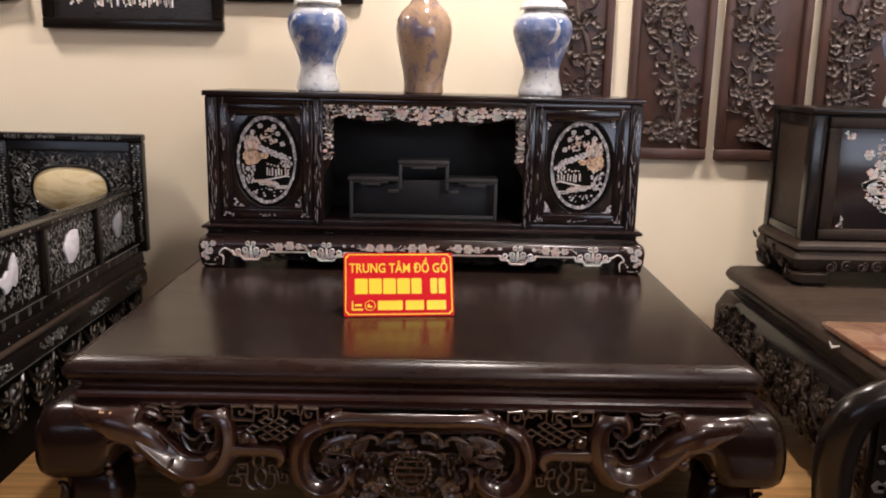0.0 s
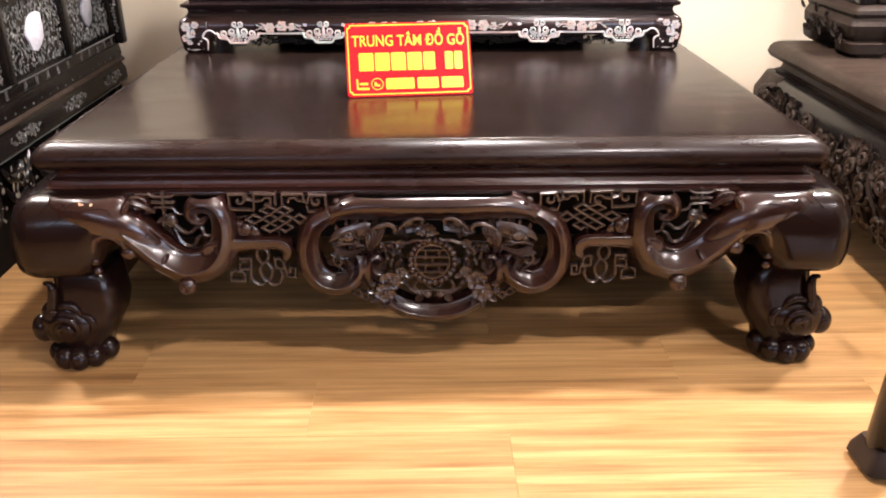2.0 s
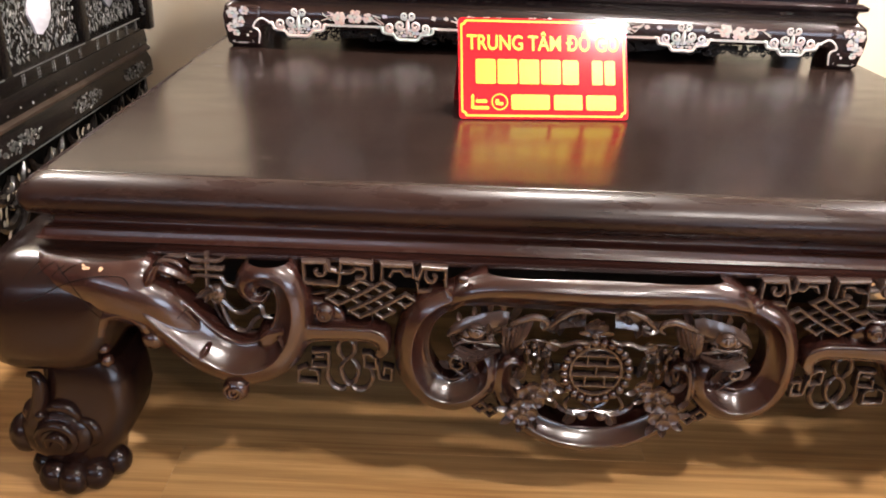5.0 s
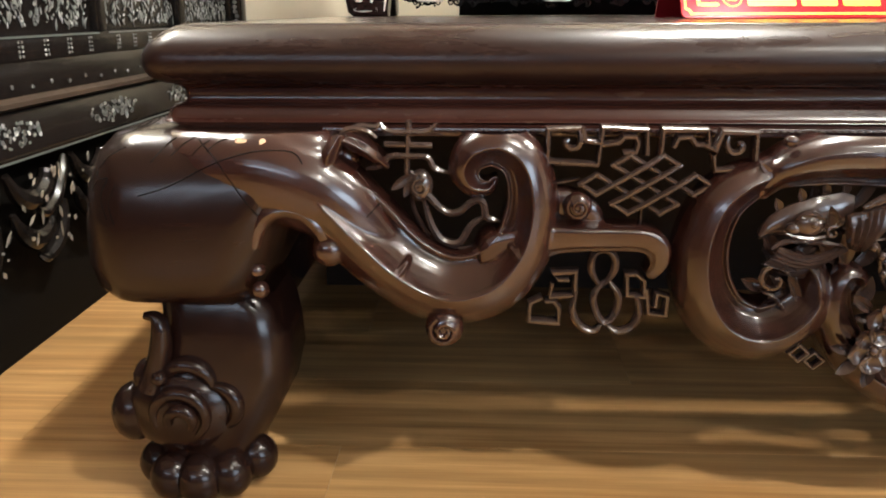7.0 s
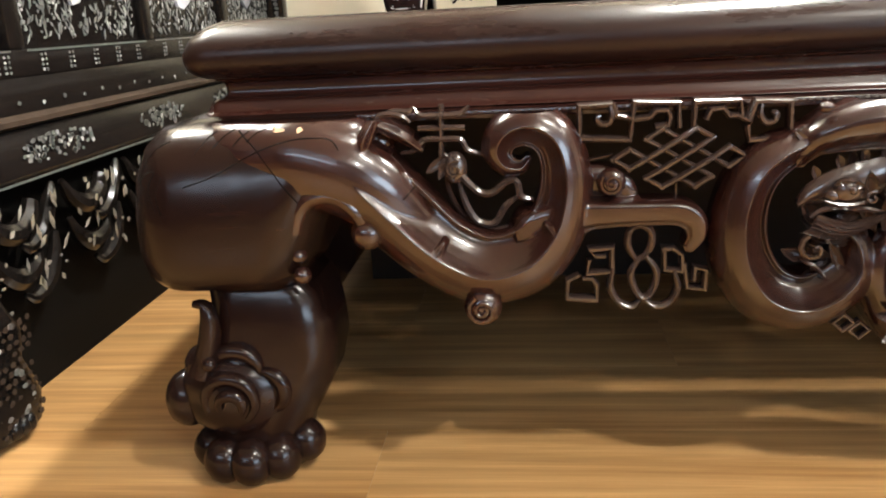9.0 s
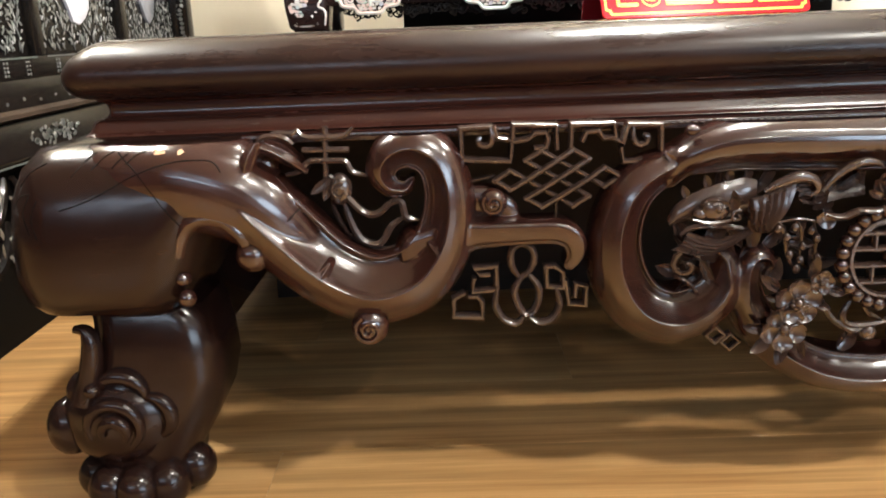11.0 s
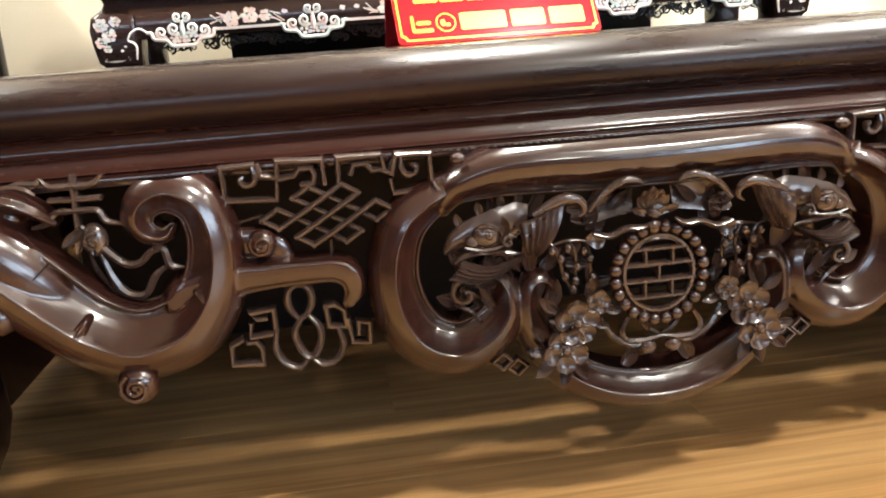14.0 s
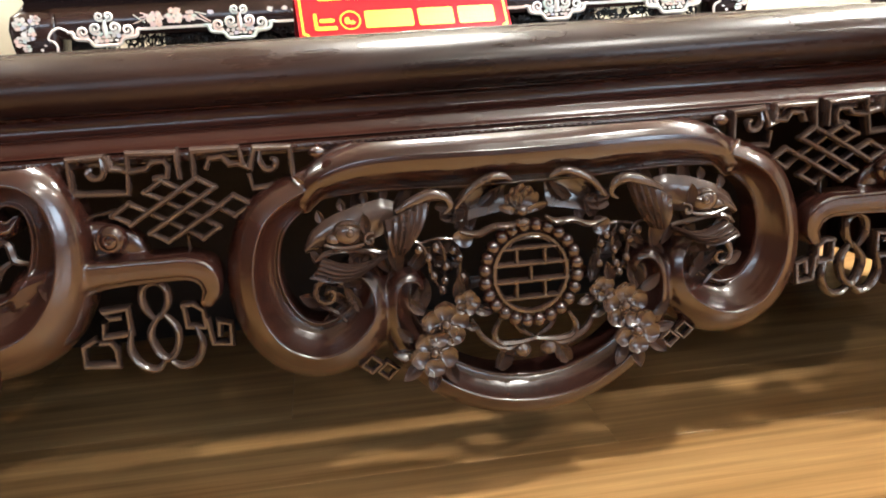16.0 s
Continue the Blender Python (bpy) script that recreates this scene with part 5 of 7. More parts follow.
# carved fringe hanging under the plinth
bm = bmesh.new()
for k in range(230):
    x = -0.66 + 1.32 * k / 229
    curl(bm, x, TOP + 0.040 + rng.uniform(-0.012, 0.012), rng.uniform(0.007, 0.011), CF + 0.004 + rng.uniform(0, 0.008), 1.3, 0.26, rng.uniform(0, 6), rng.choice((-1, 1)))
    if k % 3 == 0:
        leaf(bm, x, TOP + 0.048, rng.uniform(180, 360), rng.uniform(0.016, 0.024), 0.008, CF + 0.006, 0.3, 0.05)
tagged(part("carved_fringe", bm, lacquer, cabinet, "dark pierced fringe of scrolls"), "dark pierced fringe of scrolls", kind="stuff")
bm = bmesh.new()
stack(bm, [(-0.768, 0.768, CF + 0.004, CB, TOP + 0.113, 0.008), (-0.760, 0.760, CF + 0.012, CB, TOP + 0.126, 0.006), (-0.762, 0.762, CF + 0.008, CB, TOP + 0.136, 0.006), (-0.778, 0.778, CF - 0.006, CB, TOP + 0.142, 0.008),
           (-0.779, 0.779, CF - 0.008, CB, TOP + 0.150, 0.008), (-0.766, 0.766, CF + 0.006, CB, TOP + 0.157, 0.006)])
part("base_moulding", bm, cabinet_wood, cabinet)

Z0, Z1 = TOP + 0.157, 1.112
BF = CF + 0.014           # front of the body
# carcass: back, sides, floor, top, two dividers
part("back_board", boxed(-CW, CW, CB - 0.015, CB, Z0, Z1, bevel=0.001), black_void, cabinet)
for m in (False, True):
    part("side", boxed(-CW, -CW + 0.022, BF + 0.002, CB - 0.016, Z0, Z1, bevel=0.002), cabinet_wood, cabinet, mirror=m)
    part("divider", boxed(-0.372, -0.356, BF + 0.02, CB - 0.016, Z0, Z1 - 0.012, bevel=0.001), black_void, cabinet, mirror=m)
    part("corner_post", boxed(-CW - 0.002, -CW + 0.040, BF - 0.006, BF + 0.03, Z0, Z1 - 0.001, bevel=0.005), cabinet_wood, cabinet, mirror=m)
    part("inner_post", boxed(-0.385, -0.350, BF - 0.006, BF + 0.03, Z0, Z1 - 0.001, bevel=0.005), cabinet_wood, cabinet, mirror=m)
part("shelf", boxed(-CW + 0.023, CW - 0.023, BF - 0.002, CB - 0.016, Z0, Z0 + 0.016, bevel=0.002), cabinet_wood, cabinet)
part("top_board", boxed(-CW - 0.010, CW + 0.010, BF - 0.014, CB, Z1, Z1 + 0.018, bevel=0.005), cabinet_wood, cabinet)
part("bottom_rail", boxed(-CW + 0.04, CW - 0.04, BF - 0.003, BF + 0.02, Z0, Z0 + 0.018, bevel=0.003), cabinet_wood, cabinet)
part("top_rail", boxed(-CW + 0.04, CW - 0.04, BF - 0.003, BF + 0.02, Z1 - 0.022, Z1 - 0.0005, bevel=0.003), cabinet_wood, cabinet)


def cabinet_door(m):
    r = random.Random(5 if m else 8)
    cx, cz = -0.548, (Z0 + Z1) / 2 + 0.004
    door = part("door", boxed(-0.712, -0.386, BF + 0.010, BF + 0.024, Z0 + 0.019, Z1 - 0.023, bevel=0.001), cabinet_wood, cabinet, "door with an oval mother-of-pearl landscape", mirror=m)
    bm = bmesh.new()
    x0, x1, z0, z1 = -0.711, -0.386, Z0 + 0.019, Z1 - 0.023
    for a, b, c, d in ((x0, x0 + 0.036, z0, z1), (x1 - 0.036, x1, z0, z1)):
        box(bm, a, b, BF - 0.002, BF + 0.012, c, d, 0.004)
    for c, d in ((z0, z0 + 0.036), (z1 - 0.036, z1)):
        box(bm, x0 + 0.036, x1 - 0.036, BF - 0.001, BF + 0.012, c, d, 0.004)
    part("door_moulding", bm, cabinet_wood, door, mirror=m)
    # black oval line, ring of upright grey chips
    bm = bmesh.new()
    oval = [2 * math.pi * k / 48 for k in range(48)]
    sweep(bm, [(cx + 0.118 * math.cos(a), cz + 0.170 * math.sin(a), 0.0035) for a in oval], BF + 0.010, 0.8, 8, 0, closed=True)
    part("oval_rim", bm, lacquer, door, "black raised oval line", mirror=m)
    bm = bmesh.new()
    bridge(bm, [[bm.verts.new((cx + 0.117 * math.cos(a), q, cz + 0.169 * math.sin(a))) for a in oval] for q in (BF + 0.0115, BF + 0.0092)])
    part("oval_ground", bm, dead_black, door, "black oval ground", mirror=m)
    for (xa, xb, za, zb) in ((x0 + 0.037, x0 + 0.0425, z0 + 0.037, z1 - 0.037), (x1 - 0.0425, x1 - 0.037, z0 + 0.037, z1 - 0.037), (x0 + 0.0425, x1 - 0.0425, z0 + 0.037, z0 + 0.0425), (x0 + 0.0425, x1 - 0.0425, z1 - 0.0425, z1 - 0.037)):
        part("bead_moulding", boxed(xa, xb, BF + 0.002, BF + 0.0105, za, zb, bevel=0.002), cabinet_wood, door, mirror=m)
    bm = bmesh.new()
    tile_ring(bm, cx, cz, 0.105, 0.156, 0.885, BF + 0.0090, 74, r)
    part("oval_border", bm, tile_pearl, door, "ring of small grey shell tiles", mirror=m)
    # landscape: orange and rosy trees, sloping roof, figures and posts, rocks, pale bank
    g = BF + 0.0090
    bm = bmesh.new()
    mass(bm, (cx - 0.052, g, cz + 0.012), X, Z, 0.032, 0.030, 0.0050, r, gap=1.35)
    mass(bm, (cx - 0.012, g, cz + 0.014), X, Z, 0.020, 0.010, 0.0042, r, gap=1.4)
    part("orange_inlay", bm, orange_pearl, door, "orange shell tree", mirror=m)
    bm = bmesh.new()
    mass(bm, (cx - 0.048, g, cz + 0.054), X, Z, 0.030, 0.026, 0.0050, r, gap=1.5)
    for k in range(22):
        sliver(bm, Vector((cx - 0.048 + r.uniform(-0.03, 0.03), g - 0.0006, cz + 0.058 + r.uniform(-0.02, 0.028))), X, Z, r.uniform(1.0, 2.1), r.uniform(0.016, 0.028), 0.005)
    for dx, dz, n in ((0.0, 0.078, 16), (0.022, 0.064, 14), (0.012, 0.098, 10)):
        spray(bm, (cx + dx, g, cz + dz), X, Z, 0.020, 0.013, n, 0.0050, r)
    for k in range(7):
        x = cx + 0.004 + 0.0115 * k
        flake(bm, Vector((x, g, cz - 0.016 + r.uniform(-0.006, 0.006))), X, Z, 0.0048, r)
    mass(bm, (cx - 0.006, g, cz - 0.076), X, Z, 0.046, 0.007, 0.0045, r, lambda u, v: abs(v + 0.24 * u) < 0.009, 1.4)
    part("rosy_inlay", bm, rose_pearl, door, "rosy shell trees", mirror=m)
    bm = bmesh.new()
    mass(bm, (cx + 0.018, g, cz + 0.026), X, Z, 0.052, 0.028, 0.0050, r, lambda u, v: abs(v + 0.36 * u) < 0.010, 1.4)
    for dx, dz in ((0.040, 0.092), (0.056, 0.056), (0.028, 0.116), (-0.020, 0.118), (-0.046, 0.096)):
        inlaid_flower(bm, (cx + dx, g, cz + dz), X, Z, 0.011, r)
    spray(bm, (cx + 0.070, g, cz - 0.006), X, Z, 0.018, 0.020, 26, 0.0048, r)
    for k in range(34):
        sliver(bm, Vector((cx - 0.062 + r.uniform(-0.022, 0.020), g, cz - 0.046 + r.uniform(-0.034, 0.030))), X, Z, r.uniform(0.9, 2.3), r.uniform(0.010, 0.020), 0.006)
    spray(bm, (cx, g, cz - 0.112), X, Z, 0.055, 0.016, 16, 0.0042, r)
    part("hill_inlay", bm, lilac_pearl, door, "grey lilac shell roof and rocks", mirror=m)
    bm = bmesh.new()
    for k in range(8):
        x = cx + 0.000 + 0.0105 * k + r.uniform(-0.002, 0.002)
        rule(bm, (x, g, cz - 0.026 - 0.006 * (k % 2)), (x, g, cz - 0.052 - r.uniform(0, 0.008)), r.uniform(0.003, 0.0055), -Y)
    rule(bm, (cx - 0.006, g, cz - 0.070), (cx + 0.072, g, cz - 0.054), 0.005, -Y)
    mass(bm, (cx + 0.022, g, cz - 0.088), X, Z, 0.056, 0.012, 0.0050, r, lambda u, v: abs(v + 0.20 * u) < 0.007, 1.4)
    mass(bm, (cx + 0.076, g, cz - 0.036), X, Z, 0.006, 0.024, 0.0042, r)
    part("bank_inlay", bm, pearl, door, "white shell posts and bank", mirror=m)
    bm = bmesh.new()
    for sx in (-1, 1):
        for sz in (-1, 1):
            mass(bm, (cx + sx * 0.103, BF + 0.0098, cz + sz * 0.148), X, Z, 0.016, 0.030, 0.0062, r, lambda u, v: sx * u * 1.4 + sz * v > -0.006 and r.random() < 0.9, 1.6)
    part("corner_inlay", bm, lilac_pearl, door, mirror=m)
    # upright slivers: reflected streaks laid on as shell, with some real inlay
    bm = bmesh.new()
    for sx in (-1, 1):
        for k in range(16):
            z = cz + r.uniform(-0.20, 0.20)
            x = cx + sx * (0.143 + r.uniform(-0.010, 0.010))
            sliver(bm, Vector((x, BF - 0.0030, z)), X, Z, r.uniform(1.45, 1.7), r.uniform(0.014, 0.045), 0.0017)
        spray(bm, (cx + sx * 0.135, BF - 0.0032, cz - 0.192), X, Z, 0.016, 0.007, 9, 0.0040, r, "rect")
    spray(bm, (cx, BF - 0.0032, cz - 0.192), X, Z, 0.036, 0.004, 8, 0.0036, r, "rect")
    part("rail_inlay", bm, grey_pearl, door, mirror=m)


cabinet_door(False)
cabinet_door(True)

# dashes stand for upright reflections on the posts and a little inlay
bm = bmesh.new()
for k in range(40):
    for px in (-CW + 0.018, -0.368, 0.368, CW - 0.018):
        x, z = px + rng.uniform(-0.012, 0.012), Z0 + 0.02 + k / 39 * (Z1 - Z0 - 0.05)
        sliver(bm, Vector((x, BF - 0.0062, z)), X, Z, rng.uniform(1.45, 1.7), rng.uniform(0.014, 0.050), rng.uniform(0.0012, 0.0022))
part("post_streaks", bm, grey_pearl, cabinet, "upright grey dashes for reflections and a little shell")


# the scalloped valance over the niche
def valance_low(x):
    a = abs(x)
    return Z1 - 0.072 - 0.020 * math.exp(-(a / 0.05) ** 2) - 0.012 * math.exp(-((a - 0.165) / 0.03) ** 2) + 0.012 * math.exp(-((a - 0.29) / 0.03) ** 2)


bm = bmesh.new()
n = 60
rows = [[], [], [], []]
for i in range(n + 1):
    x = -0.349 + 0.698 * i / n
    zl = valance_low(x) + 0.004 * math.sin(x * 190)
    if abs(x) > 0.318:
        zl = Z1 - 0.21 - 0.06 * (abs(x) - 0.318) / 0.031
    for row, p in zip(rows, ((x, BF + 0.002, Z1 - 0.022), (x, BF + 0.002, zl), (x, BF + 0.010, zl), (x, BF + 0.010, Z1 - 0.022))):
        row.append(bm.verts.new(p))
for i in range(n):
    for k in range(4):
        bm.faces.new((rows[k][i], rows[k][i + 1], rows[(k + 1) % 4][i + 1], rows[(k + 1) % 4][i]))
valance = part("valance", bm, cabinet_wood, cabinet, "scalloped pierced valance")
vm = (Z1 - 0.066)
for q, (mat, name) in enumerate(((rose_pearl, "rosy_inlay"), (pearl, "white_inlay"))):
    bm = bmesh.new()
    r = random.Random(40 + q)
    mass(bm, (0, BF + 0.001, vm), X, Z, 0.346, 0.048, 0.0105, r, lambda u, v: v + vm > valance_low(u) + 0.008 and v + vm < Z1 - 0.022 and r.random() < (0.85 if q == 0 else 0.6), 1.6)
    for sx in (-1, 1):
        mass(bm, (sx * 0.333, BF + 0.001, Z1 - 0.135), X, Z, 0.015, 0.075, 0.0085, r, lambda u, v: r.random() < 0.8, 1.7)
    for cx in ((-0.25, -0.08, 0.08, 0.25) if q else (-0.165, 0.0, 0.165)):
        inlaid_flower(bm, (cx, BF - 0.0005, (Z1 - 0.03 + valance_low(cx)) / 2), X, Z, 0.022 if cx else 0.030, r)
    part(name, bm, mat, valance, "pink and white pearl blossoms")

# inlay of the plinth: bands, cloud scrolls, flower sprays
bm = bmesh.new()
PY = CF - 0.0135
for cx in (-0.605, -0.338, 0.338, 0.605):
    zc = TOP + 0.054
    for dx, dz, r, turn in ((0.0085, 0.037, 0.0095, 1.5), (0.018, 0.014, 0.0125, 1.5), (0.043, 0.008, 0.0125, 1.5)):
        for sx in (-1, 1):
            curl(bm, cx + sx * dx, zc + dz, r, PY + 0.004, turn, 0.32, 3.9 if sx > 0 else -0.75, 1 if sx > 0 else -1)
    half = [(0.074, 0.0085), (0.064, 0.0085), (0.058, -0.004), (0.034, -0.008), (0.024, -0.019), (0.0, -0.0195)]
    line(bm, [(cx - a, zc + b) for a, b in half] + [(cx + a, zc + b) for a, b in half[-2::-1]], 0.0042, PY + 0.0035)
    line(bm, [(cx, zc + 0.030), (cx, zc + 0.010), (cx, zc - 0.006)], 0.006, PY + 0.004)
    mass(bm, (cx, PY + 0.0015, zc - 0.003), X, Z, 0.034, 0.011, 0.0055, rng)
part("cloud_inlay", bm, pearl, cabinet, "white shell cloud scrolls")
bm = bmesh.new()
spans = [(-0.545, -0.395), (-0.280, -0.05), (0.05, 0.280), (0.395, 0.545), (-0.05, 0.05)]
for a, b in spans:
    rule(bm, (a, CF - 0.0105, TOP + 0.0625), (b, CF - 0.0105, TOP + 0.0625), 0.0055, -Y)
part("edge_inlay", bm, pearl, cabinet)
bm = bmesh.new()
for cx in (-0.47, -0.15, 0.0, 0.16, 0.47):
    for dx, r in ((-0.034, 0.019), (0.002, 0.021), (0.034, 0.015)):
        inlaid_flower(bm, (cx + dx, CF - 0.0128, TOP + 0.083 + rng.uniform(-0.004, 0.004)), X, Z, r, rng)
        mass(bm, (cx + dx, CF - 0.0132, TOP + 0.083), X, Z, r * 0.7, r * 0.7, 0.005, rng)
    for k in range(12):
        x, sx = cx + rng.uniform(-0.02, 0.02), rng.choice((-1, 1))
        rule(bm, (x + sx * 0.04, CF - 0.0125, TOP + 0.078 + rng.uniform(-0.006, 0.012)), (x + sx * 0.062, CF - 0.0125, TOP + 0.080 + rng.uniform(-0.012, 0.016)), 0.0022, -Y)
part("flower_inlay", bm, rose_pearl, cabinet, "pink pearl flower sprays")
bm = bmesh.new()
for cx in (-0.395, -0.275, -0.245, 0.275, 0.245, 0.395):
    flake(bm, Vector((cx, CF - 0.0128, TOP + 0.088)), X, Z, 0.0085, rng)
part("dot_inlay", bm, pearl, cabinet)
for m in (False, True):
    bm = bmesh.new()
    r = random.Random(3)
    for dx, dz, q in ((-0.764, 0.084, 0.017), (-0.750, 0.064, 0.017), (-0.768, 0.050, 0.014), (-0.736, 0.090, 0.013), (-0.757, 0.037, 0.010)):
        inlaid_flower(bm, (dx, CF - 0.0145, TOP + dz), X, Z, q, r)
    for dx, dz in ((-0.722, 0.040), (-0.730, 0.032)):
        flake(bm, Vector((dx, CF - 0.0135, TOP + dz)), X, Z, 0.004, r)
    curl(bm, -0.767, TOP + 0.017, 0.006, CF - 0.0005, 1.3, 0.3, 1.5, -1)
    line(bm, [(-0.764, TOP + 0.0115), (-0.745, TOP + 0.0115), (-0.725, TOP + 0.013)], 0.002, CF - 0.001)
    curl(bm, -0.720, TOP + 0.018, 0.006, CF - 0.0005, 1.3, 0.3, 1.5, 1)
    line(bm, [(-0.704, TOP + 0.012), (-0.701, TOP + 0.036), (-0.706, TOP + 0.046), (-0.716, TOP + 0.052), (-0.708, TOP + 0.066), (-0.694, TOP + 0.073), (-0.682, TOP + 0.068), (-0.672, TOP + 0.060)], 0.0026, CF - 0.0105)
    part("foot_inlay", bm, pearl, cabinet, mirror=m)

# little stepped stand inside the niche
stand = thing("stepped_display_stand", (0, 1.02, Z0 + 0.016), "small dark stepped wooden stand inside the cabinet niche", "stand")
YS = 0.985
ZS = Z0 + 0.016
bm = bmesh.new()
for a, b in ((-0.250, -0.085), (0.085, 0.250)):
    box(bm, a - 0.006, b, YS - 0.006, YS + 0.10, ZS + 0.128, ZS + 0.142, 0.003)
box(bm, -0.086, 0.086, YS - 0.006, YS + 0.10, ZS + 0.186, ZS + 0.200, 0.003)
part("step_top", bm, grey_edge, stand, "step tops in the grey of lit edges")
for x, za, zb in ((-0.250, 0.0, 0.128), (0.238, 0.0, 0.128), (-0.085, 0.100, 0.186), (0.073, 0.100, 0.186)):
    part("stand_leg", boxed(x, x + 0.012, YS, YS + 0.012, ZS + za, ZS + zb, bevel=0.002), grey_edge, stand)
for a, b, za in ((-0.120, -0.085, 0.088), (0.085, 0.120, 0.088), (-0.238, 0.238, 0.002)):
    part("stand_rail", boxed(a, b, YS, YS + 0.012, ZS + za, ZS + za + 0.012, bevel=0.002), grey_edge, stand)
for a, b, za in ((-0.238, -0.12, 0.112), (0.12, 0.238, 0.112), (-0.073, 0.073, 0.170)):
    bm = bmesh.new()
    box(bm, a, b, YS + 0.002, YS + 0.008, ZS + za + 0.008, ZS + za + 0.016, 0.001)
    mid_x = (a + b) / 2
    box(bm, mid_x - (b - a) * 0.28, mid_x + (b - a) * 0.28, YS + 0.002, YS + 0.008, ZS + za, ZS + za + 0.0085, 0.001)
    part("bracket", bm, grey_edge, stand)
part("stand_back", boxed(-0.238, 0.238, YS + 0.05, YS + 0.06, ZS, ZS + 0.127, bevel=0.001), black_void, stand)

stand.scale = (1.065, 1.0, 1.065)


# ---- the sign on the table ----
SX, SY = -0.053, 0.327
sign = thing("table_sign", (SX, SY, TOP), "glossy red sign with yellow lettering leaning on the table", "sign")
SW, SH, LEANBACK = 0.160, 0.190, radians(28)
S0, C0 = math.sin(LEANBACK), math.cos(LEANBACK)


def on_sign(u, v, w=0.0):
    """A place on the face: u across, v up the face, w proud of it."""
    return Vector((SX + u, SY + v * S0 - w * C0, TOP + 0.002 + v * C0 + w * S0))


def sign_plate(bm, u0, u1, v0, v1, w0, w1, r=0.008):
    pts = []
    for cu, cv, a0 in ((u1 - r, v1 - r, 0), (u0 + r, v1 - r, 90), (u0 + r, v0 + r, 180), (u1 - r, v0 + r, 270)):
        for k in range(5):
            a = radians(a0 + 22.5 * k)
            pts.append((cu + r * math.cos(a), cv + r * math.sin(a)))
    bridge(bm, [[bm.verts.new(on_sign(u, v, w0)) for u, v in pts], [bm.verts.new(on_sign(u, v, w1)) for u, v in pts]])


def sign_ring(bm, u0, u1, v0, v1, width, notch, w):
    """A thin painted line round the face, with stepped-in corners."""
    def loop(i):
        a, b, c, d = u0 + i, u1 - i, v0 + i, v1 - i
        n = notch
        return [(b - n, d), (a + n, d), (a + n * 0.7, d - n * 0.7), (a, d - n), (a, c + n), (a + n * 0.7, c + n * 0.7), (a + n, c), (b - n, c), (b - n * 0.7, c + n * 0.7), (b, c + n), (b, d - n), (b - n * 0.7, d - n * 0.7)]
    o, q = loop(0), loop(width)
    vo = [bm.verts.new(on_sign(*p, w)) for p in o]
    vq = [bm.verts.new(on_sign(*p, w)) for p in q]
    for k in range(len(o)):
        j = (k + 1) % len(o)
        bm.faces.new((vo[k], vo[j], vq[j], vq[k]))


bm = bmesh.new()
sign_plate(bm, -SW, SW, 0.0, SH, -0.003, 0.0)
plate = part("face", bm, red_acrylic, sign, "glossy red face")
bm = bmesh.new()
top_edge = on_sign(0, SH * 0.93, -0.004)
ft = (top_edge.y + 0.055)
a = [bm.verts.new(p) for p in ((SX - SW * 0.97, top_edge.y, top_edge.z), (SX + SW * 0.97, top_edge.y, top_edge.z), (SX + SW * 0.97, ft, TOP + 0.001), (SX - SW * 0.97, ft, TOP + 0.001))]
b = [bm.verts.new((v.co.x, v.co.y + 0.003, v.co.z)) for v in a]
bridge(bm, [a, b])
part("prop", bm, dark_red, sign, "dark red folded prop behind the face")
bm = bmesh.new()
sign_ring(bm, -SW + 0.0045, SW - 0.0045, 0.0045, SH - 0.0045, 0.003, 0.008, 0.0006)
part("border", bm, yellow_paint, plate)


def lettering(text, width, height, u, v, spread=0.0):
    """A line of the built-in typeface, fitted to width and height, its lower left corner at (u, v) of the face."""
    data = bpy.data.curves.new("lettering", "FONT")
    data.body, data.offset, data.resolution_u = text, spread, 4
    tmp = bpy.data.objects.new("lettering", data)
    me = bpy.data.meshes.new_from_object(tmp)
    bpy.data.objects.remove(tmp)
    xs, ys = [q.co.x for q in me.vertices], [q.co.y for q in me.vertices]
    x0, x1 = min(xs), max(xs)
    cap = 0.73
    bm = bmesh.new()
    bm.from_mesh(me)
    for q in bm.verts:
        q.co = on_sign(u + (q.co.x - x0) / (x1 - x0) * width, v + q.co.y / cap * height, 0.0008)
    bpy.data.meshes.remove(me)
    return bm


part("lettering", lettering("TRUNG TÂM ĐỒ GỖ", 0.288, 0.029, -0.144, 0.130, 0.012), yellow_paint, plate, "yellow capital lettering")


def bar(bm, u0, u1, v0, v1):
    sign_plate(bm, u0, u1, v0, v1, 0.0002, 0.0008, 0.003)


# the shop's name and the call line stand as plain bars of their size
for u, w in ((-0.128, 0.037), (-0.087, 0.037), (-0.046, 0.037), (-0.005, 0.037), (0.036, 0.030), (0.092, 0.020), (0.116, 0.020)):
    bm = bmesh.new()
    bar(bm, u, u + w, 0.066, 0.112)
    part("name_bar", bm, yellow_paint, plate)
for u, w in ((-0.062, 0.072), (0.018, 0.054), (0.080, 0.056)):
    bm = bmesh.new()
    bar(bm, u, u + w, 0.018, 0.046)
    part("number_bar", bm, yellow_paint, plate)
bm = bmesh.new()
pts = [(-0.084 + 0.0155 * math.cos(a), 0.032 + 0.0155 * math.sin(a)) for a in [2 * math.pi * k / 28 for k in range(28)]]
inn = [(-0.084 + 0.0135 * math.cos(a), 0.032 + 0.0135 * math.sin(a)) for a in [2 * math.pi * k / 28 for k in range(28)]]
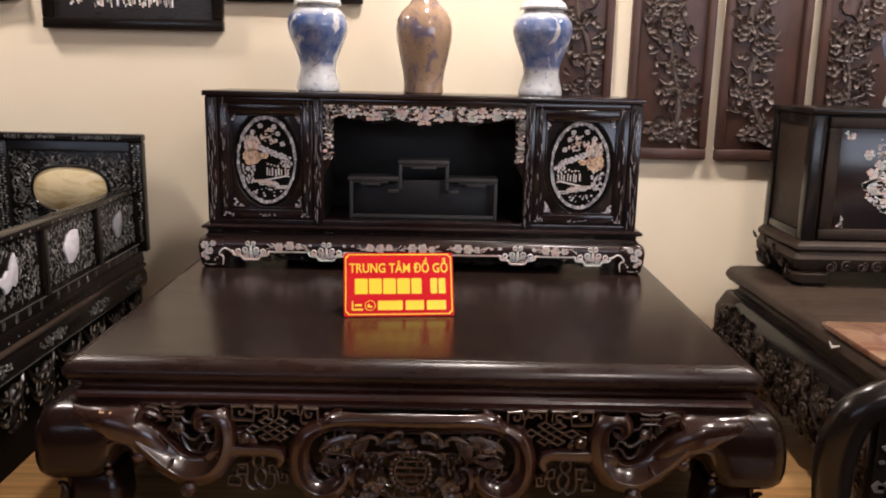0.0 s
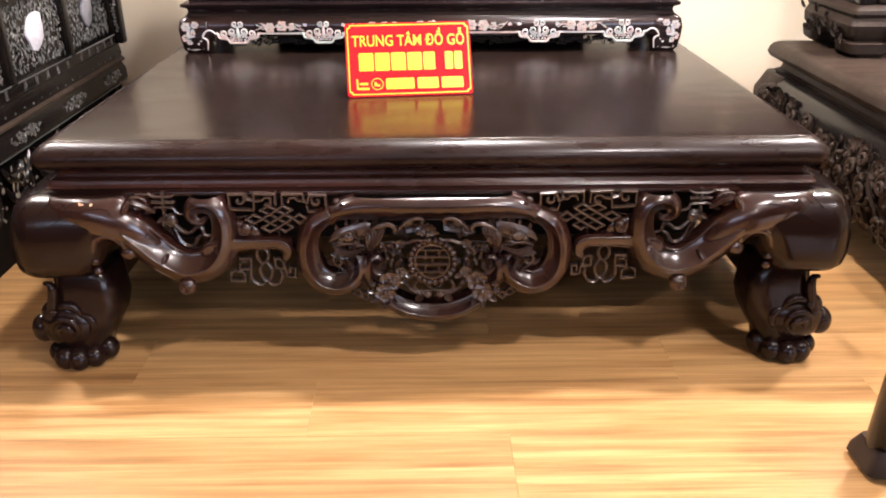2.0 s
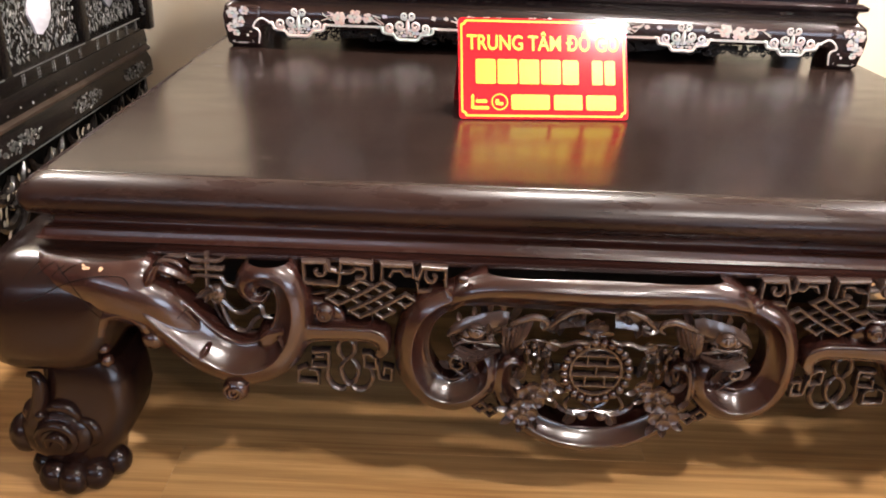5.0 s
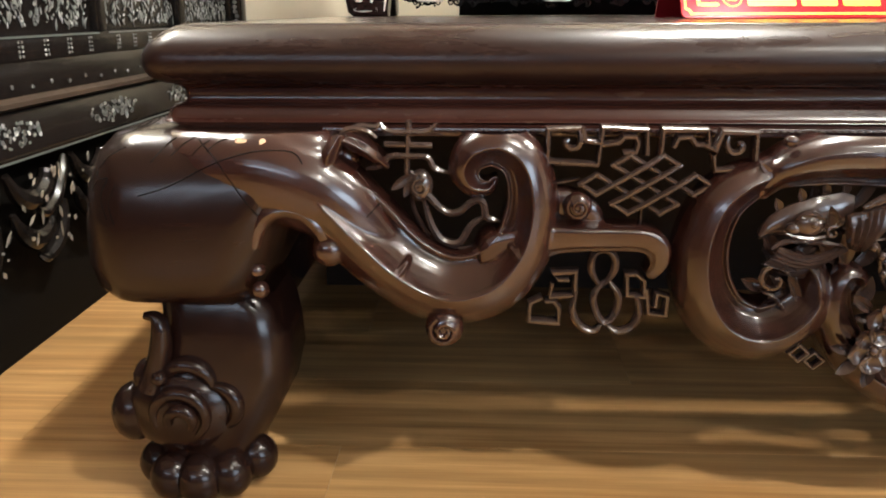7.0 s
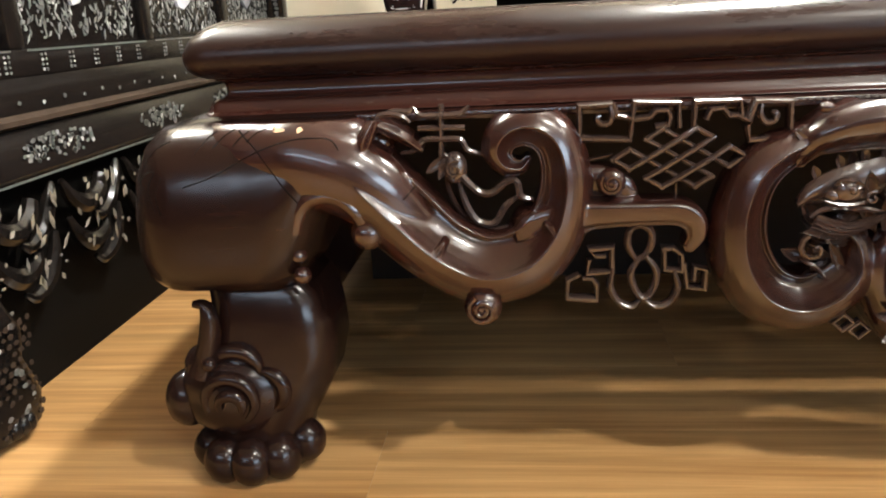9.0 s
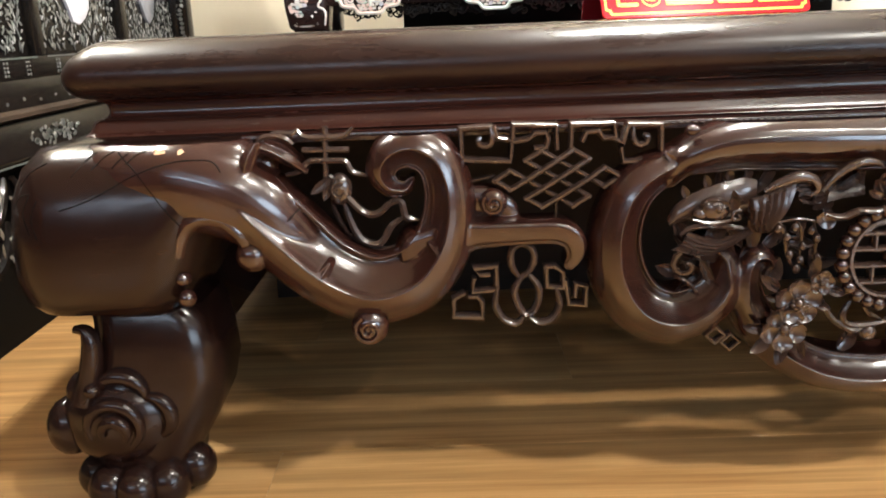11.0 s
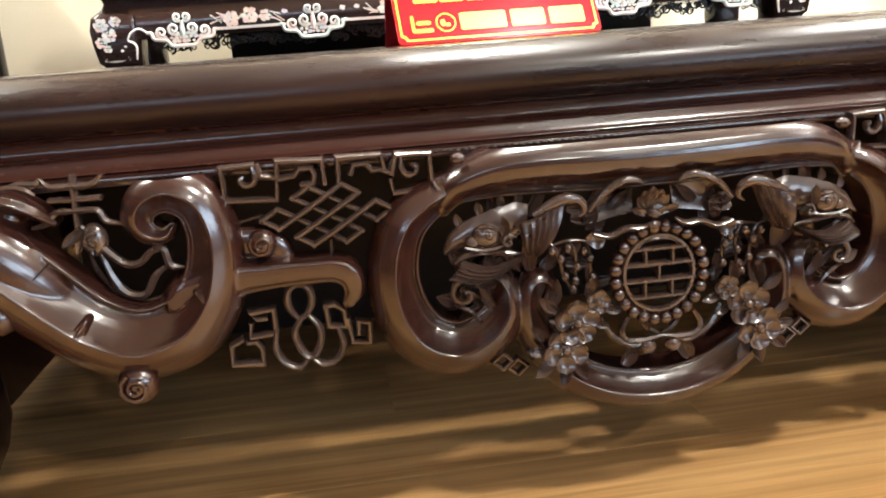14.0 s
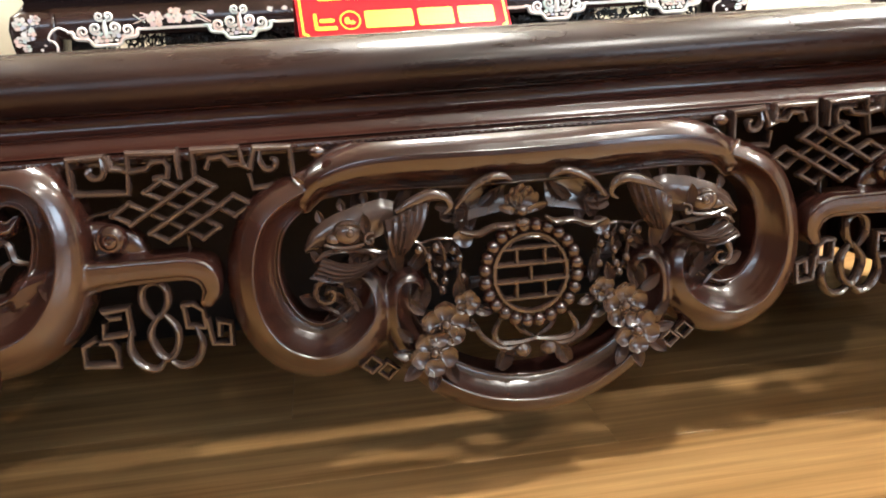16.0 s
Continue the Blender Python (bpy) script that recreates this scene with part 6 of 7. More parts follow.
vo, vi = [bm.verts.new(on_sign(*p, 0.0007)) for p in pts], [bm.verts.new(on_sign(*p, 0.0007)) for p in inn]
for k in range(28):
    bm.faces.new((vo[k], vo[(k + 1) % 28], vi[(k + 1) % 28], vi[k]))
bar(bm, -0.092, -0.085, 0.026, 0.037)
bar(bm, -0.086, -0.077, 0.0255, 0.031)
part("call_mark", bm, yellow_paint, plate, "round yellow telephone mark")
bm = bmesh.new()
bar(bm, -0.137, -0.132, 0.018, 0.046)
bar(bm, -0.134, -0.104, 0.0175, 0.0235)
bar(bm, -0.129, -0.107, 0.030, 0.036)
part("corner_mark", bm, yellow_paint, plate)
sign.rotation_euler = (0, 0, radians(6))


# ---- vases ----
def jar_vase(place, label):
    v = thing("lidded_vase", place, label, "vase", "blue and white vases")
    bm = bmesh.new()
    prof = [(0.070, 0.0), (0.078, 0.003), (0.080, 0.012), (0.076, 0.030), (0.067, 0.062), (0.064, 0.082), (0.068, 0.110), (0.083, 0.150), (0.099, 0.190), (0.107, 0.220), (0.108, 0.240), (0.102, 0.262), (0.086, 0.282), (0.072, 0.292), (0.070, 0.300)]
    lathe(bm, prof, place, 40)
    part("body", bm, blue_white, v)
    bm = bmesh.new()
    lathe(bm, [(0.069, 0.3005), (0.084, 0.302), (0.086, 0.308), (0.080, 0.322), (0.060, 0.340), (0.030, 0.350), (0.014, 0.353), (0.012, 0.362), (0.018, 0.372), (0.012, 0.384), (0.001, 0.388)], place, 40)
    part("lid", bm, blue_white, v)
    return v


CT = Z1 + 0.018
va = jar_vase((-0.390, 1.10, CT), "blue and white porcelain jar with a lid, on the cabinet")
copy_thing(va, pose(0.418, 1.10, CT, 0, 0, 140))
mid = thing("brown_vase", (-0.008, 1.10, CT), "slender brown crackle-glazed porcelain vase, on the cabinet", "vase")
bm = bmesh.new()
lathe(bm, [(0.066, 0.0), (0.072, 0.003), (0.073, 0.010), (0.071, 0.030), (0.076, 0.075), (0.088, 0.130), (0.099, 0.185), (0.102, 0.225), (0.098, 0.258), (0.082, 0.288), (0.058, 0.310), (0.045, 0.328), (0.040, 0.350), (0.039, 0.385), (0.046, 0.405), (0.058, 0.415), (0.052, 0.416), (0.040, 0.400)], (-0.008, 1.10, CT), 40)
part("body", bm, brown_glaze, mid)


# ---- pictures and carved panels on the wall ----
def picture(x0, x1, z0, z1, label, tilt=0.0, seed=1):
    ob = thing("inlaid_picture", ((x0 + x1) / 2, BACK, z0), label, "picture", "inlaid wall pictures")
    r = random.Random(seed)
    y0, y1 = BACK - 0.035, BACK - 0.001
    w = 0.045
    for a, b, c, d in ((x0, x1, z0, z0 + w), (x0, x1, z1 - w, z1), (x0, x0 + w, z0 + w, z1 - w), (x1 - w, x1, z0 + w, z1 - w)):
        part("frame_bar", boxed(a, b, y0, y1, c, d, bevel=0.006), lacquer, ob)
    part("board", boxed(x0 + w, x1 - w, y0 + 0.018, y1, z0 + w, z1 - w, bevel=0), dark_picture, ob)
    bm = bmesh.new()
    cx, cz = (x0 + x1) / 2, (z0 + z1) / 2
    for k in range(60):
        x = r.uniform(x0 + 0.20, x1 - 0.20)
        rule(bm, (x, y0 + 0.0175, z0 + 0.095 + r.uniform(-0.01, 0.02)), (x, y0 + 0.0175, z0 + 0.15 + r.uniform(0, 0.1)), r.uniform(0.004, 0.009), -Y)
    spray(bm, (cx, y0 + 0.0175, cz), X, Z, (x1 - x0) * 0.38, (z1 - z0) * 0.25, 120, 0.011, r)
    spray(bm, (x0 + 0.13, y0 + 0.0175, z0 + 0.14), X, Z, 0.05, 0.05, 22, 0.008, r)
    part("scene_inlay", bm, pearl, ob, "shell inlay scene")
    return ob


picture(-1.545, -0.822, 1.350, 1.86, "black lacquer picture with a shell inlay scene, on the wall", seed=2)
picture(-0.808, -0.262, 1.468, 1.90, "smaller black lacquer inlaid picture, on the wall", seed=3)
far = picture(-2.20, -1.622, 1.425, 1.95, "black lacquer inlaid picture hanging slightly askew, on the wall", seed=4)
far.rotation_euler = (0, radians(-7), 0)


def carved_panel(x0, x1, z0, z1, seed):
    ob = thing("carved_wall_panel", ((x0 + x1) / 2, BACK, z0), "tall reddish-brown wooden wall panel carved with flowers and branches", "wall panel", "four seasons panels")
    r = random.Random(seed)
    y1 = BACK - 0.001
    part("board", boxed(x0 + 0.03, x1 - 0.03, y1 - 0.018, y1, z0 + 0.03, z1 - 0.03, bevel=0.001), panel_wood, ob)
    w = 0.034
    for a, b, c, d in ((x0, x1, z0, z0 + w + 0.012), (x0, x1, z1 - w, z1), (x0, x0 + w, z0 + w + 0.012, z1 - w), (x1 - w, x1, z0 + w + 0.012, z1 - w)):
        part("frame_bar", boxed(a, b, y1 - 0.036, y1 - 0.0005, c, d, bevel=0.008), panel_wood, ob)
    # a winding trunk with blossoms and leaves, a rock at the foot
    cx = (x0 + x1) / 2
    bm = bmesh.new()
    yb = y1 - 0.024
    rows = []
    hh = z1 - z0
    for k in range(9):
        f = k / 8
        rows.append((cx + 0.06 * math.sin(3.1 * f + seed) + r.uniform(-0.02, 0.02), z0 + 0.13 + f * (hh - 0.28), 0.014 * (1 - 0.6 * f)))
    sweep(bm, rows, yb, 0.8, 8, 5)
    for _ in range(9):
        x, z, q = rows[r.randrange(1, 8)]
        s = r.choice((-1, 1))
        line(bm, [(x, z), (x + s * 0.03, z + 0.03), (x + s * 0.06, z + 0.035), (x + s * 0.085, z + 0.07)], 0.005, yb)
    part("branch", bm, panel_carving, ob)
    bm = bmesh.new()
    for k in range(34):
        f = r.random() ** 1.3
        x, z, q = rows[min(8, int(f * 9))]
        px, pz = x + r.uniform(-0.085, 0.085), z + r.uniform(-0.05, 0.05)
        px = min(max(px, x0 + 0.06), x1 - 0.06)
        blossom(bm, px, pz, r.uniform(0.018, 0.032), yb - 0.008, 5, r.uniform(0, 72))
    for k in range(170):
        f = r.random() ** 1.3
        x, z, q = rows[min(8, int(f * 9))]
        px, pz = x + r.uniform(-0.09, 0.09), z + r.uniform(-0.06, 0.06)
        px = min(max(px, x0 + 0.06), x1 - 0.06)
        petal(bm, px, pz, r.uniform(0, 360), r.uniform(0.026, 0.050), r.uniform(0.014, 0.026), yb - r.uniform(0.002, 0.010), 0.4, 0.2, 0.003)
    tagged(part("foliage", bm, panel_carving, ob, sharp=50), "carved blossoms and leaves", kind="stuff")
    bm = bmesh.new()
    for k in range(30):
        ball(bm, (cx + r.uniform(-0.09, 0.09), yb + 0.004, z0 + 0.095 + r.uniform(-0.02, 0.05)), (r.uniform(0.014, 0.03), 0.014, r.uniform(0.010, 0.02)), 9, 6)
    tagged(part("rock", bm, panel_carving, ob), kind="stuff")


for i, (a, b) in enumerate(((0.425, 0.752), (0.823, 1.163), (1.200, 1.552), (1.592, 1.945))):
    carved_panel(a, b, 0.873, 2.02, 20 + i)


# ---- the inlaid bench beside the table ----
bench = thing("inlaid_bench", (-1.7, 0.7, 0), "black lacquered wooden bench inlaid with shell and marble, beside the table", "bench")
BX = -1.180               # outer face of the arm
rng = random.Random(31)
arm = part("arm_core", boxed(BX - 0.040, BX - 0.016, 0.03, 1.42, 0.470, 0.700, bevel=0.001), lacquer, bench, "solid arm panel")
part("arm_top_rail", boxed(BX - 0.055, BX + 0.004, -0.02, 1.43, 0.700, 0.724, bevel=0.006), lacquer, bench)
part("arm_low_rail", boxed(BX - 0.050, BX, -0.02, 1.43, 0.452, 0.490, bevel=0.003), lacquer, bench)
EDGES = [-0.002, 0.165, 0.587, 1.010, 1.412]
for y in EDGES:
    part("arm_stile", boxed(BX - 0.050, BX, y - 0.018, y + 0.018, 0.4905, 0.6995, bevel=0.003), lacquer, bench)
for y0, y1 in zip(EDGES, EDGES[1:]):
    a, b = y0 + 0.02, y1 - 0.02
    cy, cz = (a + b) / 2, 0.600
    bm = bmesh.new()
    for _ in range(int(1700 * (b - a))):
        u, v = rng.uniform(a + 0.010, b - 0.010), rng.uniform(0.503, 0.692)
        if b - a > 0.2 and ((u - cy) / 0.066) ** 2 + ((v - cz) / 0.058) ** 2 < 1:
            continue
        o = Vector((BX - 0.0158 + rng.uniform(0, 0.002), u, v))
        if rng.random() < 0.7:
            sliver(bm, o, Y, Z, rng.choice((0.9, 1.57, 2.2)) + rng.uniform(-0.3, 0.3), rng.uniform(0.010, 0.022), rng.uniform(0.0035, 0.0065))
        else:
            flake(bm, o, Y, Z, rng.uniform(0.0025, 0.005), rng)
    part("arm_inlay", bm, shell, arm, "dense grey shell foliage")
    bm = bmesh.new()
    k = 0 if cy < 0.5 else 1 if cy < 1.0 else 2
    # the insets: a bat with spread wings, a fan-shaped leaf, a pointed oval
    outline = [[(-0.072, -0.004), (-0.050, 0.004), (-0.034, -0.002), (-0.012, 0.016), (0.004, 0.014), (0.020, 0.044), (0.036, 0.060), (0.048, 0.040), (0.054, 0.006), (0.044, -0.030), (0.028, -0.040), (0.012, -0.032), (-0.006, -0.046), (-0.028, -0.050), (-0.036, -0.032), (-0.056, -0.018)],
               [(-0.060, -0.004), (-0.052, 0.020), (-0.030, 0.042), (-0.004, 0.054), (0.030, 0.056), (0.052, 0.048), (0.056, 0.012), (0.050, -0.022), (0.026, -0.042), (-0.006, -0.056), (-0.034, -0.050), (-0.046, -0.026)],
               [(-0.050, -0.006), (-0.044, 0.020), (-0.020, 0.036), (0.010, 0.046), (0.034, 0.052), (0.044, 0.030), (0.042, -0.004), (0.024, -0.038), (-0.006, -0.054), (-0.030, -0.040)]][k]
    ring = [(cy + u, cz + v) for u, v in outline]
    bridge(bm, [[bm.verts.new((BX - 0.018, u, v)) for u, v in ring], [bm.verts.new((BX - 0.0105, u, v)) for u, v in ring], [bm.verts.new((BX - 0.009, cy + (u - cy) * 0.94, cz + (v - cz) * 0.94)) for u, v in ring]])
    if b - a > 0.2:
        part("marble_inset", bm, darker_marble if k == 2 else white_marble, arm, "darker grey inset" if k == 2 else "white marble inset")
    else:
        bm.free()
    bm = bmesh.new()
    box(bm, BX - 0.0005, BX + 0.0012, a, b, 0.486, 0.489, 0)
    for j in range(5):
        yy = a + (b - a) * (j + 0.5) / 5
        for dz in (-0.010, -0.003, 0.004, 0.011):
            for dy in (-0.005, 0.005):
                flake(bm, Vector((BX + 0.0003, yy + dy, 0.4695 + dz)), Y, Z, 0.0032, rng)
    for j in range(7):
        flake(bm, Vector((BX + 0.0045, a + (b - a) * (j + 0.5) / 7, 0.712)), Y, Z, 0.005, rng)
    part("rail_inlay", bm, shell, bench)
# added board: stands in for the shade behind the pierced carving
part("shade_board", boxed(BX - 0.050, BX - 0.035, 0.02, 1.34, 0.0, 0.3115, bevel=0), dead_black, bench, "added black board that darkens the space under the seat")
# seat frame, ledge, apron and pierced carving under it
bm = bmesh.new()
stack(bm, [(-2.42, BX + 0.004, -0.06, 1.43, 0.404, 0.01), (-2.42, BX + 0.005, -0.062, 1.43, 0.425, 0.01), (-2.42, BX + 0.002, -0.05, 1.43, 0.445, 0.01), (-2.42, BX, -0.045, 1.43, 0.4518, 0.01)])
seat = part("seat_frame", bm, lacquer, bench, "black seat frame dotted with shell")
bm = bmesh.new()
stack(bm, [(-2.42, BX + 0.005, -0.085, 1.43, 0.386, 0.012), (-2.42, BX + 0.015, -0.095, 1.43, 0.391, 0.014), (-2.42, BX + 0.015, -0.095, 1.43, 0.398, 0.014), (-2.42, BX + 0.006, -0.075, 1.43, 0.4039, 0.012)])
part("ledge", bm, aged_wood, bench, "worn brownish ledge moulding")
bm = bmesh.new()
stack(bm, [(-2.42, BX + 0.005, -0.085, 1.43, 0.312, 0.012), (-2.42, BX + 0.017, -0.097, 1.43, 0.325, 0.014), (-2.42, BX + 0.015, -0.095, 1.43, 0.360, 0.014), (-2.42, BX + 0.001, -0.081, 1.43, 0.3858, 0.012)])
skirt = part("skirt", bm, lacquer, bench)
bm = bmesh.new()
for k in range(26):
    flake(bm, Vector((BX + 0.0055, -0.04 + 1.46 * k / 25, 0.415 + 0.004 * (k % 2))), Y, Z, 0.0045, rng)
part("seat_inlay", bm, shell, seat)
bm = bmesh.new()
for cy in (0.20, 0.56, 0.92, 1.28):
    spray(bm, (BX + 0.0165, cy, 0.354), Y, Z, 0.10, 0.020, 90, 0.0050, rng)
rule(bm, (BX + 0.0125, -0.08, 0.316), (BX + 0.0125, 1.42, 0.316), 0.003, X)
part("skirt_inlay", bm, shell, skirt, "oval sprays of shell grains")


def side_sweep(bm, rows, x, depth=1.0, seg=8, steps=4):
    """As sweep, but in the y-z plane."""
    tmp = bmesh.new()
    sweep(tmp, rows, 0, depth, seg, steps)
    for v in tmp.verts:
        v.co = Vector((x - v.co.y, v.co.x, v.co.z))
    me = bpy.data.meshes.new("tmp")
    tmp.to_mesh(me)
    tmp.free()
    bm.from_mesh(me)
    bpy.data.meshes.remove(me)


for k in range(7):
    y = 0.10 + 0.20 * k
    for x, rows in ((BX - 0.003, [(y - 0.085, 0.296, 0.006), (y - 0.060, 0.262, 0.014), (y - 0.020, 0.248, 0.016), (y + 0.015, 0.262, 0.016), (y + 0.030, 0.285, 0.012)]),
                    (BX - 0.001, [(y + 0.085, 0.300, 0.005), (y + 0.070, 0.275, 0.012), (y + 0.045, 0.240, 0.013), (y + 0.010, 0.222, 0.010), (y - 0.010, 0.228, 0.005)]),
                    (BX - 0.006, [(y - 0.075, 0.236, 0.005), (y - 0.058, 0.206, 0.013), (y - 0.022, 0.184, 0.016), (y + 0.018, 0.192, 0.013), (y + 0.030, 0.212, 0.007), (y + 0.014, 0.220, 0.004)]),
                    (BX - 0.012, [(y + 0.090, 0.225, 0.006), (y + 0.078, 0.190, 0.012), (y + 0.050, 0.158, 0.014), (y + 0.015, 0.145, 0.009), (y - 0.006, 0.156, 0.004)])):
        bm = bmesh.new()
        side_sweep(bm, rows, x, 0.9)
        part("pierced_scroll", bm, lacquer, bench)
bm = bmesh.new()
for k in range(7):
    y = 0.10 + 0.20 * k
    for _ in range(16):
        o = Vector((BX + 0.0145, y + rng.uniform(-0.08, 0.08), 0.232 + rng.uniform(-0.07, 0.06)))
        sliver(bm, o, Y, Z, rng.uniform(0.5, 2.2), rng.uniform(0.012, 0.030), rng.uniform(0.006, 0.011))
    for _ in range(8):
        flake(bm, Vector((BX + 0.0145, y + rng.uniform(-0.09, 0.09), 0.23 + rng.uniform(-0.08, 0.06))), Y, Z, rng.uniform(0.003, 0.006), rng)
part("carving_inlay", bm, golden_shell, bench, "golden grey shell leaves")


def bench_leg(x, y):
    leg = part("leg", stack(bmesh.new(), [(x - 0.035, x + 0.035, y - 0.035, y + 0.035, 0.0, 0.02), (x - 0.062, x + 0.062, y - 0.062, y + 0.062, 0.012, 0.03), (x - 0.066, x + 0.066, y - 0.066, y + 0.066, 0.05, 0.03), (x - 0.055, x + 0.055, y - 0.055, y + 0.055, 0.10, 0.03),
                                          (x - 0.060, x + 0.058, y - 0.058, y + 0.06, 0.14, 0.03), (x - 0.045, x + 0.040, y - 0.040, y + 0.05, 0.175, 0.02), (x - 0.040, x + 0.034, y - 0.034, y + 0.05, 0.23, 0.02), (x - 0.05, x + 0.045, y - 0.045, y + 0.06, 0.29, 0.02), (x - 0.05, x + 0.046, y - 0.046, y + 0.06, 0.3019, 0.02)]), lacquer, bench, "dragon-footed leg")
    bm = bmesh.new()
    for za, zb, hw in ((0.018, 0.160, 0.0635), (0.170, 0.285, 0.0425)):
        half = (zb - za) / 2
        mass(bm, (x, y - hw - 0.001, (za + zb) / 2), X, Z, 0.046 if za < 0.1 else 0.032, half, 0.0062, rng, lambda u, v: rng.random() < 0.8, 2.2)
        mass(bm, (x + hw, y, (za + zb) / 2), Y, Z, 0.046 if za < 0.1 else 0.032, half, 0.0062, rng, lambda u, v: rng.random() < 0.8, 2.2)
    tagged(part("scale_carving", bm, aged_wood, leg), "rows of worn carved scales", kind="stuff")
    bm = bmesh.new()
    for k in range(14):
        z = rng.uniform(0.02, 0.28)
        hw = 0.0645 if z < 0.165 else 0.0435
        flake(bm, Vector((x + hw, y + rng.uniform(-0.035, 0.035), z)), Y, Z, 0.006, rng)
        flake(bm, Vector((x + rng.uniform(-0.035, 0.035), y - hw - 0.002, z)), X, Z, 0.006, rng)
    part("scale_inlay", bm, shell, leg, "shell scales")
    for i in range(14):
        a = radians(200 + 170 * i / 13)
        part("claw", ball(bmesh.new(), (x + 0.064 * math.cos(a), y + 0.064 * math.sin(a), 0.022), (0.010, 0.010, 0.013), 8, 6), lacquer, leg)
    for z in (0.245, 0.275):
        for dx in (0.03, -0.02):
            part("knob", ball(bmesh.new(), (x + dx, y - 0.045, z), 0.014, 9, 7), lacquer, leg)


bench_leg(-1.205, -0.035)
bench_leg(-2.36, -0.035)
for x in (-1.225, -2.36):
    part("leg", stack(bmesh.new(), [(x - 0.04, x + 0.04, 1.34, 1.42, 0.0, 0.01), (x - 0.035, x + 0.035, 1.345, 1.415, 0.15, 0.01), (x - 0.04, x + 0.04, 1.34, 1.42, 0.3019, 0.01)]), lacquer, bench)
# backrest
YR = 1.415
back = part("back_core", boxed(-2.40, BX + 0.004, YR, YR + 0.024, 0.4522, 0.915, bevel=0.001), lacquer, bench, "solid back panel")
part("back_top_rail", boxed(-2.42, BX + 0.030, YR - 0.018, YR + 0.035, 0.905, 0.936, bevel=0.008), lacquer, bench)
for x0, x1 in ((BX - 0.026, BX + 0.028), (-1.775, -1.700), (-2.42, -2.36)):
    part("back_stile", boxed(x0, x1, YR - 0.014, YR + 0.03, 0.4525, 0.9048, bevel=0.005), lacquer, bench)
part("back_rail", boxed(-1.6995, BX - 0.0265, YR - 0.010, YR + 0.012, 0.862, 0.870, bevel=0.002), lacquer, bench)
OX, OZ = -1.455, 0.708
bm = bmesh.new()
ring = [(math.copysign(abs(math.cos(a)) ** 0.8, math.cos(a)), math.copysign(abs(math.sin(a)) ** 0.8, math.sin(a))) for a in [2 * math.pi * k / 40 for k in range(40)]]
bridge(bm, [[bm.verts.new((OX + s * 0.150 * u, y, OZ + s * 0.090 * v)) for u, v in ring] for s, y in ((1.0, YR + 0.004), (1.0, YR - 0.008), (0.97, YR - 0.010))])
part("oval_marble", bm, cream_marble, back, "oval cream marble slab")
bm = bmesh.new()
sweep(bm, [(OX + 0.157 * u, OZ + 0.096 * v, 0.006) for u, v in ring], YR - 0.006, 1.2, 8, 0, closed=True)
part("oval_rim", bm, lacquer, back)
bm = bmesh.new()
for _ in range(1000):
    u, v = rng.uniform(-1.695, BX - 0.03), rng.uniform(0.47, 0.860)
    if ((u - OX) / 0.168) ** 2 + ((v - OZ) / 0.108) ** 2 < 1:
        continue
    sliver(bm, Vector((u, YR - 0.0005, v)), X, Z, rng.uniform(0, 3.14), rng.uniform(0.014, 0.030), rng.uniform(0.005, 0.010))
for k in range(44):
    a = 2 * math.pi * k / 44
    flake(bm, Vector((OX + 0.170 * math.cos(a), YR - 0.001, OZ + 0.110 * math.sin(a))), X, Z, 0.008, rng)
part("back_inlay", bm, shell, back, "shell leaves and flowers round the marble")
bm = bmesh.new()
for cx, hw in ((-1.33, 0.10), (-1.60, 0.10), (-1.9, 0.1)):
    for k in range(60):
        sliver(bm, Vector((cx + rng.uniform(-hw, hw), YR - 0.0185, 0.921 + rng.uniform(-0.003, 0.003))), X, Z, rng.uniform(1.2, 1.9), rng.uniform(0.012, 0.018), 0.004)
for px in (-1.755, -1.737, -1.719, BX - 0.006, BX + 0.012):
    for k in range(34):
        flake(bm, Vector((px + rng.uniform(-0.005, 0.005), YR - 0.0145, 0.50 + 0.39 * k / 33)), X, Z, 0.0065, rng)
part("stile_inlay", bm, shell, back)


# ---- the second carved platform and its cabinet ----
plat = thing("carved_platform", (1.9, 0.5, 0), "dusty dark wooden platform table with dense floral carving", "table")
PX, PF, PBK, PT = 1.190, -0.05, 1.205, 0.490


def plat_levels(levels):
    return stack(bmesh.new(), [(PX + i, 2.70, PF + i, PBK - i, z, 0.02) for i, z in levels])


part("tabletop", plat_levels([(0.03, 0.436), (0.008, 0.440), (0.0, 0.455), (0.004, 0.472), (0.012, 0.484), (0.024, PT), (0.05, PT + 0.0004)]), aged_wood, plat, "dusty dark top with a bullnose edge")
part("waist", plat_levels([(0.030, 0.388), (0.026, 0.396), (0.040, 0.404), (0.044, 0.420), (0.034, 0.428), (0.03, 0.4358)]), aged_wood, plat)
# black board: shade in the carving's gaps put into its colour
part("apron_board", plat_levels([(0.030, 0.16), (-0.006, 0.20), (-0.022, 0.26), (-0.018, 0.33), (0.0, 0.370), (0.020, 0.3878)]), lacquer, plat)
bm = bmesh.new()
r = random.Random(77)
tmp = bmesh.new()
for k in range(80):
    u, z = r.uniform(-0.02, 1.16), r.uniform(0.15, 0.335)
    blossom(tmp, u, z, r.uniform(0.020, 0.040), 0.0, 5, r.uniform(0, 72))
for k in range(190):
    u, z = r.uniform(-0.03, 1.17), r.uniform(0.13, 0.34)
    petal(tmp, u, z, r.uniform(0, 360), r.uniform(0.030, 0.062), r.uniform(0.018, 0.032), 0.003, 0.4, 0.15, 0.004)
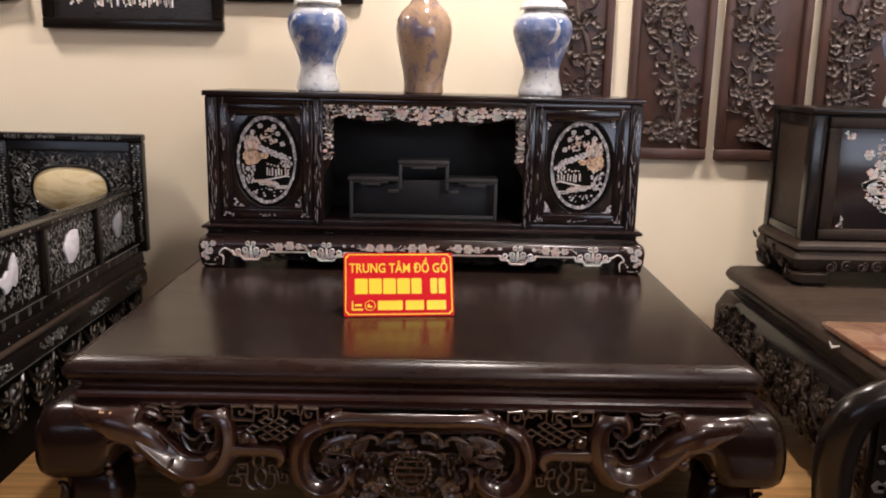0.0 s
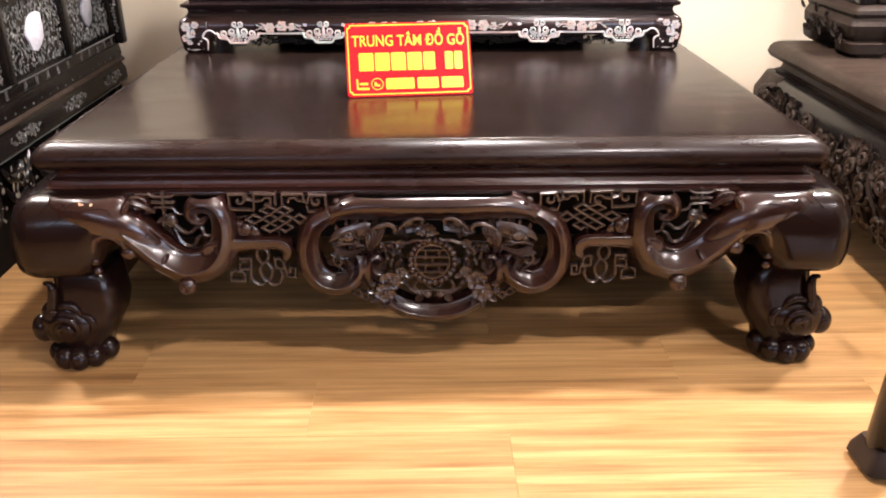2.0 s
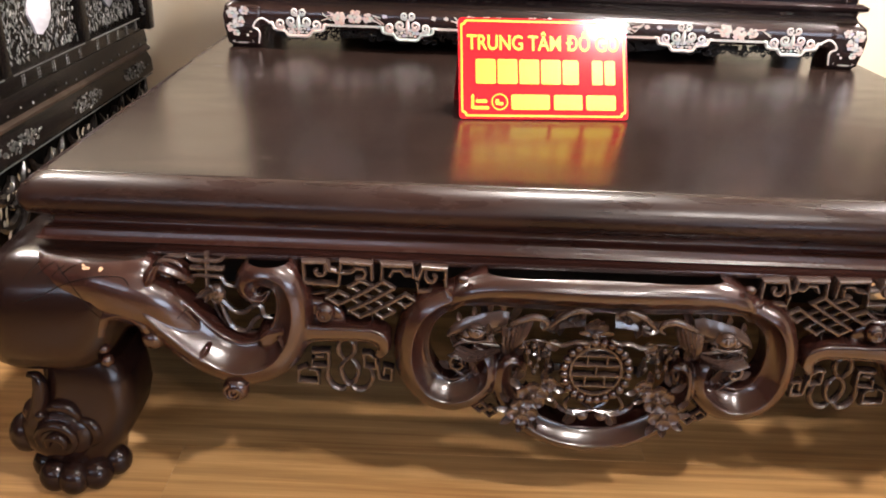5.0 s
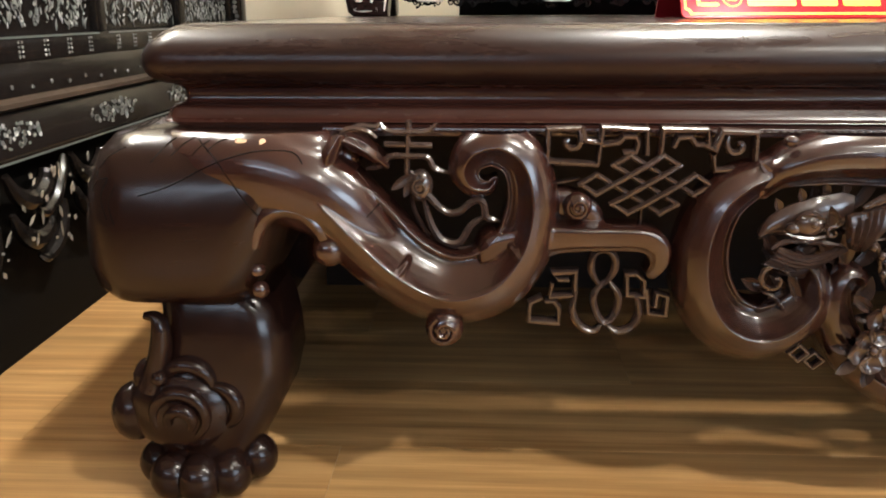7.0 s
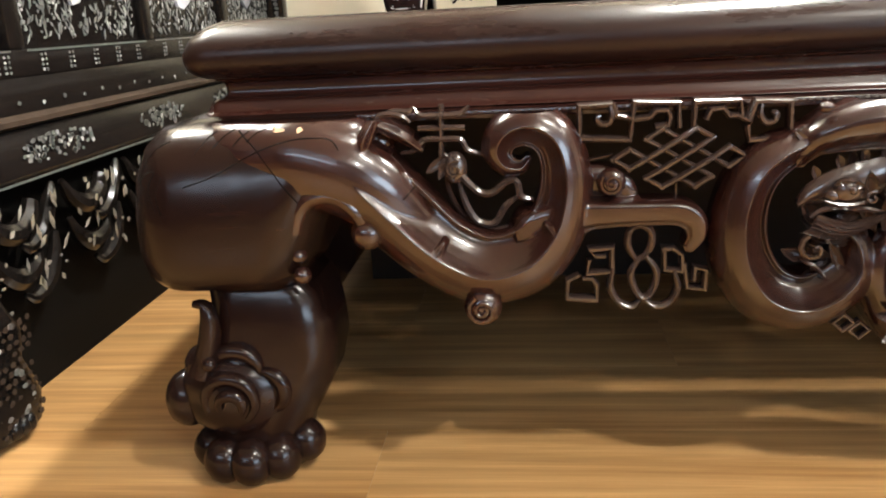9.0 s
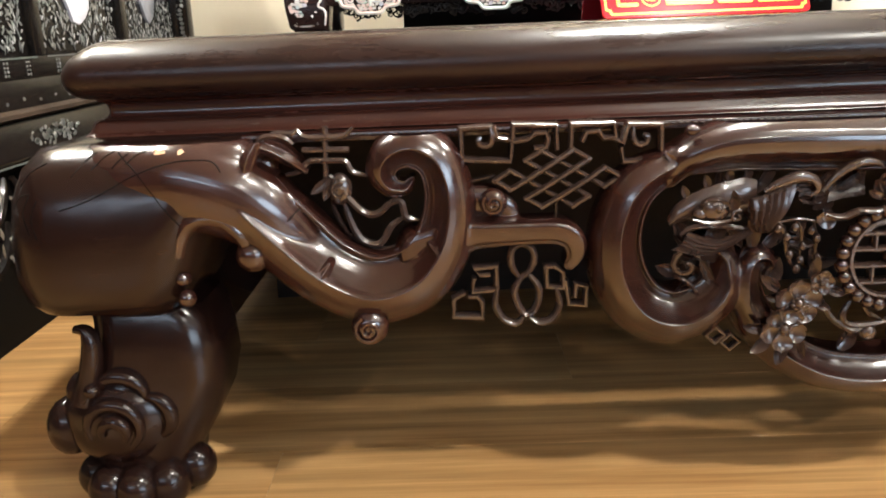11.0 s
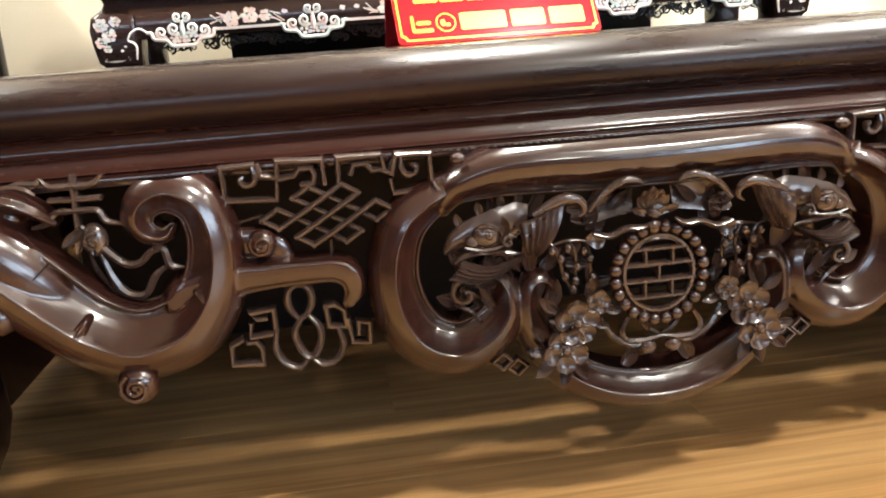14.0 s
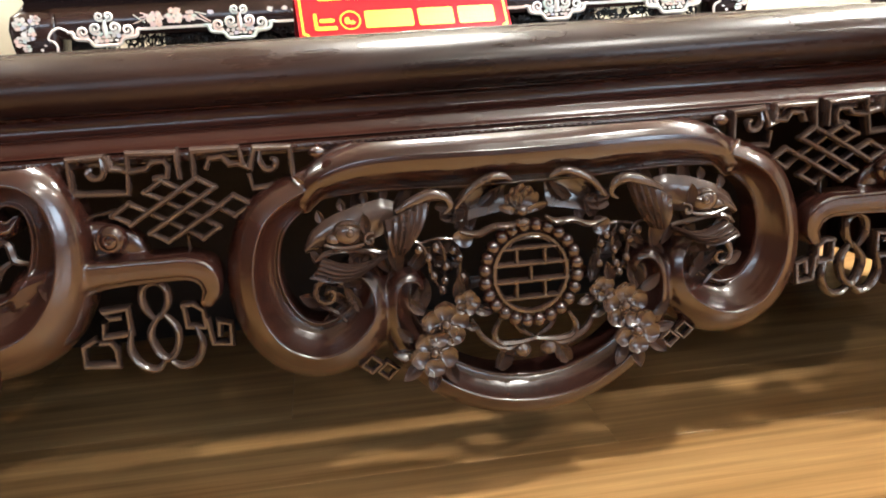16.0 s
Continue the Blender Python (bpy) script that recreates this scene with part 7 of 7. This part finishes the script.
for k in range(60):
    u, z = r.uniform(-0.03, 1.17), r.uniform(0.14, 0.335)
    curl(tmp, u, z, r.uniform(0.018, 0.034), -0.004, 1.3, 0.3, r.uniform(0, 6), r.choice((-1, 1)))
for k in range(90):
    u, z, q = r.uniform(-0.03, 1.17), r.uniform(0.13, 0.335), r.uniform(0.006, 0.011)
    ball(tmp, (u, -0.002, z), (q, 0.010, q), 8, 6)
for k in range(9):
    u = 0.03 + 0.13 * k
    line(tmp, [(u - 0.05, 0.16), (u - 0.02, 0.22), (u + 0.02, 0.26), (u + 0.03, 0.33)], 0.008, 0.002)
for v in tmp.verts:
    v.co = Vector((PX - 0.026 + 0.022 * ((v.co.z - 0.27) / 0.12) ** 2 + v.co.y, v.co.x, v.co.z))
me = bpy.data.meshes.new("tmp")
tmp.to_mesh(me)
tmp.free()
bm.from_mesh(me)
bpy.data.meshes.remove(me)
tagged(part("floral_carving", bm, aged_wood, plat, sharp=50), "dense relief of flowers and leaves", kind="stuff")
for y0, y1 in ((PF - 0.01, PF + 0.17), (PBK - 0.17, PBK + 0.01)):
    bm = bmesh.new()
    stack(bm, [(PX + 0.0, PX + 0.13, y0 + 0.02, y1 - 0.02, 0.0, 0.03), (PX - 0.02, PX + 0.14, y0, y1, 0.04, 0.05), (PX + 0.0, PX + 0.13, y0 + 0.02, y1 - 0.02, 0.10, 0.04), (PX + 0.01, PX + 0.14, y0 + 0.02, y1 - 0.02, 0.17, 0.04),
               (PX - 0.03, PX + 0.15, y0 - 0.01, y1 + 0.01, 0.24, 0.05), (PX - 0.03, PX + 0.15, y0 - 0.01, y1 + 0.01, 0.33, 0.05), (PX + 0.005, PX + 0.14, y0 + 0.01, y1 - 0.01, 0.3875, 0.03)])
    part("leg", bm, aged_wood, plat)

cab2 = thing("old_cabinet", (1.85, 1.1, PT), "dusty dark cabinet with pearl flowers, on the carved platform", "cabinet")
QX, QF, QB = 1.335, 0.885, 1.235
bm = bmesh.new()
stack(bm, [(QX - 0.005, 2.36, QF - 0.005, QB, PT + 0.052, 0.02), (QX - 0.022, 2.36, QF - 0.022, QB, PT + 0.070, 0.025), (QX - 0.026, 2.36, QF - 0.026, QB, PT + 0.100, 0.025), (QX - 0.012, 2.36, QF - 0.012, QB, PT + 0.122, 0.02)])
part("plinth", bm, aged_wood, cab2)
for y0, y1 in ((QF - 0.02, QF + 0.10), (QB - 0.10, QB)):
    bm = bmesh.new()
    stack(bm, [(QX + 0.01, QX + 0.10, y0 + 0.01, y1, PT, 0.02), (QX - 0.015, QX + 0.11, y0 - 0.005, y1, PT + 0.015, 0.025), (QX - 0.022, QX + 0.11, y0 - 0.008, y1, PT + 0.045, 0.025), (QX - 0.005, QX + 0.10, y0 + 0.005, y1, PT + 0.0518, 0.02)])
    part("foot", bm, aged_wood, cab2)
bm = bmesh.new()
r = random.Random(9)
for k in range(8):
    x = QX + 0.10 + 0.055 * k
    part("plinth_scroll", curl(bmesh.new(), x, PT + 0.075, 0.020, QF - 0.030, 1.4, 0.28, 1.0, 1 if k % 2 else -1), aged_wood, cab2)
tmp = bmesh.new()
for k in range(26):
    leaf(tmp, r.uniform(QF, QB - 0.02), PT + r.uniform(0.055, 0.11), r.uniform(0, 360), 0.035, 0.014, 0, 0.4, 0.2)
for v in tmp.verts:
    v.co = Vector((QX - 0.026 + v.co.y, v.co.x, v.co.z))
me = bpy.data.meshes.new("tmp")
tmp.to_mesh(me)
tmp.free()
bm.from_mesh(me)
bpy.data.meshes.remove(me)
tagged(part("plinth_carving", bm, aged_wood, cab2, sharp=50), kind="stuff")
bm = bmesh.new()
stack(bm, [(QX - 0.010, 2.36, QF - 0.010, QB, PT + 0.1222, 0.01), (QX - 0.020, 2.36, QF - 0.020, QB, PT + 0.135, 0.012), (QX - 0.018, 2.36, QF - 0.018, QB, PT + 0.146, 0.012), (QX, 2.36, QF, QB, PT + 0.160, 0.006)])
part("base_moulding", bm, aged_wood, cab2)
W0, W1 = PT + 0.1602, 1.092
part("side_panel", boxed(QX + 0.012, QX + 0.022, QF + 0.02, QB - 0.01, W0, W1, bevel=0.001), aged_wood, cab2, "plain dull side panel")
for y0, y1 in ((QF, QF + 0.045), (QB - 0.045, QB)):
    part("corner_post", boxed(QX, QX + 0.045, y0, y1, W0, W1, bevel=0.006), lacquer, cab2)
for z0, z1 in ((W0, W0 + 0.035), (W1 - 0.035, W1)):
    part("side_rail", boxed(QX + 0.002, QX + 0.03, QF + 0.0455, QB - 0.0455, z0, z1, bevel=0.005), lacquer, cab2)
part("back_board", boxed(QX + 0.045, 2.34, QB - 0.015, QB - 0.001, W0, W1, bevel=0.001), aged_wood, cab2)
part("front_board", boxed(QX + 0.0452, 2.34, QF + 0.022, QF + 0.034, W0, W1, bevel=0.001), cabinet_wood, cab2)
part("top_board", boxed(QX - 0.012, 2.36, QF - 0.014, QB, W1 + 0.0005, W1 + 0.022, bevel=0.006), lacquer, cab2)
d0, d1 = QX + 0.060, QX + 0.48
door = part("door", boxed(d0 + 0.03, d1 - 0.03, QF + 0.010, QF + 0.0215, W0 + 0.04, W1 - 0.04, bevel=0.001), cabinet_wood, cab2, "door with a pearl flower spray")
for a, b, c, d in ((d0, d1, W0 + 0.006, W0 + 0.045), (d0, d1, W1 - 0.045, W1 - 0.006), (d0, d0 + 0.045, W0 + 0.0455, W1 - 0.0455), (d1 - 0.045, d1, W0 + 0.0455, W1 - 0.0455)):
    part("door_moulding", boxed(a, b, QF + 0.002, QF + 0.0215, c, d, bevel=0.006), aged_wood, door)
bm = bmesh.new()
cx, cz = (d0 + d1) / 2, (W0 + W1) / 2
spray(bm, (cx + 0.02, QF + 0.0095, cz - 0.02), X, Z, 0.085, 0.09, 150, 0.012, r)
for k in range(9):
    inlaid_flower(bm, (cx + r.uniform(-0.08, 0.09), QF + 0.009, cz + r.uniform(-0.11, 0.10)), X, Z, 0.022, r)
spray(bm, (cx - 0.01, QF + 0.0095, cz + 0.10), X, Z, 0.02, 0.05, 20, 0.008, r)
for sx in (-1, 1):
    for sz in (-1, 1):
        spray(bm, (cx + sx * 0.135, QF + 0.0095, cz + sz * 0.150), X, Z, 0.014, 0.02, 10, 0.007, r, "rect")
part("flower_inlay", bm, pearl, door, "pearl peony spray")
copy_thing(va, pose(1.745, 1.06, W1 + 0.022, 0, 0, 60))


# ---- a stone slab on the platform and the armchair in front of it ----
slab = thing("marble_slab", (1.40, 0.2, PT), "reddish-brown marble slab with a paper tag, on the carved platform", "slab")
part("stone", boxed(1.192, 1.62, 0.03, 0.37, PT + 0.001, PT + 0.020, bevel=0.004), red_marble, slab)
tick = [(0.300, 0.470, 0.003), (0.285, 0.458, 0.004), (0.240, 0.476, 0.002)]
tmp = bmesh.new()
sweep(tmp, tick, 0.0, 0.5, 6, 0)
for v in tmp.verts:
    v.co = Vector((PX - 0.004 + v.co.y, v.co.x, v.co.z))
part("tag", tmp, paper_label, slab, "small white paper tag")

chair = thing("inlaid_armchair", (1.12, -0.75, 0), "black carved wooden armchair with rounded arms and shell inlay", "armchair")


def arm_side(bm, y):
    sweep(bm, [(0.842, 0.050, 0.034), (0.822, 0.16, 0.030, -0.03), (0.800, 0.27, 0.029, -0.07), (0.778, 0.37, 0.030, -0.11), (0.750, 0.48, 0.033, -0.14), (0.740, 0.58, 0.035, -0.155), (0.760, 0.655, 0.033, -0.165), (0.815, 0.690, 0.030, -0.17),
               (0.900, 0.700, 0.028, -0.17), (1.100, 0.705, 0.026, -0.17), (1.250, 0.715, 0.026, -0.17), (1.400, 0.740, 0.026, -0.17)], y, 1.0, 12, 5)


for y in (-0.50, -0.98):
    bm = bmesh.new()
    arm_side(bm, y)
    part("arm", bm, lacquer, chair, "thick rounded arm running down into the leg")
    bm = bmesh.new()
    stack(bm, [(0.810, 0.890, y - 0.040, y + 0.040, 0.0, 0.01), (0.797, 0.895, y - 0.048, y + 0.048, 0.010, 0.012), (0.800, 0.893, y - 0.046, y + 0.046, 0.028, 0.012), (0.812, 0.880, y - 0.034, y + 0.034, 0.055, 0.01)])
    part("foot", bm, aged_wood, chair, "worn brown foot block")
    part("leg_knob", ball(bmesh.new(), (0.752, y - 0.11, 0.385), (0.013, 0.018, 0.026), 10, 8), lacquer, chair)
    bm = bmesh.new()
    stack(bm, [(1.38, 1.44, y - 0.20, y - 0.14, 0.0, 0.01), (1.37, 1.43, y - 0.20, y - 0.14, 0.40, 0.01), (1.39, 1.44, y - 0.195, y - 0.145, 0.98, 0.01)])
    part("back_leg", bm, lacquer, chair)
    pan = part("arm_panel", boxed(0.79, 1.385, y - 0.185, y - 0.160, 0.455, 0.685, bevel=0.002), lacquer, chair, "carved panel under the arm")
    bm = bmesh.new()
    rr = random.Random(6)
    for _ in range(150):
        flake(bm, Vector((rr.uniform(0.80, 1.37), y - 0.1855, rr.uniform(0.47, 0.67))), X, Z, rr.uniform(0.006, 0.014), rr, 0.002)
    part("panel_inlay", bm, shell, pan)
part("seat", boxed(0.80, 1.43, -1.15, -0.655, 0.405, 0.4545, bevel=0.008), lacquer, chair)
rail = part("seat_rail", boxed(0.822, 1.385, -0.682, -0.657, 0.25, 0.4045, bevel=0.008), lacquer, chair, "carved rail under the seat")
bm = bmesh.new()
rr = random.Random(8)
for _ in range(90):
    flake(bm, Vector((rr.uniform(0.84, 1.36), -0.6825, rr.uniform(0.26, 0.395))), X, Z, rr.uniform(0.005, 0.010), rr, 0.002)
part("rail_inlay", bm, shell, rail)
part("backrest", boxed(1.39, 1.425, -1.12, -0.70, 0.50, 0.96, bevel=0.008), lacquer, chair)


# ---- floor planks ----
PW, PL = 0.192, 1.215
plank_mesh = {}


def plank_shape(length):
    key = round(length, 3)
    if key not in plank_mesh:
        bm = boxed(0, length - 0.0003, 0, PW - 0.0003, -0.012, 0.0, bevel=0)
        top = [e for e in bm.edges if all(v.co.z > -0.001 for v in e.verts)]
        bmesh.ops.bevel(bm, geom=top, offset=0.0003, segments=1, affect="EDGES")
        me = bpy.data.meshes.new("plank")
        bm.to_mesh(me)
        bm.free()
        me.materials.append(oak)
        plank_mesh[key] = me
    return plank_mesh[key]


# planks by the furniture are pieces of their own, those of the rest of the shop are one mesh
rowno = 0
y = YE
far_planks = bmesh.new()
while y < BACK - 0.01:
    x = XL - (0.41 * rowno) % PL
    while x < XR:
        a, b = max(x, XL), min(x + PL, XR)
        if b - a > 0.02:
            if -2.4 < b and a < 2.4 and y > -2.3:
                ob = new("plank", plank_shape(b - a))
                ob.location = (a, y, 0)
                ob.parent = floor
            else:
                p = [far_planks.verts.new(q) for q in ((a, y, 0), (b - 0.0005, y, 0), (b - 0.0005, y + PW - 0.0005, 0), (a, y + PW - 0.0005, 0))]
                q = [far_planks.verts.new((v.co.x, v.co.y, -0.011)) for v in p]
                bridge(far_planks, [q, p])
        x += PL
    y += PW
    rowno += 1
tagged(part("far_planks", far_planks, oak, floor), kind="stuff")
